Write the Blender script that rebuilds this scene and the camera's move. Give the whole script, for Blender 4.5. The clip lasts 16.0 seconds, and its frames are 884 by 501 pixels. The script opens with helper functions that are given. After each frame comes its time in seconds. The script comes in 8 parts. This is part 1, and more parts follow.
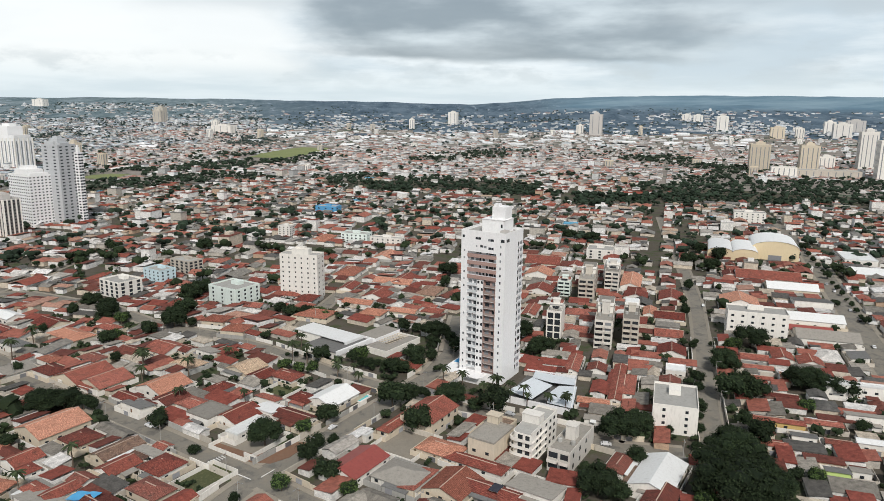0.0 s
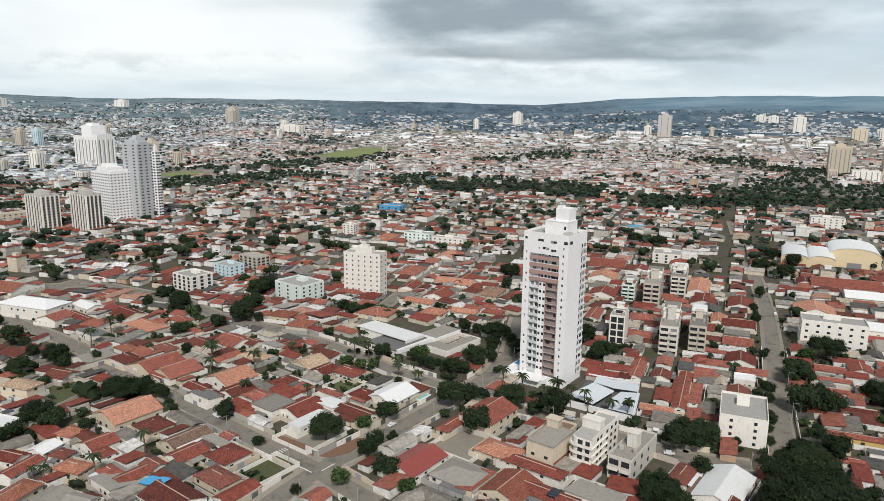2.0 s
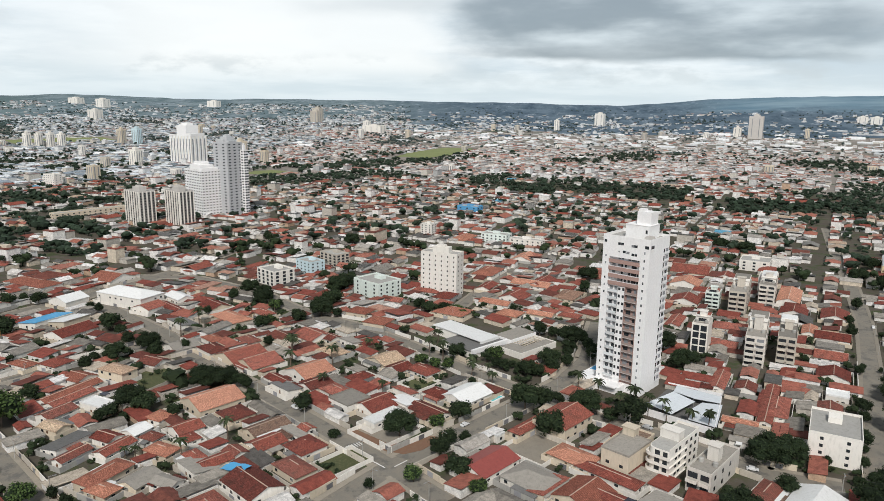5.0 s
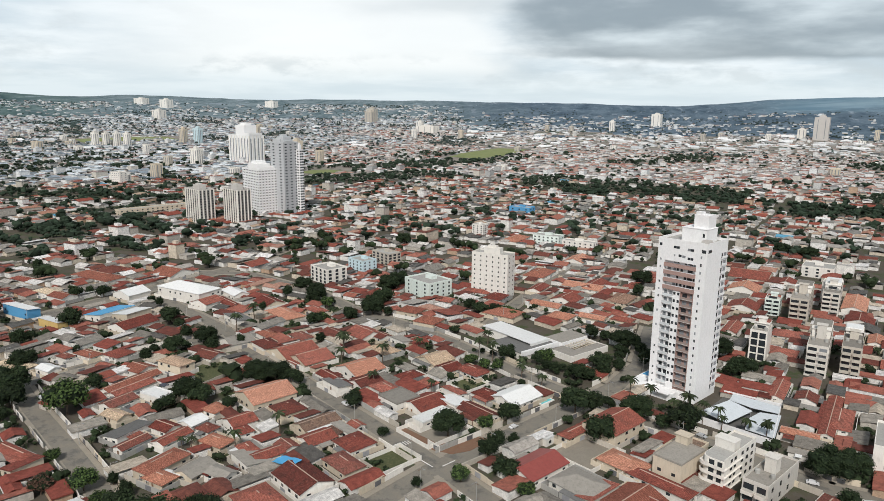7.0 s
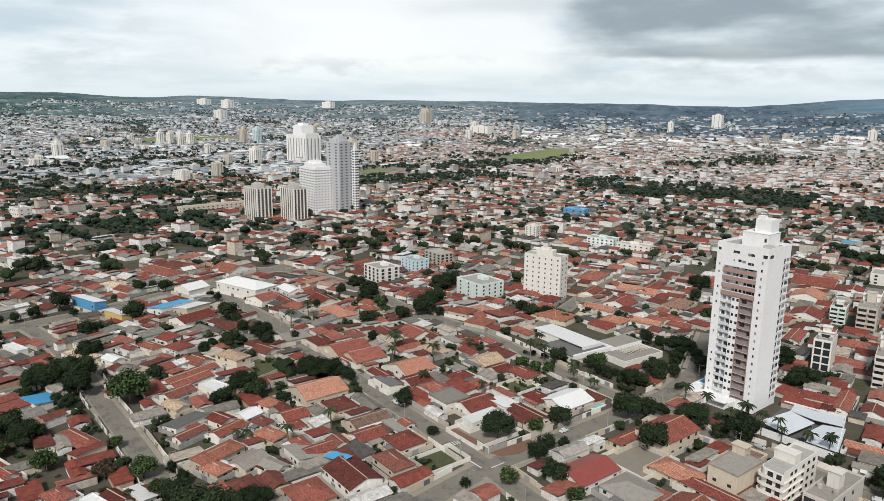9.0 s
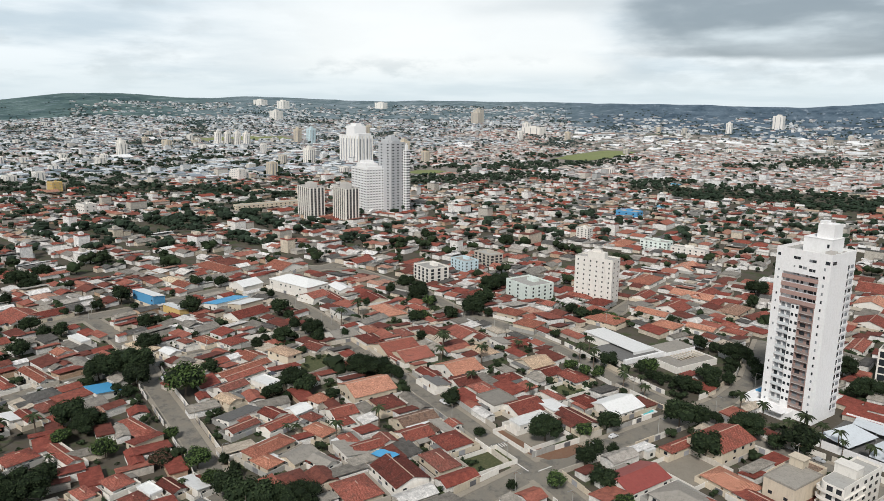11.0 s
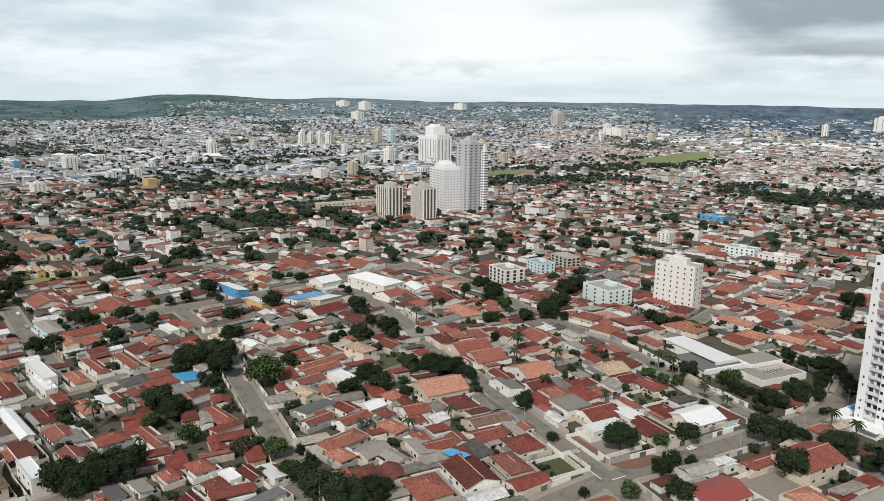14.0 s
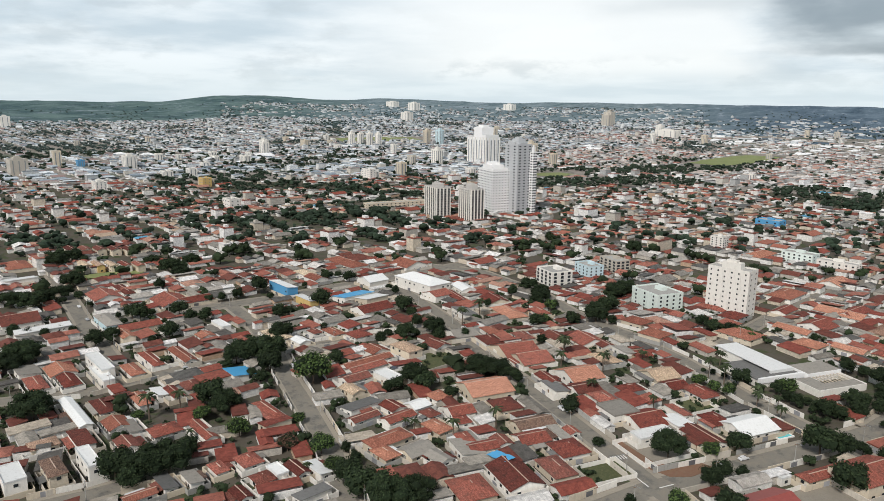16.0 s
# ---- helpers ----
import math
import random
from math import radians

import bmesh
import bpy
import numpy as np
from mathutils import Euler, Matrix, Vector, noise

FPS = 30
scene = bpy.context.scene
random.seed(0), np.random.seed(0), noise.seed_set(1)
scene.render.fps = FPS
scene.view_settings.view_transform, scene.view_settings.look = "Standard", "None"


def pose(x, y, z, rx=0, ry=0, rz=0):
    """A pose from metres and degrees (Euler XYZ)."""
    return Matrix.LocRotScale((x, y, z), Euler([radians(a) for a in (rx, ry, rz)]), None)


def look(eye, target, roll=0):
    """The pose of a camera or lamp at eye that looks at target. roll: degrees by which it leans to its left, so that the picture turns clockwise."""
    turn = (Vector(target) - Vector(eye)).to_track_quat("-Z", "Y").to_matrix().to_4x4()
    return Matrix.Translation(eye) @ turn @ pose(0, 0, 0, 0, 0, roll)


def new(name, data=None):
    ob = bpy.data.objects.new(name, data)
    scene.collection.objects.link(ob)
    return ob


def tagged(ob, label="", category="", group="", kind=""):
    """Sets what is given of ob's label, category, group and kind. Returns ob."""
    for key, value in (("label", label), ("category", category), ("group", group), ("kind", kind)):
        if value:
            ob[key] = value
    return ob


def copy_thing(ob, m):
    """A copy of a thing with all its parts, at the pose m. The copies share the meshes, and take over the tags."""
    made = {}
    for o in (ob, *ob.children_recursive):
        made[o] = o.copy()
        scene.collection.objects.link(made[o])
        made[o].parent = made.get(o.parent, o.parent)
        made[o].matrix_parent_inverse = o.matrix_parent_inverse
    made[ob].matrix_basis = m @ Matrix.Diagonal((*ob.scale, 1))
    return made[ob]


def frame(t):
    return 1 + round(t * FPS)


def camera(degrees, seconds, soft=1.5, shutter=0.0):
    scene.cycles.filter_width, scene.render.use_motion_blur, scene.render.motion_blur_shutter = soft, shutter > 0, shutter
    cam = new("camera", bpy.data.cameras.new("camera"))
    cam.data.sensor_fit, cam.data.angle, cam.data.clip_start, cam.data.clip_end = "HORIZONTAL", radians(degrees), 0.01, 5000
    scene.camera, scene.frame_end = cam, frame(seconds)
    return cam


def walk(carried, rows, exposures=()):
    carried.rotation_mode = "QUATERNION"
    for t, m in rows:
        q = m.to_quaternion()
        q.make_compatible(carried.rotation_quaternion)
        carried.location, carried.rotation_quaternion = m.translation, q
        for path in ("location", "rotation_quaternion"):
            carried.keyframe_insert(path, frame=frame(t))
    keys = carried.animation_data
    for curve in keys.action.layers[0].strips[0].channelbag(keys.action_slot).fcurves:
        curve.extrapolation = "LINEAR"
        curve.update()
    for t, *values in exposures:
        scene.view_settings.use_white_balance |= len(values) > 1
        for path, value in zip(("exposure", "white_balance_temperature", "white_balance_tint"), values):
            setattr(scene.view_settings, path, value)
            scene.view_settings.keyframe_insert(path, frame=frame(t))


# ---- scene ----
H = 130.0
TURNS = [
    (0.0, -0.20, -11.89, 0.60),
    (0.5, 1.03, -11.89, 0.60),
    (1.0, 2.37, -11.90, 0.60),
    (1.5, 3.76, -11.90, 0.60),
    (2.0, 5.01, -11.90, 0.60),
    (2.5, 6.17, -11.91, 0.60),
    (3.0, 7.20, -11.91, 0.60),
    (3.5, 8.29, -11.91, 0.60),
    (4.0, 9.38, -11.91, 0.60),
    (6.5, 14.64, -11.92, 0.60),
    (7.0, 15.77, -11.92, 0.60),
    (7.5, 16.88, -11.92, 0.60),
    (8.0, 17.99, -11.92, 0.60),
    (8.5, 19.11, -11.92, 0.60),
    (9.0, 20.17, -11.92, 0.60),
    (11.5, 25.42, -11.91, 0.60),
    (12.0, 26.50, -11.91, 0.60),
    (12.5, 27.56, -11.91, 0.60),
    (13.0, 28.62, -11.91, 0.60),
    (13.5, 29.69, -11.90, 0.60),
    (14.0, 30.73, -11.90, 0.60),
    (14.5, 31.73, -11.90, 0.60),
    (15.0, 32.72, -11.89, 0.60),
    (15.5, 33.74, -11.89, 0.60),
    (16.0, 34.69, -11.88, 0.60),
]


def aim(yaw, pitch, roll):
    y, p = radians(yaw), radians(pitch)
    return look((0, 0, H), (-math.sin(y) * math.cos(p), math.cos(y) * math.cos(p), H + math.sin(p)), roll)


cam = camera(64.83, 16.0, soft=0.75)
walk(cam, [(t, aim(yaw, pitch, roll)) for t, yaw, pitch, roll in TURNS])

# ---- light ----
SUN_AZ, SUN_EL = 172.0, 46.0      # sun behind the clouds, to the rear and right
world = bpy.data.worlds.new("sky")
scene.world = world
world.use_nodes = True
wt = world.node_tree
for n in list(wt.nodes):
    wt.nodes.remove(n)


def wnode(kind, **values):
    n = wt.nodes.new(kind)
    for k, v in values.items():
        n.inputs[k].default_value = v
    return n


def wmath(op, a, b=None, c=None):
    n = wt.nodes.new("ShaderNodeMath")
    n.operation = op
    for i, v in enumerate((a, b, c)):
        if v is None:
            continue
        if isinstance(v, (int, float)):
            n.inputs[i].default_value = v
        else:
            wt.links.new(v, n.inputs[i])
    return n.outputs[0]


def wstep(v, a, b):
    n = wt.nodes.new("ShaderNodeMapRange")
    n.interpolation_type = "SMOOTHSTEP"
    wt.links.new(v, n.inputs["Value"])
    n.inputs["From Min"].default_value, n.inputs["From Max"].default_value = a, b
    return n.outputs["Result"]


def wmix(f, a, b):
    n = wt.nodes.new("ShaderNodeMix")
    n.data_type = "RGBA"
    for sock, v in ((n.inputs[0], f), (n.inputs[6], a), (n.inputs[7], b)):
        if isinstance(v, (int, float)):
            sock.default_value = v
        elif isinstance(v, tuple):
            sock.default_value = (*v, 1)
        else:
            wt.links.new(v, sock)
    return n.outputs[2]


tc = wt.nodes.new("ShaderNodeTexCoord")
sep = wt.nodes.new("ShaderNodeSeparateXYZ")
wt.links.new(tc.outputs["Generated"], sep.inputs[0])
dx, dy, dz = sep.outputs
up = wmath("MAXIMUM", dz, 0.0)
az = wmath("MULTIPLY", wmath("ARCTAN2", wmath("MULTIPLY", dx, -1.0), dy), 57.2958)
el = wmath("MULTIPLY", wmath("ARCSINE", dz), 57.2958)
# cloud deck seen from below: bands close up towards the horizon
depth = wmath("ADD", up, 0.10)
com = wt.nodes.new("ShaderNodeCombineXYZ")
wt.links.new(wmath("DIVIDE", dx, depth), com.inputs[0])
wt.links.new(wmath("DIVIDE", dy, depth), com.inputs[1])
puff = wt.nodes.new("ShaderNodeCombineXYZ")
wt.links.new(wmath("MULTIPLY", dx, 4.0), puff.inputs[0])
wt.links.new(wmath("MULTIPLY", dy, 4.0), puff.inputs[1])
wt.links.new(wmath("MULTIPLY", dz, 11.0), puff.inputs[2])


flat = wt.nodes.new("ShaderNodeCombineXYZ")
wt.links.new(wmath("MULTIPLY", dx, 3.2), flat.inputs[0])
wt.links.new(wmath("MULTIPLY", dy, 3.2), flat.inputs[1])
wt.links.new(wmath("MULTIPLY", dz, 15.0), flat.inputs[2])


def wnoise(vec, scale, detail, rough, offset):
    m = wt.nodes.new("ShaderNodeMapping")
    m.inputs["Location"].default_value = offset
    wt.links.new(vec.outputs[0], m.inputs[0])
    n = wnode("ShaderNodeTexNoise", Scale=scale, Detail=detail, Roughness=rough)
    wt.links.new(m.outputs[0], n.inputs["Vector"])
    return n.outputs["Fac"]


streak = wnoise(com, 0.45, 7, 0.55, (3.1, 1.7, 0))
soft_ = wnoise(puff, 1.1, 7, 0.52, (0.4, 5.2, 1.0))
fine_ = wnoise(puff, 2.6, 8, 0.55, (7.3, 2.2, 4.0))
layer = wnoise(flat, 1.25, 7, 0.5, (1.7, 0.6, 2.4))
low_ = wnoise(puff, 1.7, 8, 0.58, (2.9, 8.1, 6.0))
clouds = wmix(wstep(streak, 0.38, 0.60), (0.62, 0.73, 0.81), (0.93, 1.0, 1.04))
clouds = wmix(wmath("MULTIPLY", wstep(fine_, 0.48, 0.64), 0.45), clouds, (0.56, 0.64, 0.69))
# thin bright cloud in front of the hidden sun's side
core = wmath("MULTIPLY", wmath("MULTIPLY", wstep(wmath("ADD", az, wmath("MULTIPLY", wmath("SUBTRACT", soft_, 0.5), 22.0)), 6.0, 15.0), wstep(az, 50.0, 30.0)), wstep(el, 0.8, 3.0))
clouds = wmix(wmath("MULTIPLY", core, 0.86), clouds, (1.02, 1.05, 1.05))
# grey shreds drifting low under the bright cloud
shred = wmath("MULTIPLY", wmath("MULTIPLY", wstep(low_, 0.54, 0.66), wstep(el, 0.9, 1.9)), wstep(el, 4.2, 2.6))
clouds = wmix(wmath("MULTIPLY", shred, 0.55), clouds, (0.58, 0.65, 0.69))
# added dark cloud overhead, above the view: cuts fill light for deeper contrast
clouds = wmix(wstep(el, 12.0, 32.0), clouds, (0.22, 0.245, 0.28))
# the heavy rain cloud: flat ragged base, thin veil along its upper edge
azw = wmath("ADD", az, wmath("MULTIPLY", wmath("SUBTRACT", soft_, 0.5), 20.0))
elw = wmath("ADD", el, wmath("MULTIPLY", wmath("SUBTRACT", layer, 0.5), 3.0))
veil = wmath("MULTIPLY", wmath("MULTIPLY", wstep(azw, 27.0, 15.0), wstep(azw, -70.0, -45.0)), wstep(elw, 6.0, 7.6))
clouds = wmix(wmath("MULTIPLY", veil, 0.5), clouds, (0.56, 0.63, 0.67))
heavy = wmath("MULTIPLY", wmath("MULTIPLY", wstep(azw, 12.0, 4.0), wstep(azw, -27.0, -14.0)), wstep(elw, 2.9, 3.6))
dark = wmix(wstep(wmath("ADD", wmath("MULTIPLY", layer, 0.7), wmath("MULTIPLY", soft_, 0.3)), 0.42, 0.62), (0.28, 0.345, 0.395), (0.72, 0.81, 0.86))
dark = wmix(wmath("MULTIPLY", wmath("MULTIPLY", wstep(elw, 5.4, 3.6), wstep(azw, -14.0, -6.0)), 0.6), dark, (0.30, 0.355, 0.395))
clouds = wmix(wmath("MULTIPLY", heavy, 0.9), clouds, dark)
# pale band low over the horizon
clouds = wmix(wmath("MULTIPLY", wstep(el, 3.6, 0.4), 0.72), clouds, (0.75, 0.86, 0.91))
sky = wt.nodes.new("ShaderNodeTexSky")
sky.sky_type = "NISHITA"
sky.sun_disc = False
sky.sun_elevation, sky.sun_rotation = radians(SUN_EL), radians(SUN_AZ)
thin = wt.nodes.new("ShaderNodeVectorMath")
thin.operation = "SCALE"
thin.inputs["Scale"].default_value = 0.1
wt.links.new(sky.outputs[0], thin.inputs[0])
back = wt.nodes.new("ShaderNodeBackground")
wt.links.new(wmix(0.93, thin.outputs[0], clouds), back.inputs["Color"])
back.inputs["Strength"].default_value = 1.0
wo = wt.nodes.new("ShaderNodeOutputWorld")
wt.links.new(back.outputs[0], wo.inputs["Surface"])

sun = new("sun", bpy.data.lights.new("sun", "SUN"))
sun.data.energy, sun.data.angle, sun.data.color = 3.3, radians(8), (1.0, 0.965, 0.92)
sun.rotation_euler = (radians(90 - SUN_EL), 0, radians(180 - SUN_AZ))

# ---- materials ----


def material(name, rough=0.85, metal=0.0, spec=0.3):
    m = bpy.data.materials.new(name)
    m.use_nodes = True
    b = m.node_tree.nodes["Principled BSDF"]
    b.inputs["Roughness"].default_value, b.inputs["Metallic"].default_value = rough, metal
    b.inputs["Specular IOR Level"].default_value = spec
    return m, m.node_tree, b


def ramp(nt, fac, stops, interp="LINEAR"):
    r = nt.nodes.new("ShaderNodeValToRGB")
    r.color_ramp.interpolation = interp
    while len(r.color_ramp.elements) < len(stops):
        r.color_ramp.elements.new(0.5)
    for e, (p, c) in zip(r.color_ramp.elements, stops):
        e.position, e.color = p, (*c, 1)
    nt.links.new(fac, r.inputs[0])
    return r.outputs[0]


def tex(nt, scale, detail=4, rough=0.6, coord="Object", stretch=None):
    c = nt.nodes.new("ShaderNodeTexCoord").outputs[coord]
    if stretch:
        m = nt.nodes.new("ShaderNodeMapping")
        m.inputs["Scale"].default_value = stretch
        nt.links.new(c, m.inputs[0])
        c = m.outputs[0]
    n = nt.nodes.new("ShaderNodeTexNoise")
    n.inputs["Scale"].default_value, n.inputs["Detail"].default_value, n.inputs["Roughness"].default_value = scale, detail, rough
    nt.links.new(c, n.inputs["Vector"])
    return n.outputs["Fac"]


def mixc(nt, fac, a, b, blend="MIX"):
    n = nt.nodes.new("ShaderNodeMix")
    n.data_type, n.blend_type = "RGBA", blend
    for sock, v in ((n.inputs[0], fac), (n.inputs[6], a), (n.inputs[7], b)):
        if isinstance(v, (int, float)):
            sock.default_value = v
        elif isinstance(v, tuple):
            sock.default_value = (*v, 1)
        else:
            nt.links.new(v, sock)
    return n.outputs[2]


def bump(nt, b, height, strength, dist):
    n = nt.nodes.new("ShaderNodeBump")
    n.inputs["Strength"].default_value, n.inputs["Distance"].default_value = strength, dist
    nt.links.new(height, n.inputs["Height"])
    nt.links.new(n.outputs[0], b.inputs["Normal"])


def shift(nt, colour, lo=0.75, hi=1.2, island=False):
    """Lighter or darker from one thing to the next."""
    if island:
        rnd = nt.nodes.new("ShaderNodeNewGeometry").outputs["Random Per Island"]
    else:
        rnd = nt.nodes.new("ShaderNodeObjectInfo").outputs["Random"]
    return mixc(nt, 1.0, colour, ramp(nt, rnd, [(0, (lo, lo, lo)), (1, (hi, hi, hi))]), "MULTIPLY")


def tile_roof(name, a, b, stain=(0.10, 0.06, 0.05)):
    """Clay tiles: channels down the slope, patchy firing, dark weathering."""
    m, nt, bs = material(name, 0.9, 0, 0.15)
    c = mixc(nt, ramp(nt, tex(nt, 1.9, 6, 0.78), [(0.36, (0, 0, 0)), (0.64, (1, 1, 1))]), a, b)
    streak = ramp(nt, tex(nt, 0.35, 6, 0.7), [(0.46, (0, 0, 0)), (0.72, (1, 1, 1))])
    c = mixc(nt, mixc(nt, 1.0, streak, (0.75, 0.75, 0.75), "MULTIPLY"), c, stain)
    speck = ramp(nt, tex(nt, 5.5, 3, 0.6), [(0.55, (0, 0, 0)), (0.68, (0.45, 0.45, 0.45))])
    c = mixc(nt, speck, c, tuple(min(1, v * 1.7 + 0.03) for v in b))
    w = nt.nodes.new("ShaderNodeTexWave")
    w.inputs["Scale"].default_value, w.inputs["Distortion"].default_value, w.inputs["Detail"].default_value = 0.75, 2.5, 3
    nt.links.new(nt.nodes.new("ShaderNodeTexCoord").outputs["Object"], w.inputs["Vector"])
    c = mixc(nt, 0.42, c, mixc(nt, 1.0, c, w.outputs["Color"], "MULTIPLY"))
    rows = tex(nt, 3.5, 4, 0.7, stretch=(0.25, 1, 1))
    c = mixc(nt, 0.8, c, mixc(nt, 1.0, c, ramp(nt, rows, [(0.34, (0.42, 0.40, 0.38)), (0.52, (1.0, 1.0, 1.0)), (0.66, (1.6, 1.65, 1.65))]), "MULTIPLY"))
    mould = ramp(nt, tex(nt, 0.8, 7, 0.8), [(0.56, (0, 0, 0)), (0.70, (0.7, 0.7, 0.7))])
    c = mixc(nt, mould, c, (0.055, 0.042, 0.036))
    rnd = nt.nodes.new("ShaderNodeObjectInfo").outputs["Random"]
    c = mixc(nt, 1.0, c, ramp(nt, rnd, [(0, (0.58, 0.50, 0.52)), (0.35, (0.84, 0.81, 0.84)), (0.65, (1.05, 1.10, 1.10)), (1, (1.32, 1.55, 1.60))]), "MULTIPLY")
    nt.links.new(c, bs.inputs["Base Color"])
    bump(nt, bs, w.outputs["Fac"], 0.5, 0.08)
    return m


def plain(name, a, b, scale=0.6, rough=0.85, lo=0.88, hi=1.08, stain=None, metal=0.0, island=False, spec=0.3):
    """Paint, render, sheet or concrete: soft patches, fine grain and streaks of dirt."""
    m, nt, bs = material(name, rough, metal, spec)
    c = mixc(nt, tex(nt, scale, 6, 0.65), a, b)
    if stain:
        s = ramp(nt, tex(nt, 0.9, 6, 0.7, stretch=(1, 1, 0.25)), [(0.5, (0, 0, 0)), (0.75, (0.6, 0.6, 0.6))])
        c = mixc(nt, s, c, stain)
    grain = tex(nt, scale * 14, 3, 0.6)
    c = mixc(nt, 0.12, c, mixc(nt, 1.0, c, ramp(nt, grain, [(0.3, (0.4, 0.4, 0.4)), (0.7, (1.3, 1.3, 1.3))]), "MULTIPLY"))
    nt.links.new(shift(nt, c, lo, hi, island), bs.inputs["Base Color"])
    bump(nt, bs, grain, 0.2, 0.02)
    return m


M = {}
M["red"] = tile_roof("clay_tile_red", (0.265, 0.068, 0.047), (0.375, 0.125, 0.092), (0.085, 0.052, 0.042))
M["dark"] = tile_roof("clay_tile_dark", (0.17, 0.050, 0.038), (0.25, 0.084, 0.062), (0.07, 0.05, 0.04))
M["orange"] = tile_roof("clay_tile_orange", (0.44, 0.170, 0.108), (0.53, 0.235, 0.160), (0.28, 0.12, 0.08))
M["peach"] = tile_roof("clay_tile_pale", (0.55, 0.36, 0.24), (0.60, 0.43, 0.31), (0.33, 0.23, 0.16))
M["brown"] = tile_roof("weathered_tile_brown", (0.22, 0.13, 0.09), (0.30, 0.20, 0.15), (0.10, 0.08, 0.07))
M["crimson"] = plain("red_painted_sheet", (0.27, 0.052, 0.045), (0.36, 0.10, 0.082), 0.5, 0.5, stain=(0.18, 0.05, 0.04))
M["grey"] = plain("fibre_cement_grey", (0.23, 0.21, 0.185), (0.35, 0.325, 0.285), 0.5, 0.9, 0.75, 1.2, (0.12, 0.115, 0.10))
M["slate"] = plain("old_fibre_cement", (0.11, 0.11, 0.108), (0.20, 0.195, 0.185), 0.5, 0.9, 0.75, 1.2, (0.07, 0.065, 0.06))
M["white"] = plain("white_sheet_roof", (0.72, 0.72, 0.70), (0.80, 0.80, 0.79), 0.4, 0.5, 0.85, 1.05, (0.5, 0.49, 0.46))
M["blue"] = plain("blue_sheet", (0.06, 0.30, 0.55), (0.09, 0.38, 0.66), 0.5, 0.5)
M["cream"] = plain("cream_render", (0.60, 0.51, 0.39), (0.68, 0.60, 0.48), 0.5, 0.85, 0.85, 1.1, (0.40, 0.34, 0.27))
M["wall"] = plain("white_render", (0.77, 0.73, 0.665), (0.84, 0.805, 0.75), 0.5, 0.85, 0.88, 1.05, (0.52, 0.49, 0.44))
M["stone"] = plain("weathered_pale_render", (0.60, 0.56, 0.505), (0.68, 0.645, 0.59), 0.5, 0.85, 0.85, 1.1, (0.40, 0.365, 0.315))
M["beige"] = plain("beige_render", (0.50, 0.45, 0.38), (0.58, 0.53, 0.46), 0.5, 0.85, 0.85, 1.1, (0.35, 0.31, 0.26))
M["ochre"] = plain("ochre_render", (0.58, 0.40, 0.14), (0.64, 0.46, 0.20), 0.5, 0.85, 0.9, 1.05, (0.42, 0.30, 0.14))
M["mint"] = plain("pale_green_render", (0.68, 0.76, 0.70), (0.75, 0.81, 0.77), 0.5, 0.85, 0.9, 1.05, (0.4, 0.45, 0.38))
M["aqua"] = plain("pale_blue_render", (0.52, 0.66, 0.70), (0.60, 0.74, 0.78), 0.5, 0.85, 0.9, 1.05, (0.4, 0.45, 0.45))
M["azure"] = plain("blue_render", (0.08, 0.28, 0.50), (0.11, 0.33, 0.56), 0.5, 0.8)
M["lime"] = plain("lime_render", (0.52, 0.66, 0.22), (0.58, 0.72, 0.28), 0.5, 0.85)
M["concrete"] = plain("concrete", (0.33, 0.32, 0.30), (0.45, 0.44, 0.41), 0.4, 0.9, 0.85, 1.1, (0.22, 0.21, 0.19))
M["tower_white"] = plain("tower_white_render", (0.80, 0.79, 0.785), (0.84, 0.83, 0.82), 0.08, 0.75, 0.97, 1.03, (0.70, 0.69, 0.67))
M["tower_brown"] = plain("rose_brown_tile_cladding", (0.36, 0.235, 0.205), (0.42, 0.285, 0.25), 0.3, 0.7, 0.95, 1.05)
M["tower_grey"] = plain("grey_render", (0.46, 0.47, 0.48), (0.53, 0.54, 0.55), 0.1, 0.8, 0.95, 1.05, (0.31, 0.31, 0.32))
M["tower_taupe"] = plain("taupe_render", (0.50, 0.47, 0.44), (0.57, 0.54, 0.51), 0.1, 0.8, 0.95, 1.05, (0.40, 0.38, 0.36))
M["glass"], _nt, _b = material("window_glass", 0.12, 0, 0.5)
_b.inputs["Base Color"].default_value = (0.03, 0.035, 0.04, 1)
M["frame"] = plain("dark_frame", (0.05, 0.05, 0.05), (0.08, 0.08, 0.08), 1, 0.5)
M["timber"] = plain("brown_timber_door", (0.14, 0.075, 0.04), (0.20, 0.11, 0.06), 2, 0.6)
M["gate"] = plain("grey_metal_gate", (0.16, 0.16, 0.17), (0.24, 0.24, 0.25), 1, 0.5, 0.6, 1.8)
M["rail_glass"] = plain("milky_glass", (0.62, 0.65, 0.66), (0.68, 0.70, 0.71), 0.3, 0.2)
M["rail_bronze"] = plain("bronze_glass", (0.30, 0.23, 0.21), (0.36, 0.28, 0.25), 0.3, 0.25)
M["panel"] = plain("solar_panel_cells", (0.02, 0.022, 0.035), (0.03, 0.032, 0.05), 2, 0.25)
M["pool"] = plain("pool_water", (0.10, 0.46, 0.50), (0.14, 0.55, 0.58), 0.5, 0.1)
M["bark"] = plain("bark", (0.10, 0.075, 0.055), (0.17, 0.13, 0.10), 3, 0.95)
M["lamp_metal"] = plain("galvanised_steel", (0.34, 0.34, 0.34), (0.42, 0.42, 0.42), 1, 0.5, metal=0.6)


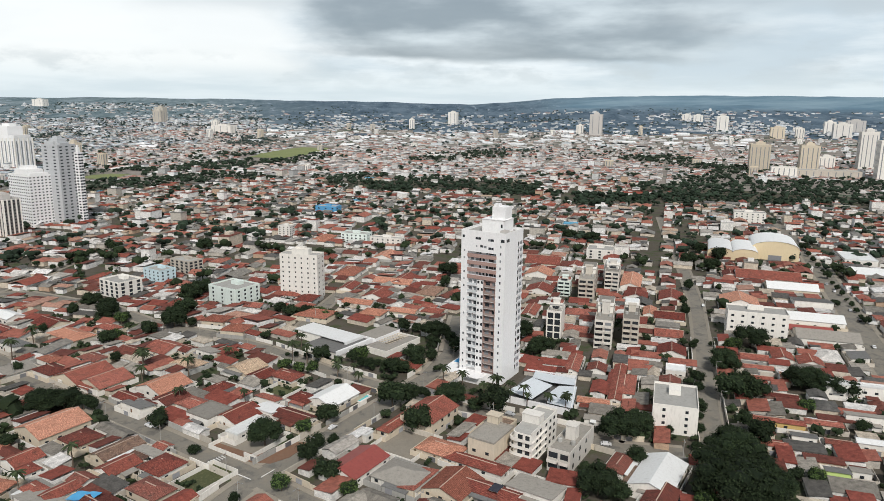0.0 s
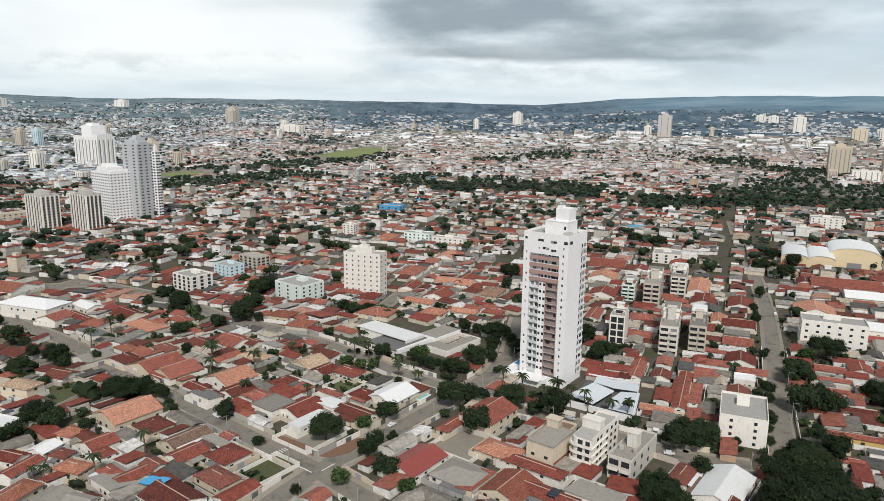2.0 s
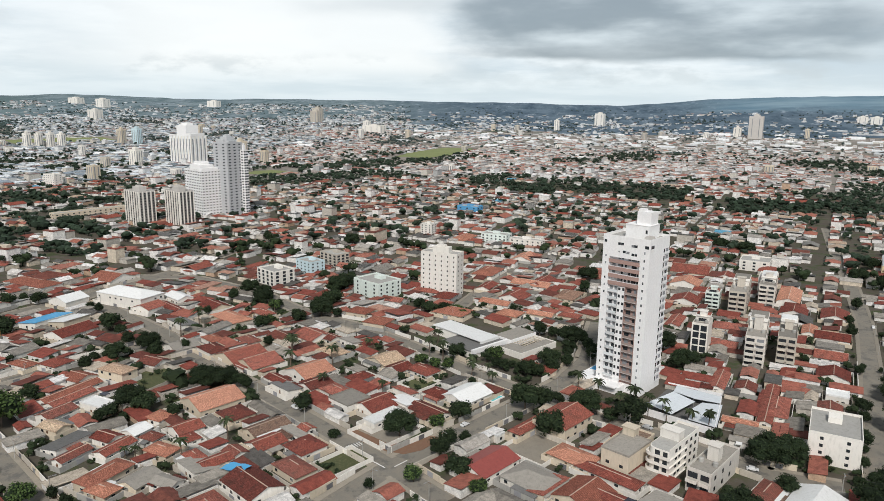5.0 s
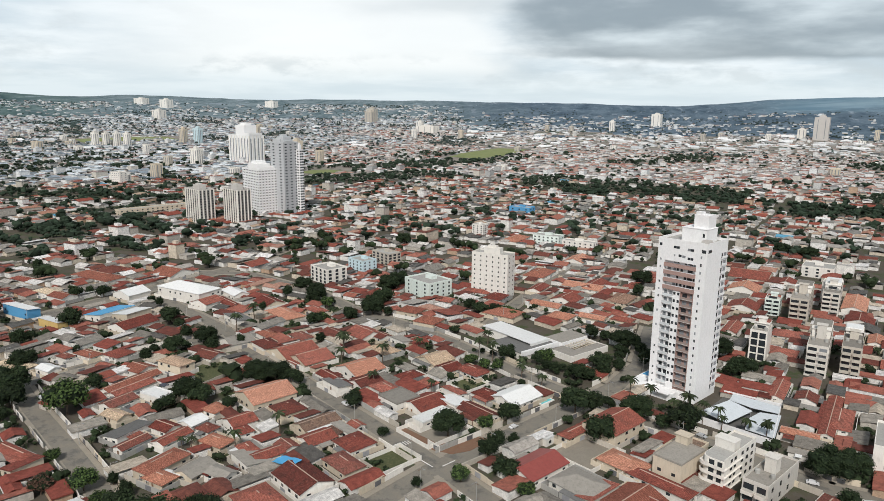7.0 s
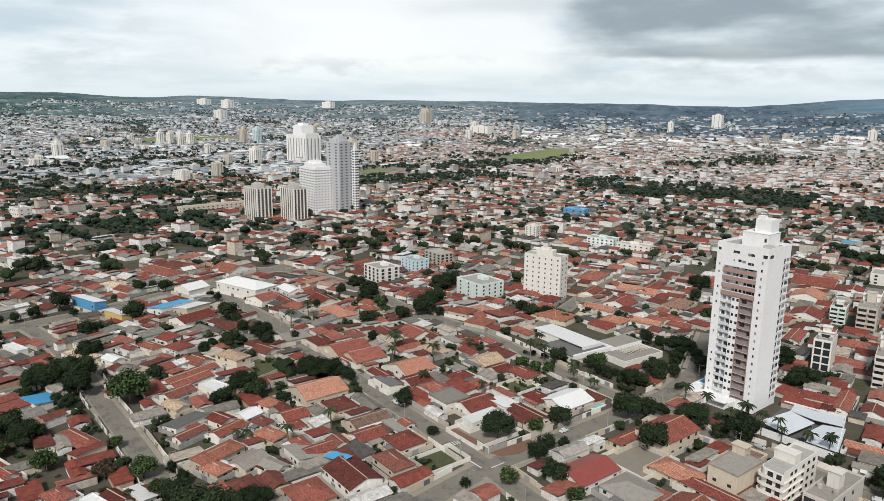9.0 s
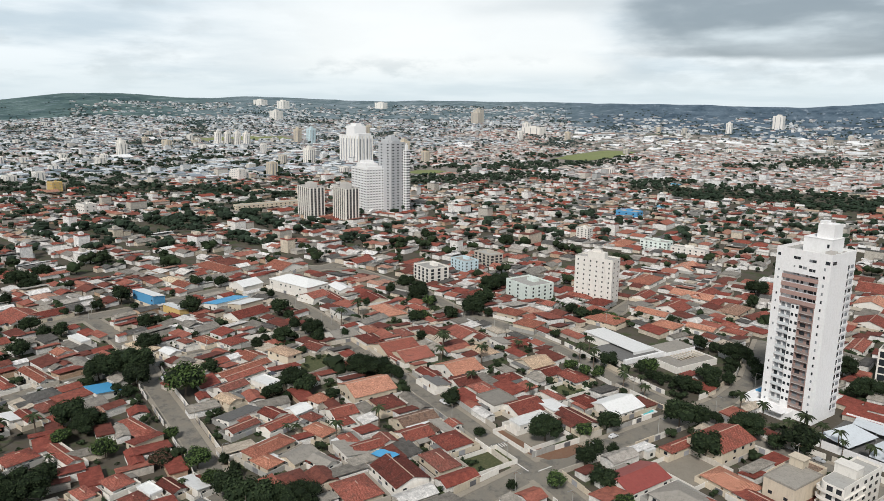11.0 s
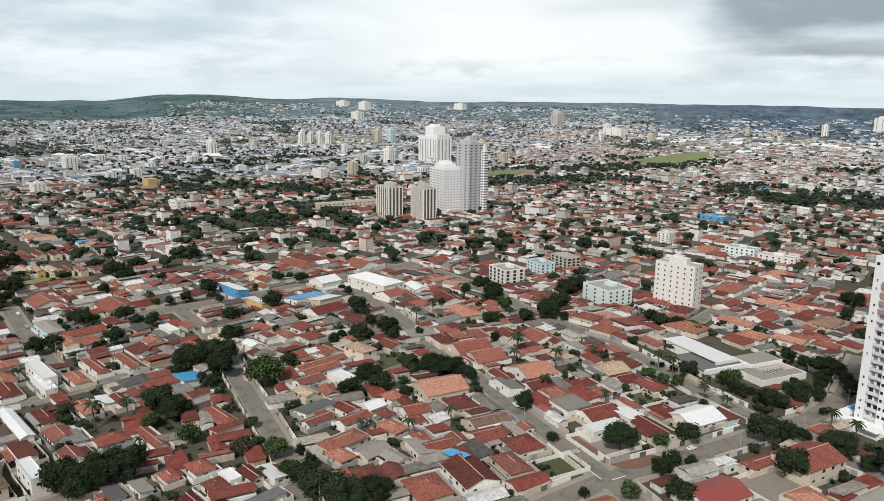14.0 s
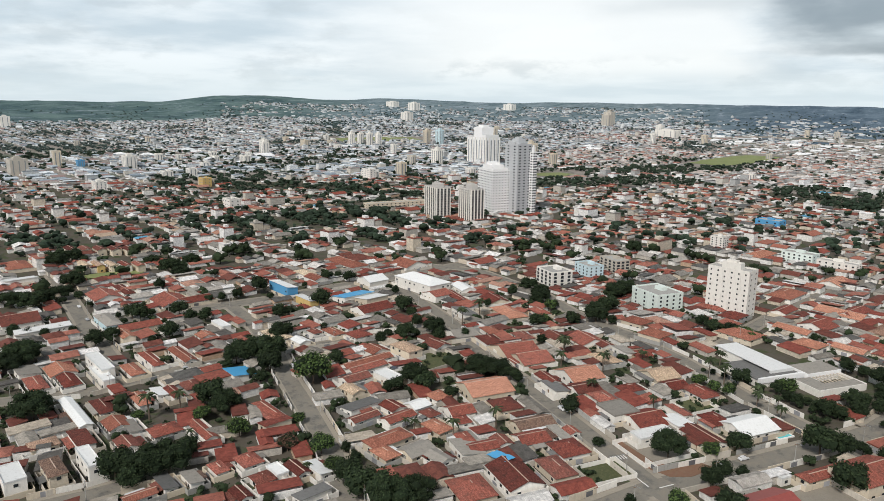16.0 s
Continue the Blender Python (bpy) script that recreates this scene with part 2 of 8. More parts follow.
def foliage(name, a, b, island=True):
    m, nt, bs = material(name, 0.8, 0, 0.12)
    c = mixc(nt, tex(nt, 0.35, 3, 0.6, "Object"), a, b)
    if island:
        c = shift(nt, c, 0.55, 1.5, True)
    nt.links.new(shift(nt, c, 0.75, 1.3), bs.inputs["Base Color"])
    return m


M["leaf"] = foliage("leaves_dark", (0.014, 0.024, 0.011), (0.034, 0.048, 0.022))
# leaf_far and leaf_mid: copies of leaf, paled and blued to imitate haze
M["leaf_far"] = foliage("leaves_far_haze", (0.038, 0.058, 0.052), (0.074, 0.100, 0.090))
M["leaf_mid"] = foliage("leaves_slight_haze", (0.017, 0.029, 0.018), (0.036, 0.053, 0.034))
M["leaf_light"] = foliage("leaves_bright", (0.040, 0.066, 0.020), (0.070, 0.105, 0.036))
# crown cores painted darker than the leaves, as shade inside the crown
M["leaf_core"] = foliage("leaves_inner_shade", (0.009, 0.016, 0.008), (0.018, 0.028, 0.013), False)
M["leaf_red"] = foliage("leaves_bronze", (0.07, 0.045, 0.03), (0.11, 0.06, 0.045))
M["palm"] = foliage("palm_fronds", (0.026, 0.038, 0.018), (0.052, 0.066, 0.032))

# asphalt, pavement, earth
m, nt, bs = material("asphalt", 0.9, 0, 0.2)
c = mixc(nt, tex(nt, 0.08, 6, 0.7), (0.178, 0.162, 0.134), (0.262, 0.238, 0.196))
c = mixc(nt, ramp(nt, tex(nt, 0.22, 7, 0.75), [(0.46, (0, 0, 0)), (0.66, (0.75, 0.75, 0.75))]), c, (0.28, 0.240, 0.185))
c = mixc(nt, ramp(nt, tex(nt, 0.13, 5, 0.7), [(0.52, (0, 0, 0)), (0.60, (0.6, 0.6, 0.6))]), c, (0.095, 0.092, 0.088))
g_ = tex(nt, 6, 3, 0.7)
c = mixc(nt, 0.2, c, ramp(nt, g_, [(0.3, (0.05, 0.05, 0.05)), (0.7, (0.25, 0.25, 0.24))]))
nt.links.new(c, bs.inputs["Base Color"])
bump(nt, bs, g_, 0.3, 0.02)
M["asphalt"] = m
M["paving"] = plain("concrete_paving", (0.225, 0.198, 0.160), (0.335, 0.302, 0.250), 0.25, 0.9, 0.9, 1.1, (0.20, 0.17, 0.13))
M["grass"] = plain("lawn", (0.045, 0.060, 0.024), (0.11, 0.115, 0.055), 0.9, 0.95, 0.85, 1.15, (0.20, 0.16, 0.09))
M["meadow"] = plain("pale_meadow", (0.13, 0.17, 0.055), (0.25, 0.27, 0.11), 0.02, 0.95, 0.95, 1.05, (0.34, 0.30, 0.20))
M["earth"] = plain("reddish_earth", (0.16, 0.085, 0.055), (0.25, 0.145, 0.095), 0.6, 0.95, 0.95, 1.05, (0.20, 0.17, 0.12))
M["paint"] = plain("road_paint", (0.62, 0.61, 0.58), (0.72, 0.71, 0.68), 1.5, 0.7)
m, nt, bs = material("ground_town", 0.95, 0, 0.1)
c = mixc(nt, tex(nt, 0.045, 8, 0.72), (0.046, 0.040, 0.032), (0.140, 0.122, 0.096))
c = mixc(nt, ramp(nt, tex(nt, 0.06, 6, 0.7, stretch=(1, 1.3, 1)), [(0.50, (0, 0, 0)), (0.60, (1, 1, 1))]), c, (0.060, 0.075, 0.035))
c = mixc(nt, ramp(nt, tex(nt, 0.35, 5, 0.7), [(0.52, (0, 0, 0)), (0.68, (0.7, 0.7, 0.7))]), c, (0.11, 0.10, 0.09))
nt.links.new(c, bs.inputs["Base Color"])
M["ground"] = m
# far ground colour lightened to stand in for haze
m, nt, bs = material("haze_paled_ground", 0.95, 0, 0.1)
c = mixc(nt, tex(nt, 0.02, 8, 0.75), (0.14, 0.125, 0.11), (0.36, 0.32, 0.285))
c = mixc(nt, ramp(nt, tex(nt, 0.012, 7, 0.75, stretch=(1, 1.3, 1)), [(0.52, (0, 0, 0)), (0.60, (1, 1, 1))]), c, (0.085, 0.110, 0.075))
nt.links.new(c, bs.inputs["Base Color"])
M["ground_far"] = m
# far slopes: woods painted haze-blue, pale roofs, green western hill, farthest range paler
m, nt, bs = material("hazed_wooded_slopes", 0.95, 0, 0.1)


def smath(op, a, b=0.0):
    n = nt.nodes.new("ShaderNodeMath")
    n.operation = op
    for i_, v in enumerate((a, b)):
        if isinstance(v, (int, float)):
            n.inputs[i_].default_value = v
        else:
            nt.links.new(v, n.inputs[i_])
    return n.outputs[0]


def sstep(v, a, b):
    n = nt.nodes.new("ShaderNodeMapRange")
    n.interpolation_type = "SMOOTHSTEP"
    nt.links.new(v, n.inputs["Value"])
    n.inputs["From Min"].default_value, n.inputs["From Max"].default_value = a, b
    return n.outputs["Result"]


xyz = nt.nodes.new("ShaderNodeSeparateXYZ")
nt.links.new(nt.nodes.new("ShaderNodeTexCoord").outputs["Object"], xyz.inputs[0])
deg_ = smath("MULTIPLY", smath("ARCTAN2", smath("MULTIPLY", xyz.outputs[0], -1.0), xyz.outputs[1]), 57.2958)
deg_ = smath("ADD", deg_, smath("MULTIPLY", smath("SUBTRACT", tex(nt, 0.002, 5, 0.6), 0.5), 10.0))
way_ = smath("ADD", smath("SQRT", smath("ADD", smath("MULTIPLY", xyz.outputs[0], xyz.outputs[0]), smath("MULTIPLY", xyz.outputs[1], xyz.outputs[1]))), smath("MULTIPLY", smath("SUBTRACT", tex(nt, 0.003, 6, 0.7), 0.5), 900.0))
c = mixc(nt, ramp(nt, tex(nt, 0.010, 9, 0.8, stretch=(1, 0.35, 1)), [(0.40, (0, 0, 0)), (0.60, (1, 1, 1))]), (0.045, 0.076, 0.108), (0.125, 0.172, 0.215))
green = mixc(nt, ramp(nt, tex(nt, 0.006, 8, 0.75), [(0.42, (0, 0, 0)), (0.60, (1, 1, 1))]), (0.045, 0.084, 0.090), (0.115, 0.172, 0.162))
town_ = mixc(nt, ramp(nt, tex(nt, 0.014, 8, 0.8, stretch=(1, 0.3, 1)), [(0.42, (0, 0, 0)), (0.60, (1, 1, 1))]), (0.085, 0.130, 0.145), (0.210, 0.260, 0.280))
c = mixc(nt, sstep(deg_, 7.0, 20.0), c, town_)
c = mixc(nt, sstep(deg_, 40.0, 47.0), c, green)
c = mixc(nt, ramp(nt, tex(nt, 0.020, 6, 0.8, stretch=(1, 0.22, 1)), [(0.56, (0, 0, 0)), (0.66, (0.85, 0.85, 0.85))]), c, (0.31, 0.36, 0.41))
# haze on the farthest range, put in as a lighter blue
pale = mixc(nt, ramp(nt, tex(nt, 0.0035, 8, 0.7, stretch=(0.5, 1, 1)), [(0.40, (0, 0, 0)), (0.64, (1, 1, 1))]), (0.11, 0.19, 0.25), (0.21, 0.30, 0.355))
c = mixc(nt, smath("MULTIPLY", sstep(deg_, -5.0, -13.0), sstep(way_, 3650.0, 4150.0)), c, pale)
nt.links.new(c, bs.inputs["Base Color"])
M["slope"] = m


def many(name, stops, rough=0.85, grime=0.5):
    """One mesh of many small things: each island takes its own colour."""
    m, nt, bs = material(name, rough, 0, 0.2)
    rnd = nt.nodes.new("ShaderNodeNewGeometry").outputs["Random Per Island"]
    c = ramp(nt, rnd, stops, "CONSTANT")
    c = mixc(nt, 1.0, c, ramp(nt, tex(nt, 0.5, 6, 0.7), [(0.3, (grime, grime, grime)), (0.65, (1.15, 1.13, 1.11))]), "MULTIPLY")
    c = mixc(nt, 1.0, c, ramp(nt, tex(nt, 7.0, 4, 0.75, stretch=(1, 0.35, 1)), [(0.34, (0.70, 0.68, 0.67)), (0.64, (1.15, 1.15, 1.15))]), "MULTIPLY")
    nt.links.new(c, bs.inputs["Base Color"])
    return m


M["roofs_mixed"] = many("roofs_mixed", [(0, (0.27, 0.078, 0.055)), (0.15, (0.36, 0.140, 0.100)), (0.28, (0.20, 0.072, 0.053)), (0.40, (0.39, 0.21, 0.15)),
                                        (0.48, (0.22, 0.215, 0.20)), (0.60, (0.34, 0.325, 0.30)), (0.71, (0.13, 0.13, 0.128)), (0.82, (0.55, 0.54, 0.52)),
                                        (0.89, (0.43, 0.33, 0.25)), (0.95, (0.75, 0.75, 0.74)), (0.993, (0.12, 0.34, 0.5))], grime=0.62)
# distant roofs: haze put into the palette, greyer and then bluer
M["roofs_haze_pale"] = many("roofs_haze_pale", [(0, (0.33, 0.16, 0.13)), (0.20, (0.44, 0.28, 0.23)), (0.44, (0.36, 0.32, 0.30)), (0.54, (0.53, 0.46, 0.42)),
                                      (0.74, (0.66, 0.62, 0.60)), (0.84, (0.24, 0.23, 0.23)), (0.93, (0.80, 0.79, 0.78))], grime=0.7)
M["roofs_haze_cool"] = many("roofs_haze_cool", [(0, (0.30, 0.22, 0.21)), (0.18, (0.27, 0.32, 0.37)), (0.36, (0.41, 0.465, 0.51)), (0.54, (0.17, 0.21, 0.24)), (0.72, (0.53, 0.58, 0.62)), (0.90, (0.72, 0.77, 0.81))], grime=0.75)
M["roofs_white"] = many("roofs_white", [(0, (0.78, 0.80, 0.81)), (0.45, (0.66, 0.69, 0.71)), (0.7, (0.50, 0.53, 0.55)), (0.85, (0.82, 0.83, 0.84))], grime=0.8)
M["roofs_yard"] = many("roofs_yard", [(0, (0.25, 0.070, 0.052)), (0.22, (0.34, 0.125, 0.092)), (0.40, (0.16, 0.055, 0.042)), (0.58, (0.22, 0.205, 0.18)), (0.70, (0.35, 0.325, 0.285)), (0.80, (0.11, 0.105, 0.098)), (0.90, (0.50, 0.44, 0.36)), (0.95, (0.68, 0.67, 0.65))])
M["roofs_town"] = many("roofs_town", [(0, (0.28, 0.090, 0.066)), (0.19, (0.37, 0.155, 0.115)), (0.30, (0.18, 0.066, 0.050)), (0.46, (0.43, 0.25, 0.19)), (0.51, (0.26, 0.245, 0.22)), (0.66, (0.42, 0.395, 0.36)), (0.74, (0.12, 0.118, 0.112)), (0.84, (0.66, 0.64, 0.61)), (0.92, (0.80, 0.79, 0.78))])
M["deck_sheet"] = plain("pale_corrugated_sheet", (0.58, 0.62, 0.65), (0.67, 0.705, 0.73), 0.4, 0.45, 0.92, 1.05, (0.42, 0.44, 0.45))
M["hall_cream"] = plain("cream_yellow_render", (0.66, 0.54, 0.34), (0.72, 0.60, 0.41), 0.3, 0.85, 0.95, 1.05, (0.58, 0.47, 0.30))
M["curtained"] = plain("curtained_glass", (0.20, 0.215, 0.23), (0.28, 0.29, 0.30), 0.3, 0.3)
M["ridge"] = plain("pale_ridge_mortar", (0.46, 0.33, 0.26), (0.55, 0.42, 0.34), 1.2, 0.9, 0.8, 1.15, (0.3, 0.2, 0.16))
# distant walls, cooled in colour to pass for haze
M["walls_haze_pale"] = many("walls_haze_pale", [(0, (0.70, 0.71, 0.71)), (0.35, (0.56, 0.57, 0.57)), (0.5, (0.42, 0.43, 0.43)), (0.62, (0.76, 0.78, 0.79)), (0.90, (0.60, 0.57, 0.52))], grime=0.7)
M["walls_mixed"] = many("walls_mixed", [(0, (0.76, 0.75, 0.72)), (0.42, (0.62, 0.55, 0.45)), (0.56, (0.50, 0.47, 0.42)), (0.68, (0.80, 0.795, 0.78)), (0.96, (0.5, 0.36, 0.26))], grime=0.7)


# ---- ground ----
def rise(x, y):
    """Height of the land: flat near by, climbing gently to the hills at the rim."""
    d = math.hypot(x, y)
    if d < 1100:
        return 0.0
    a = math.degrees(math.atan2(-x, y))
    rim = ((-180, .3), (-60, .7), (-32, .76), (-22, .8), (-14, .72), (-9, .52), (-5.5, .12), (-3, -.05), (3, .05), (10, .1), (17, .18), (25, .2), (32, .1), (35, .27), (40, .38), (43, .23), (46, .29),
           (48.3, .47), (50.5, .53), (52.5, .42), (54.2, .19), (56, .0), (60, -.08), (67, -.08), (80, .1), (180, .3))
    for (a0, e0), (a1, e1) in zip(rim, rim[1:]):
        if a0 <= a <= a1:
            top = 130 + 4600 * math.tan(math.radians(e0 + (e1 - e0) * (a - a0) / (a1 - a0)))
            break
    s = min(1.0, (d - 1100) / 3500)
    return top * s ** 2.2


def mesh(name, verts, faces, mats, parent=None, label="", index=None, smooth=False):
    me = bpy.data.meshes.new(name)
    me.from_pydata(verts, [], faces)
    for mt in mats if isinstance(mats, (list, tuple)) else [mats]:
        me.materials.append(mt)
    if index is not None:
        me.polygons.foreach_set("material_index", index)
    if smooth:
        me.polygons.foreach_set("use_smooth", [True] * len(me.polygons))
    ob = new(name, me)
    if parent:
        ob.parent = parent
    if label:
        ob["label"] = label
    return ob


def shared(name, me, parent, m, label=""):
    ob = new(name, me)
    ob.parent = parent
    ob.matrix_basis = m
    if label:
        ob["label"] = label
    return ob


def box(x0, y0, z0, x1, y1, z1):
    v = [(x0, y0, z0), (x1, y0, z0), (x1, y1, z0), (x0, y1, z0), (x0, y0, z1), (x1, y0, z1), (x1, y1, z1), (x0, y1, z1)]
    return v, [(3, 2, 1, 0), (4, 5, 6, 7), (0, 1, 5, 4), (1, 2, 6, 5), (2, 3, 7, 6), (3, 0, 4, 7)]


def boxes(*bs):
    v, f = [], []
    for b in bs:
        bv, bf = box(*b)
        f += [tuple(i + len(v) for i in q) for q in bf]
        v += bv
    return v, f


rings = [0, 60, 150, 300, 500, 800, 1100] + [1100 + 100 * i for i in range(1, 39)]
gv, gf, gi, NA = [(0, 0, 0)], [], [], 480
for r in rings[1:]:
    for k in range(NA):
        a = 2 * math.pi * k / NA
        x, y = -r * math.sin(a), r * math.cos(a)
        z = rise(x, y)
        if r > 3400:
            z += (r - 3400) / 1400 * 9 * noise.noise((x * 0.004, y * 0.004, 0)) + (r - 3400) / 1400 * 3 * noise.noise((x * 0.015, y * 0.015, 3))
        gv.append((x, y, z))
for k in range(NA):
    gf.append((0, 1 + k, 1 + (k + 1) % NA))
    gi.append(0)
for j in range(len(rings) - 2):
    for k in range(NA):
        a, b = 1 + j * NA + k, 1 + j * NA + (k + 1) % NA
        gf.append((a, a + NA, b + NA, b))
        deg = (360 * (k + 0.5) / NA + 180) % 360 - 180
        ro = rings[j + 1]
        # outer rings switch to the ground and slope colours with haze in them
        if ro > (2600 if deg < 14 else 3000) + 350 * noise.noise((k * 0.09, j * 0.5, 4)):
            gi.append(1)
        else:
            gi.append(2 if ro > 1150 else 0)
tagged(mesh("ground", gv, gf, [M["ground"], M["slope"], M["ground_far"]], index=gi, smooth=True), "town ground of grey earth, grass and far wooded hills tinted for haze", "ground", kind="structure")

TAKEN = []      # footprints: x, y, ux, uy, half width, half length


def take(x, y, ang, sx, sy, pad=0.0):
    a = radians(ang)
    TAKEN.append((x, y, math.sin(-a), math.cos(a), sx / 2 + pad, sy / 2 + pad, math.hypot(sx, sy) / 2 + pad))


def free(x, y, r):
    for tx, ty, ux, uy, hw, hl, rad in TAKEN:
        ex, ey = x - tx, y - ty
        if ex * ex + ey * ey > (rad + r) ** 2:
            continue
        along, across = ex * ux + ey * uy, ex * uy - ey * ux
        if abs(along) < hl + r and abs(across) < hw + r:
            return False
    return True


STREETS = []


def road(points, width, walk_side=2.2):
    """Lays the asphalt of a street and notes it for its pavements."""
    pts = [Vector((x, y)) for x, y in points]
    v, f = [], []
    lift = 0.06 + 0.006 * len(STREETS)
    for i, p in enumerate(pts):
        d = (pts[min(i + 1, len(pts) - 1)] - pts[max(i - 1, 0)]).normalized()
        s = Vector((d.y, -d.x))
        for q in (p - s * width / 2, p + s * width / 2):
            v.append((q.x, q.y, rise(p.x, p.y) + lift))
    for i in range(len(pts) - 1):
        f.append((2 * i, 2 * i + 1, 2 * i + 3, 2 * i + 2))
        mid_, d = (pts[i] + pts[i + 1]) / 2, pts[i + 1] - pts[i]
        take(mid_.x, mid_.y, math.degrees(math.atan2(-d.x, d.y)), width + 2 * walk_side, d.length)
    tagged(mesh("road", v, f, M["asphalt"]), "worn grey asphalt street with dusty edges", "road", kind="structure")
    STREETS.append((pts, width, walk_side))


def on_street(p, but):
    for k, (pts, width, _) in enumerate(STREETS):
        if k == but:
            continue
        for a, b in zip(pts, pts[1:]):
            t = max(0, min(1, (p - a).dot(b - a) / (b - a).length_squared))
            if (p - a - (b - a) * t).length < width / 2 + 0.4:
                return True
    return False


def pavements():
    """Raised pavements with a kerb along every street, open where another street crosses."""
    for k, (pts, width, side) in enumerate(STREETS):
        v, f = [], []
        for a, b in zip(pts, pts[1:]):
            n = max(1, int((b - a).length / 3))
            d = (b - a).normalized()
            s = Vector((d.y, -d.x))
            for i in range(n):
                p, q = a + (b - a) * i / n, a + (b - a) * (i + 1) / n
                for sg in (-1, 1):
                    if on_street((p + q) / 2 + s * sg * (width / 2 + side / 2), k):
                        continue
                    j = len(v)
                    for c in (p, q):
                        for off, h in ((0, 0.02), (0, 0.2), (side, 0.2), (side, 0.02)):
                            e = c + s * sg * (width / 2 + off)
                            v.append((e.x, e.y, h + 0.001 * k))
                    f += [(j + m, j + m + 1, j + m + 5, j + m + 4) for m in (0, 1, 2)]
        tagged(mesh("pavement", v, f, M["paving"]), "stained concrete pavement with a kerb along the street", "pavement", kind="structure")


road([(-309.3, 386.3), (-226.9, 338.2), (-178.8, 299.0), (-150.2, 283.6), (-114.7, 258.9), (-88.4, 240.9), (-69.8, 228.7), (-39.8, 206.1)], 8, walk_side=2.2)
road([(-77.7, 193.3), (-61.9, 227.9), (-40.3, 260.4), (-21.9, 289.6), (-4.9, 318.9), (6.6, 352.9), (12.8, 418.9)], 9, walk_side=2.5)
road([(-327.0, 452.9), (-283.1, 461.4), (-212.3, 430.1), (-238.4, 451.6), (-176.0, 401.5), (-131.6, 379.7), (-93.6, 356.4), (-48.9, 320.0), (-20.2, 301.5), (5.6, 284.3), (30.6, 273.7), (51.0, 260.6), (70.7, 248.3), (94.5, 244.3)], 8.5, walk_side=2.2)
road([(103.4, 233.9), (120.3, 287.9), (144.5, 361.0), (172.5, 449.3), (203.1, 567.5), (232.1, 695.2), (264.2, 823.2)], 7.5, walk_side=2)
road([(219.7, 308.9), (245.0, 377.7), (297.2, 514.6), (343.9, 644.1), (374.3, 752.3), (398.2, 853.5)], 14, walk_side=3)
road([(-81.8, 388.3), (-73.8, 441.0), (-60.2, 518.1), (-25.3, 613.8), (5.8, 714.8)], 7, walk_side=2)
road([(-126.6, 141.3), (-171.0, 175.7), (-207.5, 198.3), (-243.5, 219.6), (-275.0, 240.8), (-330.0, 268.6), (-371.2, 284.2)], 8, walk_side=2)
road([(-328.3, 113.8), (-300.8, 150.9), (-292.2, 188.3), (-282.6, 214.4), (-270.8, 241.7), (-250.3, 281.9), (-228.4, 316.9), (-226.9, 338.2)], 7, walk_side=2)
road([(-328.6, 180.6), (-398.3, 203.9), (-491.9, 238.6), (-620.7, 282.8), (-745.1, 323.1)], 8, walk_side=2)
road([(-405.9, 155.2), (-393.1, 201.1), (-378.5, 247.0), (-352.6, 306.7), (-338.8, 358.0), (-320.5, 414.3), (-305.6, 479.7), (-301.1, 593.4), (-274.7, 682.8), (-243.5, 769.3)], 11, walk_side=3)
road([(-226.2, 89.9), (-218.1, 105.9), (-211.1, 124.3), (-204.9, 135.8)], 7, walk_side=2)
pavements()


def boundary_walls():
    """Rendered plot walls along the nearer streets, a length for each plot, some with a gate."""
    rng = random.Random(3)
    made = []
    for k, (pts, width, side) in enumerate(STREETS):
        for a, b in zip(pts, pts[1:]):
            L_, d = (b - a).length, (b - a).normalized()
            s = Vector((d.y, -d.x))
            for sg in (-1, 1):
                pos = 1.0
                while pos < L_ - 7:
                    ln = min(rng.uniform(8, 15), L_ - pos)
                    p = a + d * (pos + ln / 2) + s * sg * (width / 2 + side + 0.35)
                    pos += ln + 0.15
                    if 190 < p.length < 400 and rng.random() < 0.85 and abs(math.degrees(math.atan2(-p.x, p.y)) - 17) < 51 and not any(on_street(p + d * e, -1) for e in (-ln / 2, 0, ln / 2)):
                        made.append((p.length, p, d, ln, sg))
    made.sort(key=lambda q: q[0])
    for _, p, d, ln, sg in made[:210]:
        h = rng.uniform(1.9, 2.7)
        w = mesh("boundary_wall", *boxes((-0.1, -ln / 2, 0, 0.1, ln / 2, h), (-0.14, -ln / 2, h, 0.14, ln / 2, h + 0.08)), M[rng.choice(("wall", "wall", "wall", "cream", "beige", "concrete"))])
        w.matrix_basis = pose(p.x, p.y, 0, 0, 0, math.degrees(math.atan2(-d.x, d.y)))
        tagged(w, "rendered plot wall with a coping along the pavement", "wall", "plot walls")
        if rng.random() < 0.4:
            shared("gate", SHAPES["gate_shape"], w, pose(0, rng.uniform(-1, 1) * (ln / 2 - 2), 0, 0, 0, 90), "metal gate")



# ---- houses ----
WINDOW_V, WINDOW_F = boxes((-0.7, -0.09, 0, 0.7, 0.03, 1.1))
win_me = mesh("window_shape", WINDOW_V, WINDOW_F, M["glass"])
sill_v, sill_f = boxes((-0.8, -0.10, -0.1, 0.8, 0.05, 0), (-0.8, -0.10, 1.1, 0.8, 0.05, 1.18), (-0.8, -0.10, 0, -0.7, 0.05, 1.1), (0.7, -0.10, 0, 0.8, 0.05, 1.1), (-0.03, -0.10, 0, 0.03, 0.04, 1.1))
frame_me = mesh("frame_shape", sill_v, sill_f, M["wall"])
door_v, door_f = boxes((-0.45, -0.06, 0, 0.45, 0.03, 2.1))
door_me = mesh("door_shape", door_v, door_f, M["timber"])
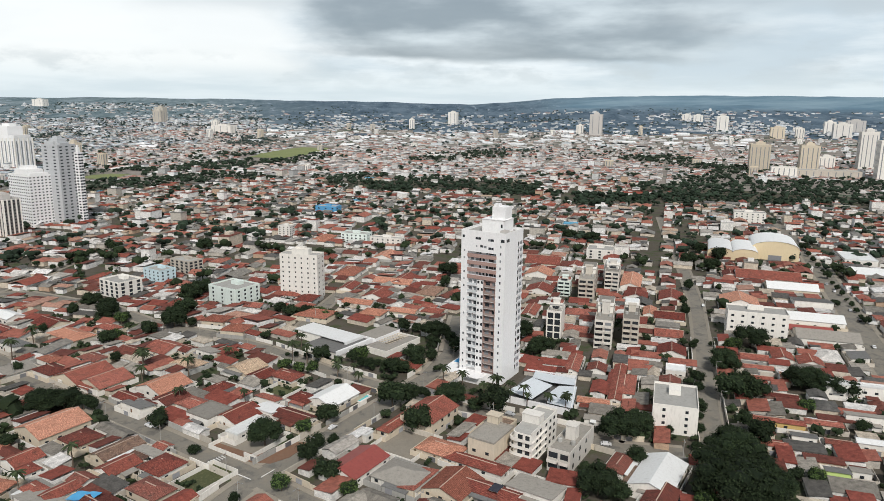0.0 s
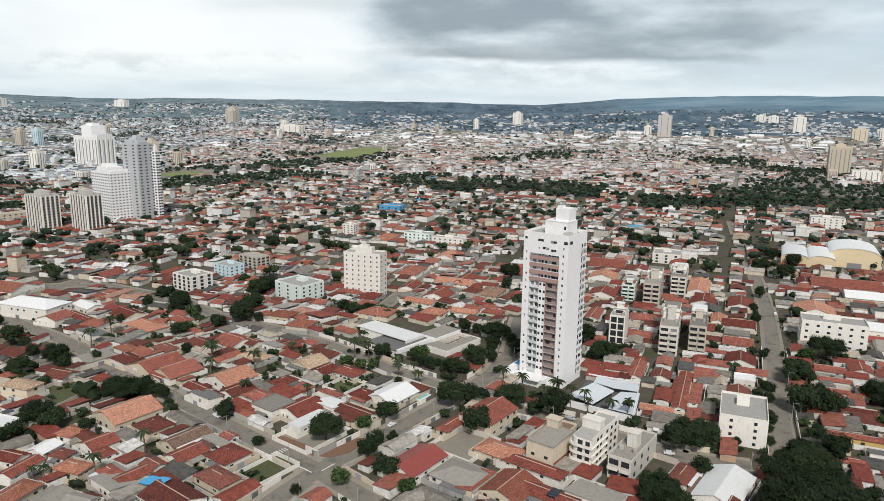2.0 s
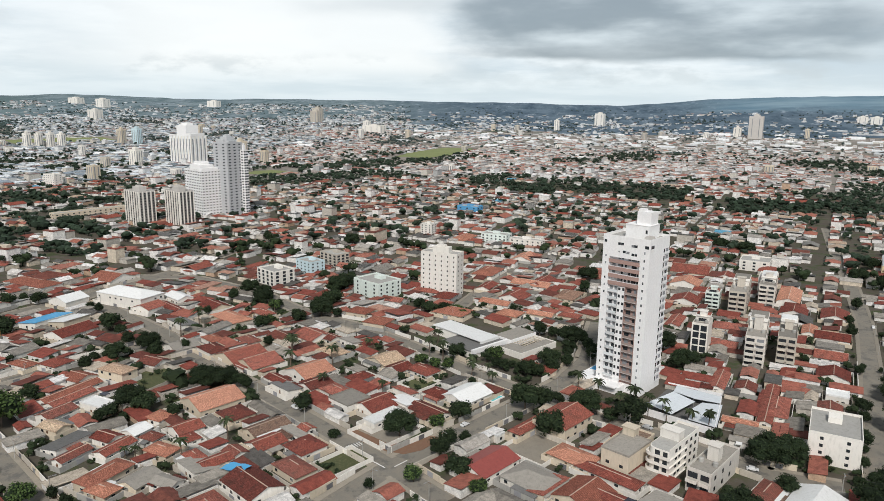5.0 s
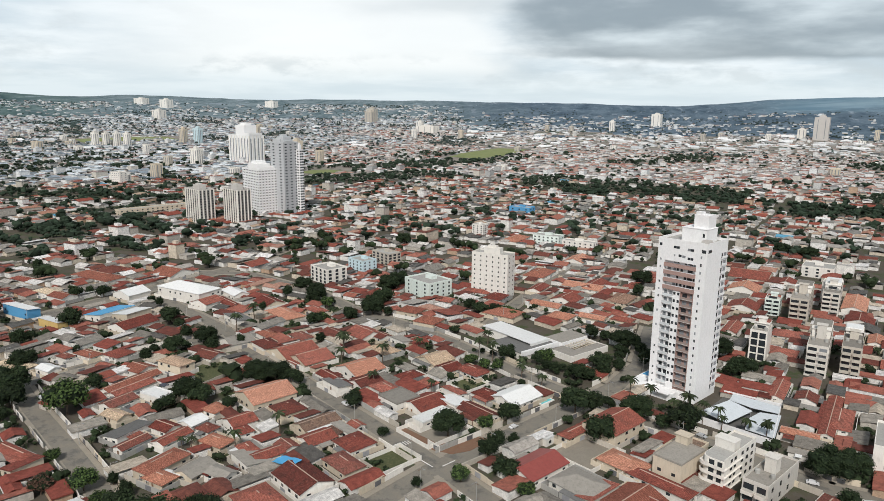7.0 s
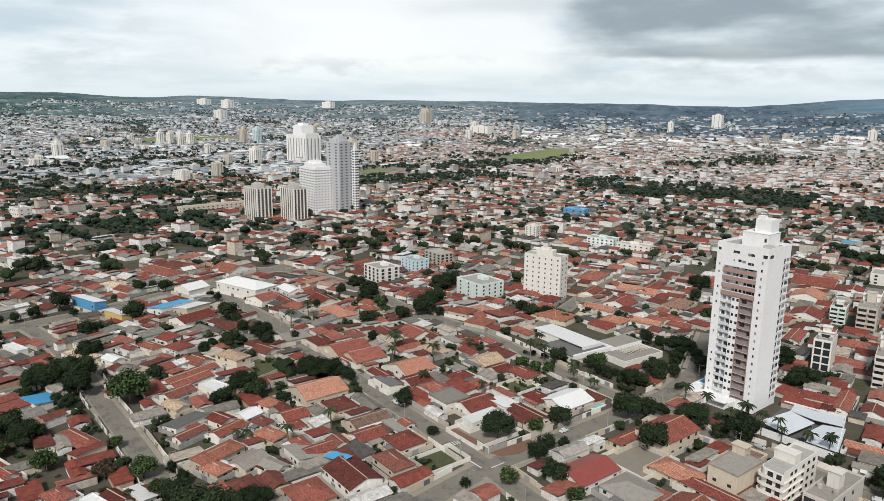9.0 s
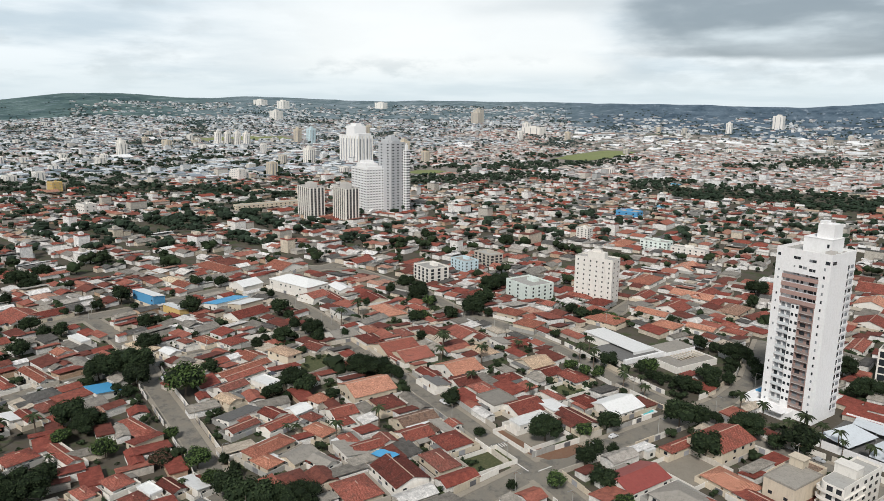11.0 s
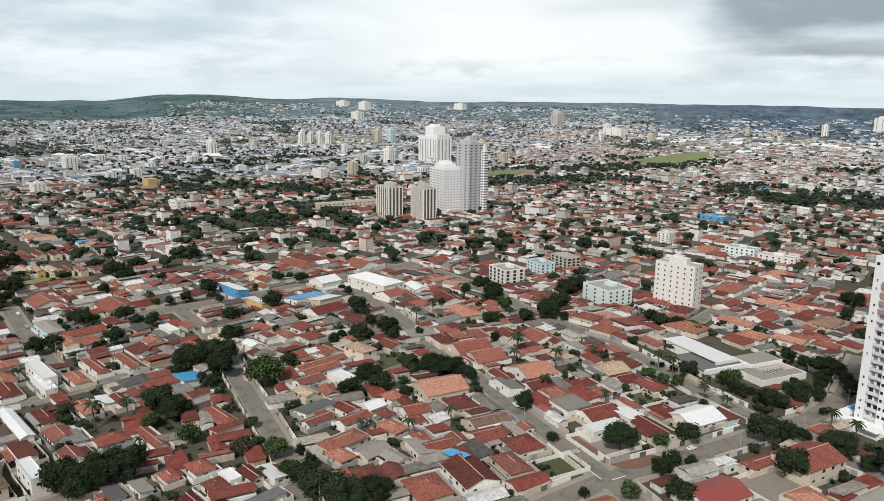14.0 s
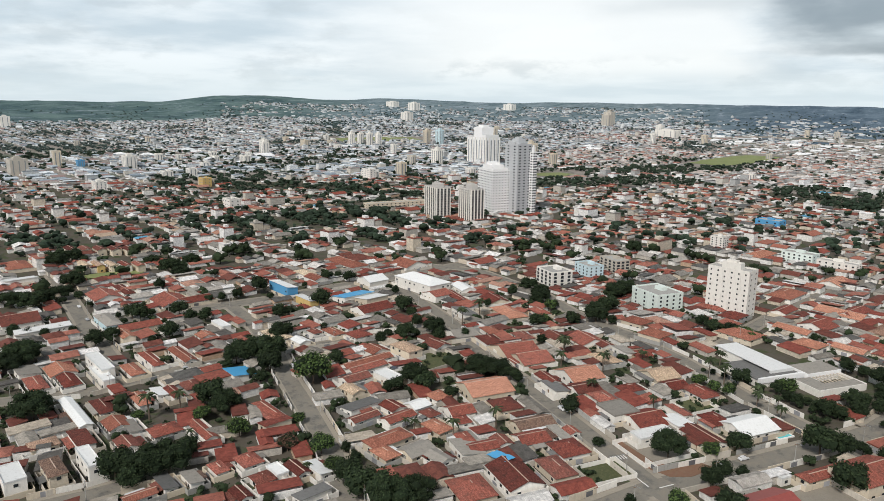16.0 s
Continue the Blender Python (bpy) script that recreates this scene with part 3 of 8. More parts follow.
gate_v, gate_f = boxes((-1.5, -0.11, 0.05, 1.5, 0.11, 2.0), *[(-1.45 + 0.3 * i, -0.15, 0.08, -1.40 + 0.3 * i, 0.15, 1.95) for i in range(10)])
gate_me = mesh("gate_shape", gate_v, gate_f, M["gate"])
SHAPES = {}
for ob in (win_me, frame_me, door_me, gate_me):
    SHAPES[ob.name] = ob.data
    bpy.data.objects.remove(ob)

boundary_walls()

ROOF_WORDS = {"red": "red clay tile", "dark": "dark weathered clay tile", "orange": "bright orange clay tile", "peach": "pale peach tile", "brown": "brown weathered tile", "crimson": "crimson sheet metal",
              "grey": "grey fibre cement", "slate": "dark old fibre cement", "white": "white sheet metal", "blue": "blue sheet metal", "concrete": "grey concrete"}
WALL_WORDS = {"cream": "cream", "wall": "white", "beige": "beige", "stone": "weathered off-white", "ochre": "ochre yellow", "mint": "pale green", "aqua": "pale blue", "azure": "bright blue", "lime": "lime green", "concrete": "bare concrete"}


def roof_shape(kind, sx, sy, h, over=0.45, pitch=0.34, t=0.16):
    """A closed roof slab over a plan sx by sy: gable or hip with its ridge along the longer side, shed or flat."""
    swap = sx > sy
    a, b = (sy, sx) if swap else (sx, sy)
    hx, hy = a / 2 + over, b / 2 + over
    r = hx * pitch
    lo = h - over * pitch
    if kind == "gable":
        top = [(-hx, -hy, lo), (0, -hy, lo + r), (hx, -hy, lo), (hx, hy, lo), (0, hy, lo + r), (-hx, hy, lo)]
        f = [(0, 1, 4, 5), (1, 2, 3, 4)]
        rim = [0, 1, 2, 3, 4, 5]
    elif kind == "hip":
        e = max(hy - hx, 0.3)
        top = [(-hx, -hy, lo), (hx, -hy, lo), (hx, hy, lo), (-hx, hy, lo), (0, -e, lo + r), (0, e, lo + r)]
        f = [(0, 1, 4), (1, 2, 5, 4), (2, 3, 5), (3, 0, 4, 5)]
        rim = [0, 1, 2, 3]
    elif kind == "shed":
        top = [(-hx, -hy, lo), (hx, -hy, lo + 2 * hx * 0.14), (hx, hy, lo + 2 * hx * 0.14), (-hx, hy, lo)]
        f, rim = [(0, 1, 2, 3)], [0, 1, 2, 3]
    else:
        return boxes((-sx / 2 - 0.1, -sy / 2 - 0.1, h - 0.1, sx / 2 + 0.1, sy / 2 + 0.1, h + 0.12))
    n = len(top)
    v = top + [(x, y, z - t) for x, y, z in top]
    f = f + [tuple(reversed([i + n for i in q])) for q in f]
    for i in range(len(rim)):
        p, q = rim[i], rim[(i + 1) % len(rim)]
        f.append((p, p + n, q + n, q))
    if swap:
        v = [(y, -x, z) for x, y, z in v]
    return v, f


def body_shape(kind, sx, sy, h, pitch=0.34):
    v, f = box(-sx / 2, -sy / 2, 0, sx / 2, sy / 2, h - 0.1)
    if kind in ("gable", "shed"):
        swap = sx > sy
        a, b = (sy, sx) if swap else (sx, sy)
        n = len(v)
        if kind == "gable":
            g = [(-a / 2, -b / 2, h - 0.1), (a / 2, -b / 2, h - 0.1), (0, -b / 2, h - 0.2 + a / 2 * pitch), (-a / 2, b / 2, h - 0.1), (a / 2, b / 2, h - 0.1), (0, b / 2, h - 0.2 + a / 2 * pitch)]
            f += [(n, n + 1, n + 2), (n + 4, n + 3, n + 5), (n + 1, n + 4, n + 5, n + 2), (n + 3, n, n + 2, n + 5)]
        else:
            g = [(-a / 2, -b / 2, h - 0.1), (a / 2, -b / 2, h - 0.1), (a / 2, -b / 2, h - 0.2 + a * 0.14), (-a / 2, b / 2, h - 0.1), (a / 2, b / 2, h - 0.1), (a / 2, b / 2, h - 0.2 + a * 0.14)]
            f += [(n, n + 1, n + 2), (n + 4, n + 3, n + 5), (n + 1, n + 4, n + 5, n + 2), (n + 3, n, n + 2, n + 5)]
        v += [(y, -x, z) for x, y, z in g] if swap else g
    return v, f


def house(x, y, ang, sx, sy, h=3.0, kind="gable", roof="red", wall="wall", yard=1, pad=1.2):
    """A low house: walls, roof slab, windows and door, and its garden wall."""
    base = new("house")
    base.matrix_basis = pose(x, y, 0, 0, 0, ang)
    rng = random.Random(int(x * 7 + y * 13))
    tagged(base, f"{WALL_WORDS[wall]} rendered {'two-storey ' if h > 5 else ''}house with a {ROOF_WORDS[roof]} {kind} roof", "house", "low houses of the town")
    v, f = body_shape(kind, sx, sy, h)
    mesh("wall", v, f, M[wall], base)
    v, f = roof_shape(kind, sx, sy, h)
    if kind == "flat":
        v, f = boxes((-sx / 2 - 0.1, -sy / 2 - 0.1, h - 0.1, sx / 2 + 0.1, sy / 2 + 0.1, h + 0.12), (-sx / 2 - 0.1, -sy / 2 - 0.1, h + 0.12, sx / 2 + 0.1, -sy / 2 + 0.1, h + 0.6), (-sx / 2 - 0.1, sy / 2 - 0.1, h + 0.12, sx / 2 + 0.1, sy / 2 + 0.1, h + 0.6),
                     (-sx / 2 - 0.1, -sy / 2 + 0.1, h + 0.12, -sx / 2 + 0.1, sy / 2 - 0.1, h + 0.6), (sx / 2 - 0.1, -sy / 2 + 0.1, h + 0.12, sx / 2 + 0.1, sy / 2 - 0.1, h + 0.6))
    elif kind in ("gable", "hip") and roof in ("red", "dark", "orange", "peach", "brown"):
        # ridge capping, a little proud
        a, b = min(sx, sy), max(sx, sy)
        e = b / 2 + 0.45 if kind == "gable" else max(b / 2 - a / 2, 0.3)
        zr = h - 0.45 * 0.34 + (a / 2 + 0.45) * 0.34
        rv, rf = box(-0.16, -e, zr - 0.06, 0.16, e, zr + 0.09) if sx <= sy else box(-e, -0.16, zr - 0.06, e, 0.16, zr + 0.09)
        mesh("ridge_cap", rv, rf, M["ridge"], base, "pale mortared ridge")
    mesh("roof", v, f, M[roof], base)
    if x * x + y * y < 120000 and rng.random() < 0.8:
        # lean-to over the yard
        lw, ls = rng.uniform(2.2, 3.4), rng.choice((-1, 1))
        if sx < sy:
            l0, l1 = sorted((rng.uniform(-0.5, -0.1) * sy, rng.uniform(0.1, 0.5) * sy))
            q = [(ls * sx / 2, l0, 2.75), (ls * sx / 2, l1, 2.75), (ls * (sx / 2 + lw), l1, 2.35), (ls * (sx / 2 + lw), l0, 2.35)]
        else:
            l0, l1 = sorted((rng.uniform(-0.5, -0.1) * sx, rng.uniform(0.1, 0.5) * sx))
            q = [(l0, ls * sy / 2, 2.75), (l1, ls * sy / 2, 2.75), (l1, ls * (sy / 2 + lw), 2.35), (l0, ls * (sy / 2 + lw), 2.35)]
        posts = boxes(*[(px_ - 0.08, py_ - 0.08, 0, px_ + 0.08, py_ + 0.08, 2.3) for px_, py_, _ in q[2:]])
        mesh("lean_to", q + [(a, b, c - 0.09) for a, b, c in q] + [tuple(p) for p in posts[0]],
             [(0, 1, 2, 3), (7, 6, 5, 4), (0, 4, 5, 1), (1, 5, 6, 2), (2, 6, 7, 3), (3, 7, 4, 0)] + [tuple(i + 8 for i in p) for p in posts[1]],
             M[rng.choice(("grey", "slate", "red", "dark", "slate", "brown", "white"))], base, "lean-to roof over the yard")
    for side in range(4):
        n_ = Matrix.Rotation(radians(ang + 90 * side), 3, "Z") @ Vector((0, -1, 0))
        if x * x + y * y > 62500 and n_.x * x + n_.y * y > 0:
            continue
        w, off = (sx, sy / 2) if side % 2 == 0 else (sy, sx / 2)
        count = max(1, int(w / 4.5))
        for fl in range(2 if h > 5 else 1):
            for i in range(count):
                if rng.random() < 0.5:
                    continue
                u = (i + 0.5) / count * w - w / 2
                m = Matrix.Rotation(radians(90 * side), 4, "Z") @ Matrix.Translation((u, -off, 1.0 + 2.9 * fl))
                wn = shared("window", SHAPES["window_shape"], base, m)
                if rng.random() < 0.3 and x * x + y * y < 80000:
                    shared("frame", SHAPES["frame_shape"], wn, Matrix.Identity(4))
    m = Matrix.Rotation(radians(90 * rng.choice((0, 2, 3))), 4, "Z")
    off = sy / 2 if abs(m[0][0]) > 0.5 else sx / 2
    shared("door", SHAPES["door_shape"], base, m @ Matrix.Translation((0.2, -off, 0)))
    take(x, y, ang, sx, sy, pad)
    if yard:
        px_, py_ = sx / 2 + rng.uniform(0.9, 1.8), sy / 2 + rng.uniform(1.2, 3.0)
        t = 0.15
        v, f = boxes((-px_, -py_, 0, px_, -py_ + t, 2.2), (-px_, py_ - t, 0, px_, py_, 2.2), (-px_, -py_ + t, 0, -px_ + t, py_ - t, 2.2), (px_ - t, -py_ + t, 0, px_, py_ - t, 2.2))
        gw = mesh("garden_wall", v, f, M[rng.choice(("wall", "wall", "cream", "beige", "concrete"))])
        gw.matrix_basis = base.matrix_basis
        tagged(gw, "rendered garden wall round a house plot", "wall", "garden walls")
        shared("gate", SHAPES["gate_shape"], gw, Matrix.Translation((0, -py_ + t / 2, 0)) if py_ < px_ else Matrix.Rotation(radians(90), 4, "Z") @ Matrix.Translation((0, -px_ + t / 2, 0)), "metal gate")
    return base


house(-153.3, 257.3, -32, 18.0, 20.7, 4, "gable", "orange", "cream")
house(-137.1, 247.3, -32, 12.0, 11.0, 3.4, "hip", "dark", "cream")
house(-119.6, 239.5, -32, 8.8, 16.5, 3, "gable", "brown", "cream")
house(-113.8, 227.2, -32, 9.7, 12.0, 3, "gable", "red", "wall")
house(-106.8, 237.5, -32, 11.8, 4.5, 3, "shed", "grey", "wall")
house(-103.7, 242.4, -32, 5.8, 4.5, 2.8, "gable", "red", "wall", yard=0)
house(-98.2, 227.5, -32, 11.9, 11.7, 3.3, "hip", "red", "wall")
house(-95.9, 211.9, -32, 14.3, 8.8, 3.2, "hip", "dark", "cream")
house(-105.2, 198.2, -32, 18.4, 13.1, 3.4, "gable", "dark", "wall")
house(-113.3, 182.5, -32, 14.5, 12.6, 3, "hip", "red", "cream")
house(-125.8, 210.0, -32, 6.9, 11.0, 3, "gable", "red", "wall")
house(-129.8, 205.7, -32, 12.7, 9.4, 2.8, "shed", "grey", "wall")
house(-150.5, 231.9, -32, 10.0, 10.5, 3, "gable", "red", "wall")
house(-144.1, 224.4, -32, 6.4, 5.2, 3, "hip", "red", "wall")
house(-135.2, 211.9, -32, 8.1, 5.4, 3, "hip", "red", "wall")
house(-121.9, 217.9, -32, 7.5, 6.6, 3, "gable", "dark", "wall")
house(-125.9, 300.3, -32, 17.3, 17.3, 3, "gable", "orange", "wall")
house(-135.9, 286.0, -32, 12.9, 6.5, 3, "gable", "red", "wall")
house(-116.9, 285.2, -32, 10.0, 12.6, 3, "gable", "dark", "wall")
house(-128.4, 278.4, -32, 13.1, 7.3, 3, "shed", "slate", "wall")
house(-104.3, 279.7, -32, 15.3, 9.0, 3, "hip", "red", "wall")
house(-95.0, 269.5, -32, 13.1, 12.8, 4.5, "flat", "grey", "wall")
house(-83.2, 269.9, -32, 15.3, 15.4, 3, "gable", "red", "wall")
house(-99.8, 297.7, -32, 8.2, 11.0, 3, "hip", "red", "wall")
house(-94.2, 322.7, -32, 14.2, 14.2, 3, "gable", "peach", "cream")
house(-72.6, 312.9, -32, 14.7, 9.1, 3, "hip", "red", "wall")
house(-84.2, 313.4, -32, 10.0, 10.0, 3, "gable", "red", "wall")
house(-74.4, 286.2, -32, 11.7, 4.6, 3, "shed", "red", "wall")
house(-71.4, 275.2, -32, 11.6, 9.7, 3, "shed", "white", "wall")
house(-59.3, 287.2, -32, 11.0, 8.3, 3, "hip", "red", "wall")
house(-46.7, 288.5, -32, 14.9, 18.4, 3.2, "gable", "white", "wall")
house(-59.3, 268.3, -32, 17.1, 9.0, 3, "gable", "dark", "wall")
house(-76.3, 259.0, -32, 6.9, 16.7, 3, "flat", "white", "wall")
house(-28.9, 230.1, -32, 13.3, 20.0, 3.4, "gable", "crimson", "wall")
house(-28.6, 253.4, -32, 4.5, 4.5, 3, "flat", "white", "wall", yard=0)
house(-18.0, 262.1, -32, 5.4, 15.1, 3, "hip", "red", "cream")
house(-3.5, 268.9, -32, 15.6, 20.2, 6, "gable", "red", "cream")
house(1.5, 242.3, -32, 16.4, 10.7, 3, "hip", "orange", "cream")
house(-11.5, 222.6, -32, 19.3, 13.7, 3, "hip", "grey", "wall")
house(-6.6, 219.3, -32, 6.2, 15.2, 3, "shed", "red", "cream", yard=0)
house(5.3, 216.9, -32, 14.9, 16.4, 3, "gable", "orange", "cream")
house(14.1, 231.6, -32, 23.5, 6.6, 3, "hip", "red", "wall")
house(17.8, 213.3, -32, 21.1, 8.1, 3, "gable", "red", "wall")
house(20.2, 243.1, -32, 10.9, 16.6, 9, "flat", "grey", "cream")
house(33.4, 214.3, -32, 16.5, 12.3, 3, "shed", "grey", "wall")
house(66.2, 231.9, -32, 6.6, 14.4, 3, "hip", "dark", "wall")
house(78.0, 224.0, -32, 14.3, 24.5, 3.4, "gable", "white", "wall")
house(74.7, 210.2, -32, 9.7, 12.7, 3, "gable", "dark", "wall")
house(68.2, 285.5, -18, 13.3, 6.0, 3.4, "gable", "orange", "wall")
house(84.8, 308.6, -18, 5.2, 45.0, 3, "gable", "red", "wall")
house(152.7, 315.6, -18, 15.5, 4.5, 3, "gable", "red", "wall")
house(159.2, 329.0, -18, 15.1, 5.3, 3, "gable", "red", "wall")
house(151.6, 295.0, -18, 20.2, 4.5, 3, "gable", "dark", "cream")
house(138.8, 268.3, -18, 24.6, 4.5, 3.4, "hip", "red", "ochre")
house(129.4, 248.0, -18, 12.7, 4.5, 3, "hip", "red", "wall")
house(159.4, 266.3, -18, 13.8, 4.7, 3, "hip", "red", "cream")
house(155.8, 249.6, -18, 8.9, 4.5, 3, "gable", "dark", "wall")
house(191.2, 296.8, -18, 27.4, 4.5, 7, "flat", "white", "wall")
house(178.3, 269.1, -18, 15.7, 4.5, 5, "shed", "grey", "wall")
house(168.9, 247.7, -18, 12.5, 4.5, 4, "gable", "white", "wall")
house(143.0, 227.1, -18, 7.8, 4.5, 3.2, "shed", "slate", "lime")
house(145.0, 254.6, -18, 9.0, 4.5, 3, "shed", "slate", "wall")
house(151.7, 227.6, -18, 6.4, 4.5, 3, "shed", "grey", "wall")
house(116.9, 323.5, -18, 9.2, 8.3, 4, "flat", "white", "wall")
house(109.4, 309.1, -18, 9.3, 9.3, 3, "gable", "dark", "wall")
house(199.7, 446.3, -18, 23.3, 23.3, 4, "gable", "orange", "wall")
house(158.7, 460.2, -18, 15.2, 22.8, 3, "gable", "red", "wall")
house(143.1, 414.5, -18, 17.3, 14.0, 3, "gable", "red", "wall")
house(131.6, 380.3, -18, 15.0, 13.6, 3, "gable", "red", "wall")
house(124.1, 351.9, -18, 14.2, 14.2, 3, "gable", "red", "wall")
house(228.9, 408.4, -18, 32.6, 16.7, 4.5, "gable", "white", "wall")
house(219.6, 375.6, -18, 32.0, 18.2, 4, "gable", "grey", "wall")
house(218.3, 391.0, -18, 22.9, 9.4, 3, "gable", "crimson", "wall")
house(253.2, 484.3, -18, 33.2, 18.6, 4, "gable", "white", "cream")
house(250.7, 517.2, -18, 45.0, 23.6, 4, "gable", "red", "wall")
house(227.3, 529.0, -18, 10.6, 15.9, 3, "gable", "dark", "wall")
house(247.3, 445.5, -18, 22.9, 18.9, 4, "shed", "slate", "wall")
house(164.1, 343.1, -18, 13.2, 8.6, 3, "gable", "red", "wall")
house(179.8, 345.1, -18, 9.8, 12.0, 3, "gable", "red", "wall")
house(190.6, 337.5, -18, 11.6, 11.6, 3, "gable", "red", "wall")
house(220.1, 345.8, -18, 8.5, 11.5, 3, "shed", "slate", "wall")
house(356.8, 581.2, -18, 25.0, 33.8, 6, "flat", "white", "wall")
house(334.7, 528.5, -18, 25.5, 19.7, 5, "gable", "white", "wall")
house(68.3, 332.0, -18, 6.5, 22.7, 3, "gable", "red", "wall")
house(60.9, 322.8, -18, 5.4, 5.9, 3, "hip", "dark", "wall")
house(78.7, 325.9, -18, 8.8, 9.8, 3, "gable", "dark", "wall")
house(87.3, 306.2, -18, 9.5, 23.6, 3, "hip", "red", "wall")
house(87.5, 421.0, -18, 15.1, 13.0, 3, "hip", "red", "wall")
house(80.1, 387.1, -18, 12.4, 11.3, 3, "hip", "red", "wall")
house(58.7, 424.8, -18, 8.0, 22.6, 3, "gable", "red", "wall")
house(77.5, 521.7, -18, 19.7, 19.8, 4, "gable", "orange", "wall")
house(71.2, 475.8, -18, 18.0, 18.0, 3, "gable", "red", "wall")
house(142.3, 499.3, -18, 13.7, 37.5, 4, "gable", "orange", "wall")
house(110.4, 552.0, -18, 15.4, 15.4, 3, "gable", "red", "wall")
house(135.4, 462.7, -18, 15.4, 16.1, 3, "gable", "red", "wall")
house(86.9, 563.2, -18, 27.7, 24.6, 4, "gable", "red", "cream")
house(133.8, 424.2, -18, 7.7, 17.4, 3, "gable", "orange", "wall")
house(65.4, 269.8, -18, 7.9, 4.5, 2.8, "gable", "grey", "wall", yard=0)
house(-131.8, 397.5, -14, 14.0, 12.3, 4, "hip", "orange", "cream")
house(-115.1, 380.4, -14, 14.1, 13.3, 4, "hip", "orange", "cream")
house(-40.8, 416.9, -20, 14.1, 13.0, 3, "hip", "orange", "cream")
house(-76.0, 412.9, -20, 20.9, 16.5, 3, "hip", "orange", "cream")
house(-21.7, 420.1, -20, 16.3, 8.4, 3, "gable", "orange", "cream")
house(-4.0, 421.0, -20, 12.5, 9.2, 3, "hip", "red", "cream")
house(-52.2, 439.3, -20, 20.3, 10.1, 3, "gable", "orange", "wall")
house(-32.7, 493.7, -20, 28.7, 13.7, 3, "gable", "orange", "wall")
house(-41.7, 456.8, -20, 16.5, 16.5, 3, "gable", "red", "wall")
house(-87.8, 447.5, -14, 12.2, 15.6, 3, "hip", "red", "wall")
house(-102.6, 459.6, -14, 19.2, 14.0, 3, "hip", "red", "wall")
house(-69.3, 523.7, -14, 16.2, 27.7, 3, "hip", "orange", "wall")
house(-63.7, 479.3, -14, 9.4, 18.6, 3, "gable", "red", "wall")
house(-26.7, 501.0, -18, 11.4, 27.4, 3, "gable", "red", "wall")
house(-6.3, 468.5, -18, 14.0, 23.2, 3, "hip", "peach", "cream")
house(-45.5, 582.3, -14, 16.5, 24.5, 3, "gable", "orange", "wall")
house(-117.8, 429.3, -14, 11.6, 9.5, 3, "gable", "red", "wall")
house(-112.1, 656.9, -14, 17.1, 32.6, 3, "hip", "orange", "wall")
house(-204.4, 369.5, -32, 25.8, 13.1, 3, "hip", "orange", "cream")
house(-189.9, 382.9, -32, 15.0, 8.1, 3, "hip", "red", "wall")
house(-175.4, 334.3, -32, 13.1, 8.1, 3, "hip", "dark", "wall")
house(-159.9, 343.8, -32, 12.6, 11.1, 3, "gable", "dark", "wall")
house(-143.5, 349.2, -32, 16.0, 15.8, 3, "gable", "red", "wall")
house(-132.8, 347.9, -32, 9.4, 7.9, 3, "gable", "dark", "wall")
house(-167.8, 312.1, -32, 19.8, 19.9, 3, "gable", "red", "cream")
house(-155.2, 305.8, -32, 17.2, 17.2, 3, "gable", "red", "cream")
house(-187.1, 317.4, -32, 15.0, 10.0, 3, "hip", "dark", "wall")
house(-124.3, 327.8, -32, 15.4, 10.5, 3, "hip", "peach", "wall")
house(-119.8, 345.0, -32, 11.5, 7.5, 3, "shed", "grey", "wall")
house(-258.4, 400.4, -32, 18.9, 10.5, 4, "gable", "white", "wall")
house(-226.6, 389.7, -32, 17.4, 13.4, 3, "gable", "red", "cream")
house(-252.5, 380.7, -32, 26.8, 7.1, 3, "gable", "red", "wall")
house(-226.3, 352.8, -32, 18.3, 10.1, 3, "shed", "slate", "wall")
house(-205.3, 317.6, -32, 13.9, 13.9, 3, "gable", "grey", "wall")
house(-195.3, 332.0, -32, 12.3, 7.6, 3, "hip", "orange", "wall")
house(-323.5, 140.6, -14, 18.8, 7.0, 3, "hip", "red", "wall")
house(-318.1, 152.1, -14, 23.0, 6.9, 3, "hip", "red", "wall")
house(-306.2, 162.6, -14, 22.8, 5.0, 4.5, "flat", "white", "wall")
house(-275.9, 133.8, -14, 33.1, 4.5, 4.5, "gable", "white", "wall")
house(-252.1, 123.6, -14, 14.7, 6.3, 4, "shed", "dark", "wall")
house(-231.1, 115.1, -14, 17.3, 4.5, 6.5, "flat", "white", "wall")
house(-260.6, 113.5, -14, 7.6, 9.4, 3.4, "hip", "peach", "cream")
house(-235.4, 104.9, -14, 14.4, 5.6, 6, "hip", "brown", "cream")
house(-242.0, 94.2, -14, 13.8, 6.8, 6, "flat", "white", "wall")
house(-275.8, 145.5, -14, 16.3, 6.3, 3, "hip", "dark", "wall")
house(-255.2, 139.5, -14, 11.1, 8.4, 3, "gable", "orange", "wall")
house(-248.1, 141.5, -14, 12.5, 4.5, 3, "shed", "grey", "wall")
house(-236.5, 132.5, -14, 10.5, 6.3, 3, "gable", "dark", "wall")
house(-270.1, 158.6, -14, 16.6, 4.5, 3, "hip", "orange", "wall")
house(-269.4, 168.0, -14, 10.1, 4.5, 3, "shed", "white", "wall")
house(-264.1, 171.9, -14, 13.6, 4.5, 3, "gable", "red", "wall")
house(-265.2, 181.4, -14, 10.4, 7.4, 3, "hip", "dark", "wall")
house(-251.5, 175.8, -14, 7.3, 4.5, 3, "hip", "red", "wall")
house(-234.9, 147.6, -14, 9.2, 10.7, 3, "hip", "red", "wall")
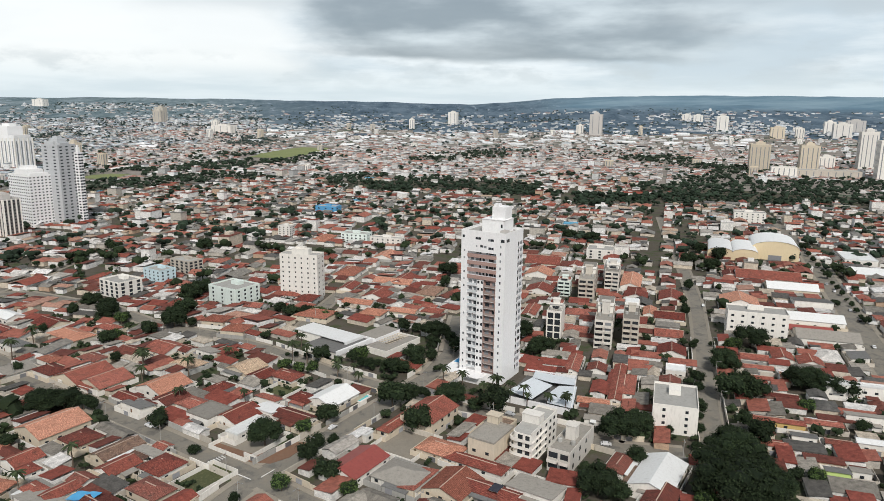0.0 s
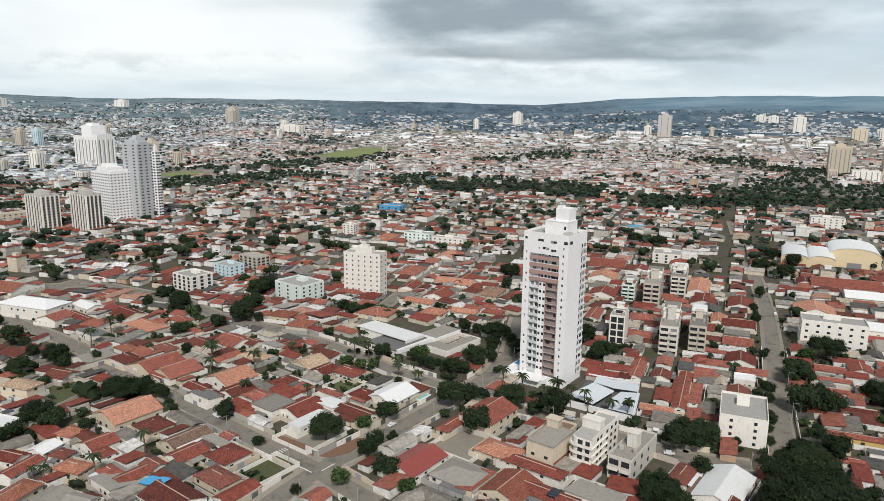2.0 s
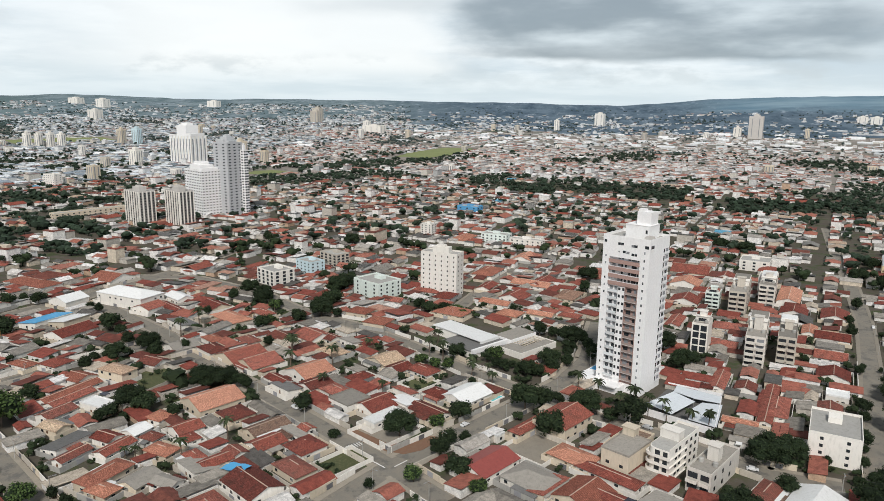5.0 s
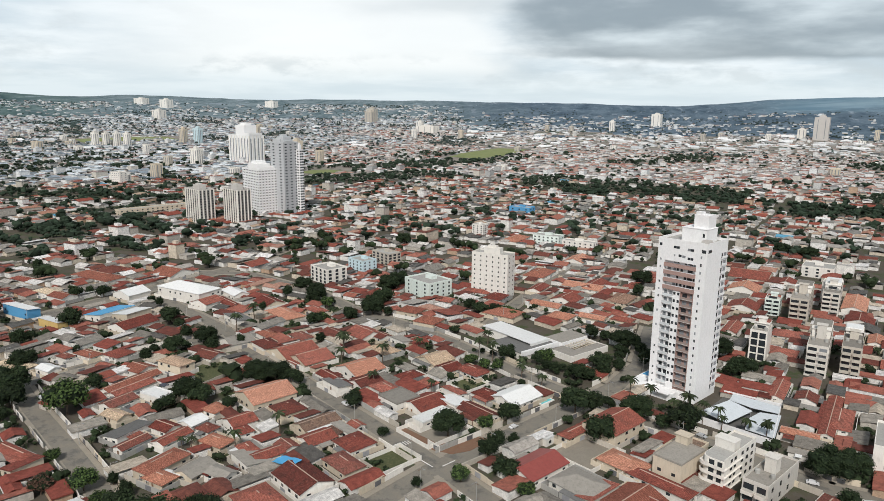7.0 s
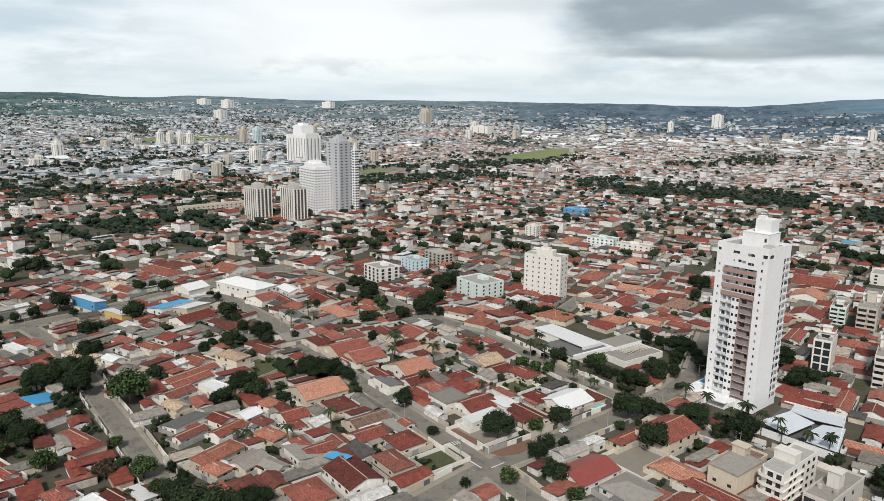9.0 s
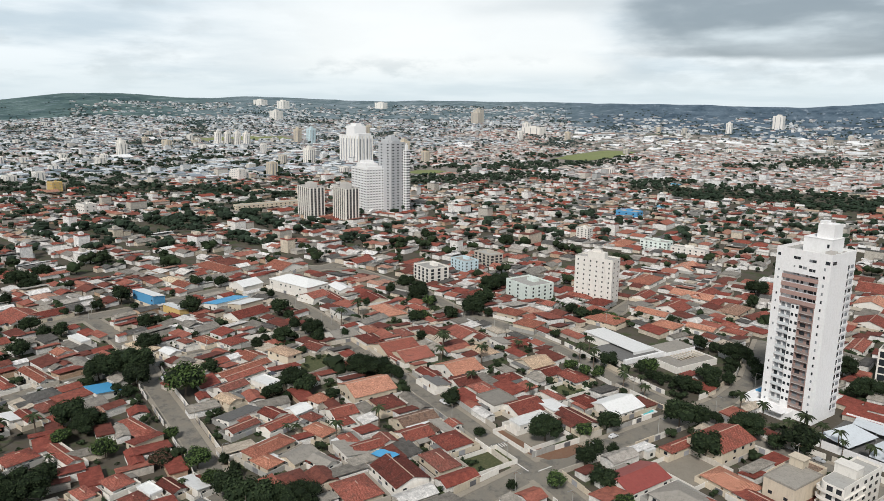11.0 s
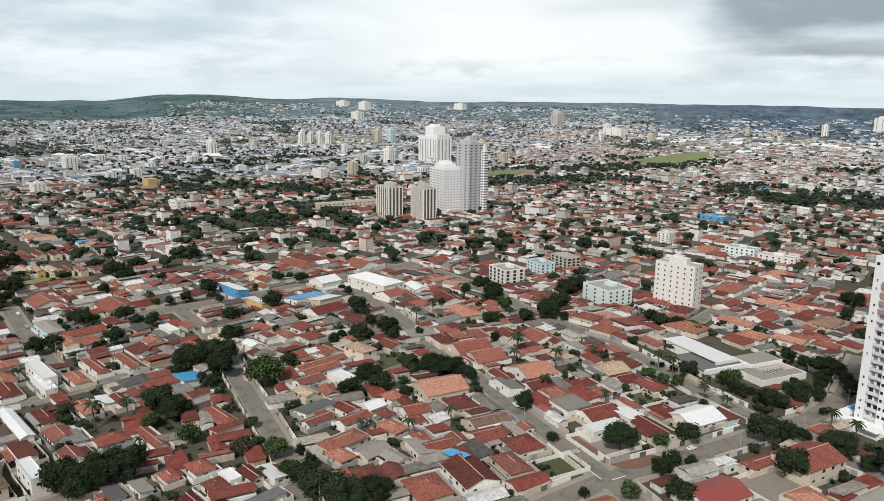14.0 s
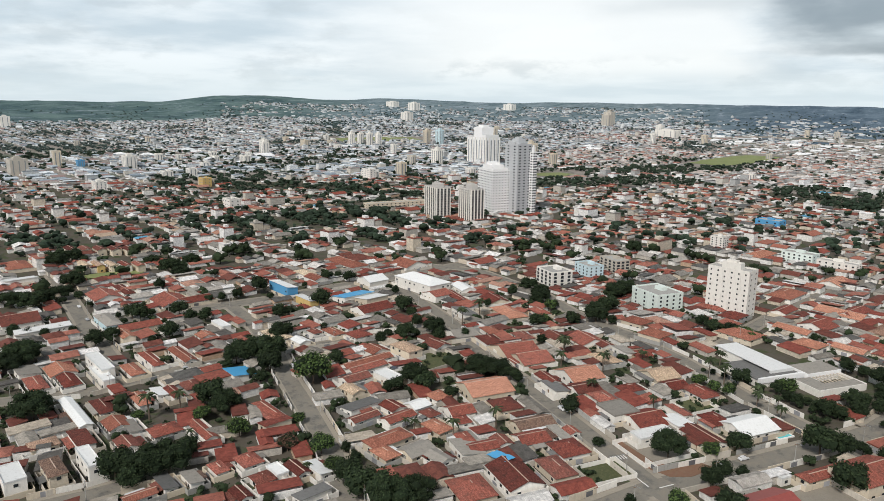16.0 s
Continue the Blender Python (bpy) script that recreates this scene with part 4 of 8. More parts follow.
house(-222.9, 156.3, -14, 18.8, 4.5, 3, "gable", "red", "wall")
house(-199.7, 114.6, -14, 4.5, 10.1, 3, "gable", "orange", "wall")
house(-199.5, 124.4, -14, 10.0, 4.5, 3, "shed", "slate", "wall")
house(-195.2, 131.6, -14, 9.5, 4.5, 3, "shed", "grey", "wall")
house(-193.5, 141.2, -14, 8.2, 4.5, 3, "hip", "red", "wall")
house(-303.9, 176.4, -14, 17.3, 6.1, 3, "hip", "orange", "wall")
house(-336.6, 158.3, -14, 7.1, 10.3, 3, "hip", "red", "wall")
house(-341.6, 145.6, -14, 13.5, 9.5, 3, "shed", "grey", "wall")
house(-216.3, 184.4, -14, 19.1, 4.8, 3, "hip", "red", "cream")
house(-205.4, 178.2, -14, 6.4, 11.7, 2.8, "shed", "red", "cream", yard=0)
house(-189.4, 151.2, -14, 9.4, 7.3, 3, "hip", "red", "wall")
house(-175.2, 152.2, -14, 8.3, 4.5, 3, "flat", "white", "wall")
house(-170.6, 157.3, -14, 10.2, 4.7, 3, "gable", "dark", "wall")
house(-164.9, 161.8, -14, 11.1, 4.5, 3, "shed", "white", "wall")
house(-154.7, 148.9, -14, 5.9, 11.6, 3, "shed", "slate", "wall")
house(-175.5, 145.8, -14, 7.0, 6.5, 3, "hip", "dark", "wall")
house(-173.6, 134.8, -14, 8.3, 4.5, 3, "gable", "dark", "wall")
house(-158.1, 192.9, -14, 8.6, 17.7, 3.6, "hip", "orange", "cream")
house(-152.4, 184.4, -14, 10.0, 6.7, 3, "hip", "orange", "cream")
house(-144.4, 193.3, -14, 8.7, 11.4, 3, "gable", "grey", "cream")
house(-134.4, 193.5, -14, 9.3, 6.0, 3, "gable", "grey", "wall")
house(-187.6, 210.8, -14, 9.0, 15.7, 2.8, "shed", "slate", "wall")
house(-175.7, 217.9, -14, 9.5, 7.2, 3, "gable", "red", "wall")
house(-168.3, 225.6, -14, 7.8, 8.4, 3, "gable", "white", "wall")
house(-178.9, 202.8, -14, 5.4, 12.6, 3, "gable", "dark", "wall")
house(-167.3, 211.3, -14, 6.4, 13.6, 3, "gable", "red", "wall")
house(-159.0, 221.8, -14, 7.1, 5.7, 3, "hip", "dark", "wall")
house(-149.3, 213.4, -14, 11.5, 7.3, 3, "hip", "orange", "cream")
house(-201.9, 221.1, -14, 10.6, 6.6, 3, "gable", "peach", "cream")
house(-197.9, 242.1, -14, 13.3, 7.6, 4, "flat", "white", "wall")
house(-210.4, 232.6, -14, 8.5, 13.2, 3, "gable", "dark", "wall")
house(-215.1, 246.3, -14, 7.0, 20.1, 3, "gable", "red", "wall")
house(-166.6, 238.7, -14, 8.2, 8.3, 3, "hip", "orange", "wall")
house(-258.9, 204.1, -14, 11.9, 10.7, 3, "shed", "blue", "wall", yard=0)
house(-288.2, 253.9, -14, 20.2, 8.9, 3, "hip", "peach", "cream")
house(-268.5, 253.4, -14, 10.2, 6.7, 3.5, "gable", "white", "wall")
house(-266.1, 276.2, -14, 13.9, 6.8, 3, "hip", "orange", "wall")
house(-251.6, 281.5, -14, 11.8, 10.8, 3, "hip", "red", "wall")
house(-274.4, 270.0, -14, 8.2, 5.0, 3, "hip", "dark", "wall")
house(-211.7, 274.0, -14, 15.9, 8.8, 6, "hip", "peach", "cream")
house(-206.0, 293.7, -14, 11.7, 9.9, 3, "gable", "dark", "wall")
house(-227.4, 267.5, -14, 10.6, 10.3, 3, "gable", "orange", "wall")
house(-220.2, 252.4, -14, 7.1, 27.4, 3, "gable", "orange", "wall")
house(-355.8, 321.3, -14, 26.3, 7.6, 7, "shed", "white", "azure")
house(-321.5, 310.3, -14, 18.7, 6.3, 5, "shed", "white", "ochre")
house(-307.6, 339.5, -14, 15.0, 23.5, 3, "shed", "blue", "wall", yard=0)
house(-291.7, 339.9, -14, 13.9, 17.0, 4, "shed", "white", "cream")
house(-288.4, 392.0, -14, 40.2, 18.7, 7, "hip", "white", "wall")
house(-321.9, 376.4, -14, 16.5, 16.5, 5, "gable", "white", "wall")
house(-377.3, 408.7, -14, 40.5, 16.3, 4, "hip", "orange", "wall")
house(-378.0, 363.4, -14, 18.4, 9.5, 4, "hip", "peach", "wall")
house(-360.4, 357.6, -14, 15.9, 10.8, 4, "gable", "orange", "wall")
house(-333.5, 434.8, -14, 21.9, 21.8, 4, "gable", "orange", "wall")
house(-263.4, 375.5, -14, 14.0, 14.1, 4, "gable", "red", "wall")
house(-276.9, 323.1, -14, 15.6, 22.3, 4, "gable", "red", "wall")
house(-425.2, 387.9, -14, 18.0, 8.5, 3, "hip", "red", "wall")
house(-424.7, 179.3, -14, 19.8, 19.9, 4.5, "gable", "dark", "wall")
house(-397.7, 179.7, -14, 8.2, 27.7, 4.5, "gable", "white", "wall")
house(-382.2, 209.4, -14, 26.6, 8.3, 5, "hip", "grey", "aqua")
house(-349.8, 200.7, -14, 14.8, 6.6, 5, "gable", "orange", "cream")
house(-309.8, 190.2, -14, 24.0, 4.8, 3, "hip", "red", "wall")
house(-302.2, 203.0, -14, 24.2, 5.8, 3, "gable", "orange", "wall")
house(-318.4, 168.5, -14, 27.7, 6.0, 6, "flat", "white", "wall")
house(-330.4, 155.5, -14, 15.2, 11.6, 3, "gable", "orange", "wall")
house(-596.0, 299.3, -14, 17.9, 7.1, 5.6, "gable", "dark", "cream", yard=0)
house(-586.3, 306.8, -14, 17.2, 7.2, 5.6, "gable", "dark", "cream", yard=0)
house(-576.5, 314.3, -14, 16.4, 7.3, 5.6, "gable", "dark", "cream", yard=0)
house(-566.7, 321.8, -14, 15.8, 7.3, 5.6, "gable", "dark", "cream", yard=0)
house(-556.9, 329.4, -14, 15.1, 7.4, 5.6, "gable", "dark", "cream", yard=0)
house(-547.0, 336.9, -14, 14.6, 7.5, 5.6, "gable", "dark", "cream", yard=0)
house(-529.9, 275.6, -14, 20.8, 5.1, 5.6, "gable", "peach", "cream", yard=0)
house(-521.7, 281.9, -14, 19.7, 5.2, 5.6, "gable", "peach", "ochre", yard=0)
house(-513.4, 288.2, -14, 18.7, 5.3, 5.6, "gable", "peach", "cream", yard=0)
house(-505.1, 294.4, -14, 17.8, 5.4, 5.6, "gable", "red", "wall", yard=0)
house(-496.9, 300.7, -14, 16.9, 5.5, 5.6, "gable", "red", "cream", yard=0)
house(-440.2, 240.2, -14, 23.6, 17.3, 3, "gable", "red", "wall")
house(-444.1, 256.6, -14, 28.4, 6.3, 3, "hip", "dark", "wall")
house(-394.3, 259.9, -14, 24.7, 19.4, 3, "gable", "red", "wall")
house(-385.0, 268.4, -14, 13.0, 23.6, 3, "gable", "red", "wall")
house(-318.3, 229.3, -14, 9.0, 8.2, 3, "gable", "orange", "wall")
house(-325.3, 245.2, -14, 15.5, 5.3, 4, "flat", "white", "wall")
house(-399.6, 170.0, -14, 10.2, 8.3, 3, "shed", "grey", "wall")
house(-576.5, 247.0, -14, 28.1, 17.3, 3, "hip", "orange", "wall")
house(-526.1, 226.2, -14, 17.0, 20.8, 3, "shed", "white", "wall")

# ---- apartment buildings ----
def slab(name, poly, z0, z1, mat, parent, label=""):
    """A flat plate over a plan of a few corners."""
    n = len(poly)
    v = [(x, y, z0) for x, y in poly] + [(x, y, z1) for x, y in poly]
    f = [tuple(range(n)), tuple(reversed(range(n, 2 * n)))] + [(i, i + n, (i + 1) % n + n, (i + 1) % n) for i in range(n)]
    return mesh(name, v, f, mat, parent, label)


def pane_shape(w, h, glass="glass"):
    key = (round(w, 2), round(h, 2), glass)
    if key not in SHAPES:
        v, f = boxes((-w / 2, -0.06, 0, w / 2, 0.02, h))
        ob = mesh("pane_shape", v, f, M[glass])
        SHAPES[key] = ob.data
        bpy.data.objects.remove(ob)
    return SHAPES[key]


def tower(x, y, ang, sx, sy, h, floors, wall="wall", cols=(4, 3), wide=1.3, high=1.2, stripes="", tank=0.45, balconies="", name="apartment_building", label="", ribs="", crown=()):
    """A block of flats: body, parapet, roof tank house, a window for each bay and floor, stripes and balconies where it has them."""
    z = rise(x, y)
    base = new(name)
    base.matrix_basis = pose(x, y, z, 0, 0, ang)
    tagged(base, label or f"{WALL_WORDS.get(wall, 'pale')} rendered {floors}-storey block of flats", "building", "blocks of flats")
    v, f = boxes((-sx / 2, -sy / 2, -1, sx / 2, sy / 2, h))
    mesh("wall", v, f, M[wall], base)
    p = 0.25
    v, f = boxes((-sx / 2, -sy / 2, h, sx / 2, -sy / 2 + p, h + 1), (-sx / 2, sy / 2 - p, h, sx / 2, sy / 2, h + 1), (-sx / 2, -sy / 2 + p, h, -sx / 2 + p, sy / 2 - p, h + 1), (sx / 2 - p, -sy / 2 + p, h, sx / 2, sy / 2 - p, h + 1))
    mesh("parapet", v, f, M[wall], base)
    v, f = boxes((-sx / 2 + p, -sy / 2 + p, h - 0.2, sx / 2 - p, sy / 2 - p, h + 0.05))
    mesh("roof", v, f, M["concrete"], base)
    if tank:
        tx, ty, tz = sx * tank / 2, sy * tank / 2, 2.6 + 0.05 * h
        v, f = boxes((-tx, -ty, h + 0.05, tx, ty, h + tz), (-tx * 0.6, -ty * 0.6, h + tz, tx * 0.5, ty * 0.5, h + tz * 1.35)) if floors > 6 else boxes((-tx * 0.7, ty * 0.2, h + 0.05, tx * 0.5, ty * 1.2, h + 2.3))
        mesh("tank_house", v, f, M[wall], base)
    for fx, fy, gx, gy, top_ in crown:
        mesh("roof_block", *boxes((fx * sx, fy * sy, h + 0.05, gx * sx, gy * sy, h + top_)), M[wall], base)
    fh = h / floors
    away = math.hypot(x, y)
    for side in range(4):
        n_ = Matrix.Rotation(radians(ang + 90 * side), 3, "Z") @ Vector((0, -1, 0))
        if away > 420 and n_.x * x + n_.y * y > 0:
            continue
        w, off, n = (sx, sy / 2, cols[0]) if side % 2 == 0 else (sy, sx / 2, cols[1])
        turn = Matrix.Rotation(radians(90 * side), 4, "Z")
        if n and ribs:
            for i in range(n + 1):
                u = i / n * w - w / 2 + (0.5 if i == 0 else -0.5 if i == n else 0)
                rb = mesh("pilaster", *boxes((u - 0.09 * w / n, -off - 0.7, 0, u + 0.09 * w / n, -off - 0.003, h + 0.6)), M[ribs], base)
                rb.matrix_basis = turn
        if n and stripes:
            for i in range(n):
                u = (i + 0.5) / n * w - w / 2
                v, f = boxes((u - wide * 0.75, -off - 0.05, fh * 0.3, u + wide * 0.75, -off + 0.1, h - 0.4))
                sob = mesh("facade_stripe", v, f, M[stripes], base)
                sob.matrix_basis = turn
        for i in range(n):
            u = (i + 0.5) / n * w - w / 2
            if away > 1250:
                shared("window_strip", pane_shape(min(wide, w / n * 0.32), round(h * 0.86), "curtained"), base, turn @ Matrix.Translation((u, -off, h * 0.06)))
                continue
            for k in range(floors):
                shared("window", pane_shape(wide, high, "curtained" if away > 1000 else "glass"), base, turn @ Matrix.Translation((u, -off - (0.05 if stripes else 0), k * fh + fh * 0.35)))
        if balconies and side in (0, 1):
            for k in range(1, floors):
                u = w * 0.22
                v, f = boxes((u - w * 0.16, -off - 1.2, k * fh - 0.12, u + w * 0.16, -off - 0.003, k * fh), (u - w * 0.16, -off - 1.2, k * fh, u + w * 0.16, -off - 1.1, k * fh + 0.95))
                bo = mesh("balcony", v, f, M[balconies], base)
                bo.matrix_basis = turn
    take(x, y, ang, sx, sy, 2)
    return base


tower(-93.3, 461.0, -13, 27.0, 12.2, 29.6, 9, "wall", (6, 2), 0.9, 1.1, label="plain off-white nine-storey block of flats with small windows")
tower(99.3, 272.2, -18, 17.6, 24.6, 11.3, 4, "wall", (2, 3), 1.2, 1.2)
tower(185.0, 389.0, -18, 32.4, 16.2, 14.2, 4, "wall", (6, 2), 1.5, 1.2, balconies="")
tower(-217.5, 461.1, -32, 21.8, 17.5, 10.6, 4, "wall", (4, 3), 2.4, 1.9)
tower(-205.3, 497.0, -32, 19.1, 13.4, 9.7, 4, "aqua", (4, 3), 1.3, 1.2)
tower(-197.0, 528.8, -32, 21.9, 13.1, 9.5, 4, "beige", (4, 3), 2.6, 1.6)
tower(-136.7, 449.5, -32, 25.9, 20.8, 10.5, 4, "mint", (3, 4), 1.4, 1.3)
tower(-79.7, 654.7, -16, 26.2, 13.1, 8.4, 3, "mint", (6, 2), 1.6, 1.3)
tower(-48.7, 634.4, -16, 30.3, 10.6, 8.2, 3, "wall", (6, 2), 1.4, 1.2)
tower(-149.4, 667.2, -16, 12.5, 10.0, 12.7, 6, "wall", (3, 3), 1.2, 1.1)
tower(141.4, 596.9, -18, 22.6, 22.6, 7.7, 3, "wall", (3, 3), 2.0, 1.4)
tower(131.7, 515.6, -18, 11.7, 16.4, 13.1, 3, "wall", (2, 3), 2.0, 1.4)



def hall(x, y, ang, w, ln, h, vaults, label):
    """A store hall: walls with gables that follow the vaults, curved sheet roofs, rolling doors."""
    base = new("warehouse")
    base.matrix_basis = pose(x, y, 0, 0, 0, ang)
    tagged(base, label, "warehouse")
    mesh("wall", *boxes((-w / 2, 0, -0.5, w / 2, ln, h)), M["hall_cream"], base)
    vw = w / vaults
    for k in range(vaults):
        x0 = -w / 2 + k * vw
        arc = [(x0 + vw * (0.5 - 0.5 * math.cos(math.pi * i / 12)), h + 0.16 * vw * math.sin(math.pi * i / 12)) for i in range(13)]
        v = [(a, yy, z + 0.1) for yy in (-0.5, ln + 0.5) for a, z in arc] + [(a, yy, z - 0.08) for yy in (-0.5, ln + 0.5) for a, z in arc]
        f = [(i, i + 13, i + 14, i + 1) for i in range(12)] + [(i + 26, i + 27, i + 40, i + 39) for i in range(12)] + [(i, i + 1, i + 27, i + 26) for i in range(12)] + [(i + 13, i + 39, i + 40, i + 14) for i in range(12)]
        mesh("roof", v, f, M["white"], base, "white curved sheet roof")
        gv = [(a, yy, z) for yy in (0.003, ln - 0.003) for a, z in arc]
        mesh("gable", gv, [tuple(range(13)), tuple(reversed(range(13, 26)))] + [(i, i + 13, i + 14, i + 1) for i in range(12)], M["hall_cream"], base)
        mesh("rolling_door", *boxes((x0 + vw * 0.36, -0.06, 0, x0 + vw * 0.64, 0.03, 4.2)), M["gate"], base)
    c = base.matrix_basis @ Vector((0, ln / 2, 0))
    take(c.x, c.y, ang, w, ln, 2)


hall(250.0, 580.0, -20, 40, 46, 9.0, 2, "cream-yellow store hall with two white vaulted roofs")
hall(291.0, 590.0, -20, 38, 46, 10.5, 1, "cream-yellow store hall with a broad white vaulted roof")
tower(-401.5, 738.4, -20, 22.4, 22.4, 83.8, 25, "tower_grey", (2, 3), 3.0, 1.2, tank=0.5, label="slim grey high-rise with dark balcony slots", crown=((-0.45, -0.35, 0.1, 0.35, 4.0), (0.2, -0.3, 0.45, 0.2, 2.5)))
tower(-428.9, 731.2, -32, 39.3, 27.5, 53.2, 17, "tower_white", (10, 7), 1.8, 1.2, tank=0, label="broad white high-rise with close rows of windows", crown=((-0.42, -0.3, 0.2, 0.3, 6.0), (-0.3, -0.2, 0.05, 0.2, 9.0), (0.3, -0.4, 0.46, 0.3, 3.0)))
tower(-461.8, 657.1, -30, 32.3, 17.8, 36.2, 13, "tower_taupe", (6, 4), 1.5, 1.3, "slate", label="taupe apartment tower with dark window stripes and pale piers", ribs="wall", crown=((-0.1, -0.2, 0.15, 0.3, 4.5),))
tower(-413.7, 654.5, -30, 29.5, 16.2, 38.2, 13, "tower_taupe", (6, 4), 1.5, 1.3, "slate", label="taupe apartment tower with dark window stripes and pale piers", ribs="wall", crown=((-0.1, -0.2, 0.15, 0.3, 4.5),))
tower(-813.1, 1332.2, -20, 65.7, 39.4, 57.5, 24, "tower_white", (7, 4), 2.6, 1.5, tank=0, label="broad white far high-rise with recessed strips and a stepped top", ribs="wall", crown=((-0.22, -0.4, 0.22, 0.4, 22.0), (-0.12, -0.2, 0.14, 0.2, 27.0), (-0.5, -0.5, -0.3, 0.4, 3.0), (0.3, -0.5, 0.5, 0.4, 6.0)))
tower(-696.6, 1335.7, -20, 21.0, 16.8, 48.8, 18, "cream", (3, 3), 1.6, 1.4)
tower(-384.7, 744.3, -20, 6.2, 6.2, 75.0, 24, "tower_white", (1, 2), 2.6, 1.5, label="white slim wing of a high-rise")
tower(-135.0, 835.4, -16, 26.8, 16.1, 7.8, 2, "azure", (3, 2), 2, 1.5, label="bright blue low warehouse block")
tower(657.2, 1444.1, -18, 38.6, 30.9, 52.5, 18, "cream", (5, 4), 1.6, 1.4)
tower(721.3, 1370.9, -18, 33.5, 26.8, 55.4, 16, "cream", (4, 4), 1.6, 1.4)
tower(816.6, 1481.8, -18, 32.2, 22.5, 24.7, 9, "wall", (4, 3), 1.6, 1.4)
tower(647.3, 1316.4, -18, 44.1, 22.0, 18.7, 5, "wall", (5, 3), 1.6, 1.4)
tower(722.8, 1303.5, -18, 110.5, 33.2, 14.1, 4, "beige", (9, 3), 1.6, 1.4)
tower(903.7, 1485.1, -18, 33.1, 26.5, 76.4, 22, "wall", (4, 4), 1.6, 1.4)
tower(807.9, 1262.0, -18, 34.8, 27.8, 71.1, 22, "wall", (4, 4), 1.6, 1.4)
tower(356.2, 792.6, -18, 33.8, 16.9, 11.7, 4, "wall", (6, 3), 1.5, 1.2)
tower(551.8, 2511.4, -18, 43.3, 34.7, 71.4, 18, "tower_taupe", (2, 2), 2, 1.5)
tower(55.5, 3172.6, -18, 38.7, 30.9, 53.0, 16, "wall", (2, 2), 2, 1.5)
tower(-116.3, 2857.2, -18, 19.0, 15.2, 39.5, 14, "wall", (2, 2), 2, 1.5)
tower(1048.3, 2633.3, -18, 40.4, 32.3, 54.3, 16, "wall", (2, 2), 2, 1.5)
tower(504.7, 2558.8, -18, 24.7, 19.8, 31.3, 10, "wall", (2, 2), 2, 1.5)
tower(1114.7, 2336.0, -18, 44.0, 26.4, 35.3, 10, "cream", (3, 2), 2, 1.5)
tower(1183.0, 2322.9, -18, 26.0, 15.6, 32.1, 10, "wall", (3, 2), 2, 1.5)
tower(1317.1, 2314.8, -18, 55.1, 27.6, 45.8, 12, "wall", (3, 2), 2, 1.5)
tower(1485.3, 2530.0, -18, 60.0, 30.0, 39.8, 12, "tower_taupe", (3, 2), 2, 1.5)
tower(1363.6, 2476.7, -18, 36.4, 21.9, 41.5, 12, "wall", (2, 2), 2, 1.5)
tower(1082.1, 3119.5, -18, 37.3, 22.4, 25.8, 10, "wall", (2, 2), 2, 1.5)
tower(1111.4, 3058.7, -18, 38.7, 23.2, 27.6, 10, "wall", (2, 2), 2, 1.5)
tower(-1150.2, 2896.2, -18, 38.1, 30.5, 48.1, 14, "beige", (2, 2), 2, 1.5)
tower(-761.6, 2482.4, -18, 78.9, 39.4, 26.4, 8, "wall", (3, 2), 2, 1.5)
tower(-854.6, 2687.7, -18, 25.4, 20.3, 28.2, 8, "wall", (2, 2), 2, 1.5)
tower(-1403.8, 1553.7, -14, 16.5, 13.2, 35.1, 12, "wall", (2, 2), 2, 1.5)
tower(-1381.4, 1568.3, -14, 16.4, 13.1, 33.7, 12, "wall", (2, 2), 2, 1.5)
tower(-1348.2, 1570.4, -14, 16.2, 13.0, 34.9, 12, "wall", (2, 2), 2, 1.5)
tower(-1329.4, 1586.4, -14, 16.2, 12.9, 33.3, 12, "wall", (2, 2), 2, 1.5)
tower(-1329.9, 1157.1, -14, 20.1, 16.1, 30.3, 12, "wall", (2, 2), 2, 1.5)
tower(-1270.3, 767.4, -14, 25.8, 20.6, 24.8, 10, "wall", (3, 3), 1.6, 1.4)
tower(-1304.9, 579.1, -14, 34.7, 27.7, 27.5, 12, "beige", (4, 3), 1.6, 1.4)
tower(-978.7, 542.1, -14, 19.7, 15.7, 15.1, 7, "wall", (3, 3), 1.6, 1.4)
tower(-792.4, 922.8, -14, 27.9, 19.6, 13.9, 6, "wall", (5, 3), 1.4, 1.4)
tower(-886.0, 1257.8, -14, 20.7, 16.6, 31.8, 12, "wall", (3, 3), 1.6, 1.4)
tower(-1253.7, 1724.0, -14, 19.2, 15.3, 41.0, 12, "cream", (3, 3), 1.6, 1.4)
tower(-1224.9, 1751.4, -14, 21.9, 17.5, 42.9, 12, "aqua", (3, 3), 1.6, 1.4)
tower(-2746.2, 1191.9, -14, 38.6, 30.8, 38.5, 12, "wall", (2, 2), 2, 1.5)
tower(-1957.0, 2538.3, -14, 45.4, 36.3, 40.3, 12, "wall", (2, 2), 2, 1.5)
tower(-2351.8, 3113.8, -14, 52.6, 42.1, 39.7, 12, "wall", (2, 2), 2, 1.5)
tower(-2560.9, 3186.8, -14, 69.6, 41.7, 28.3, 8, "wall", (2, 2), 2, 1.5)
tower(-2002.8, 3558.9, -14, 63.1, 37.9, 32.0, 8, "wall", (2, 2), 2, 1.5)
tower(-1174.1, 2977.5, -14, 39.2, 31.4, 56.7, 14, "beige", (2, 2), 2, 1.5)
tower(-1385.1, 732.4, -14, 15.5, 12.4, 11.5, 5, "azure", (3, 3), 1.6, 1.4)
tower(-937.0, 693.3, -14, 24.2, 16.9, 9.8, 4, "cream", (3, 3), 1.6, 1.4)

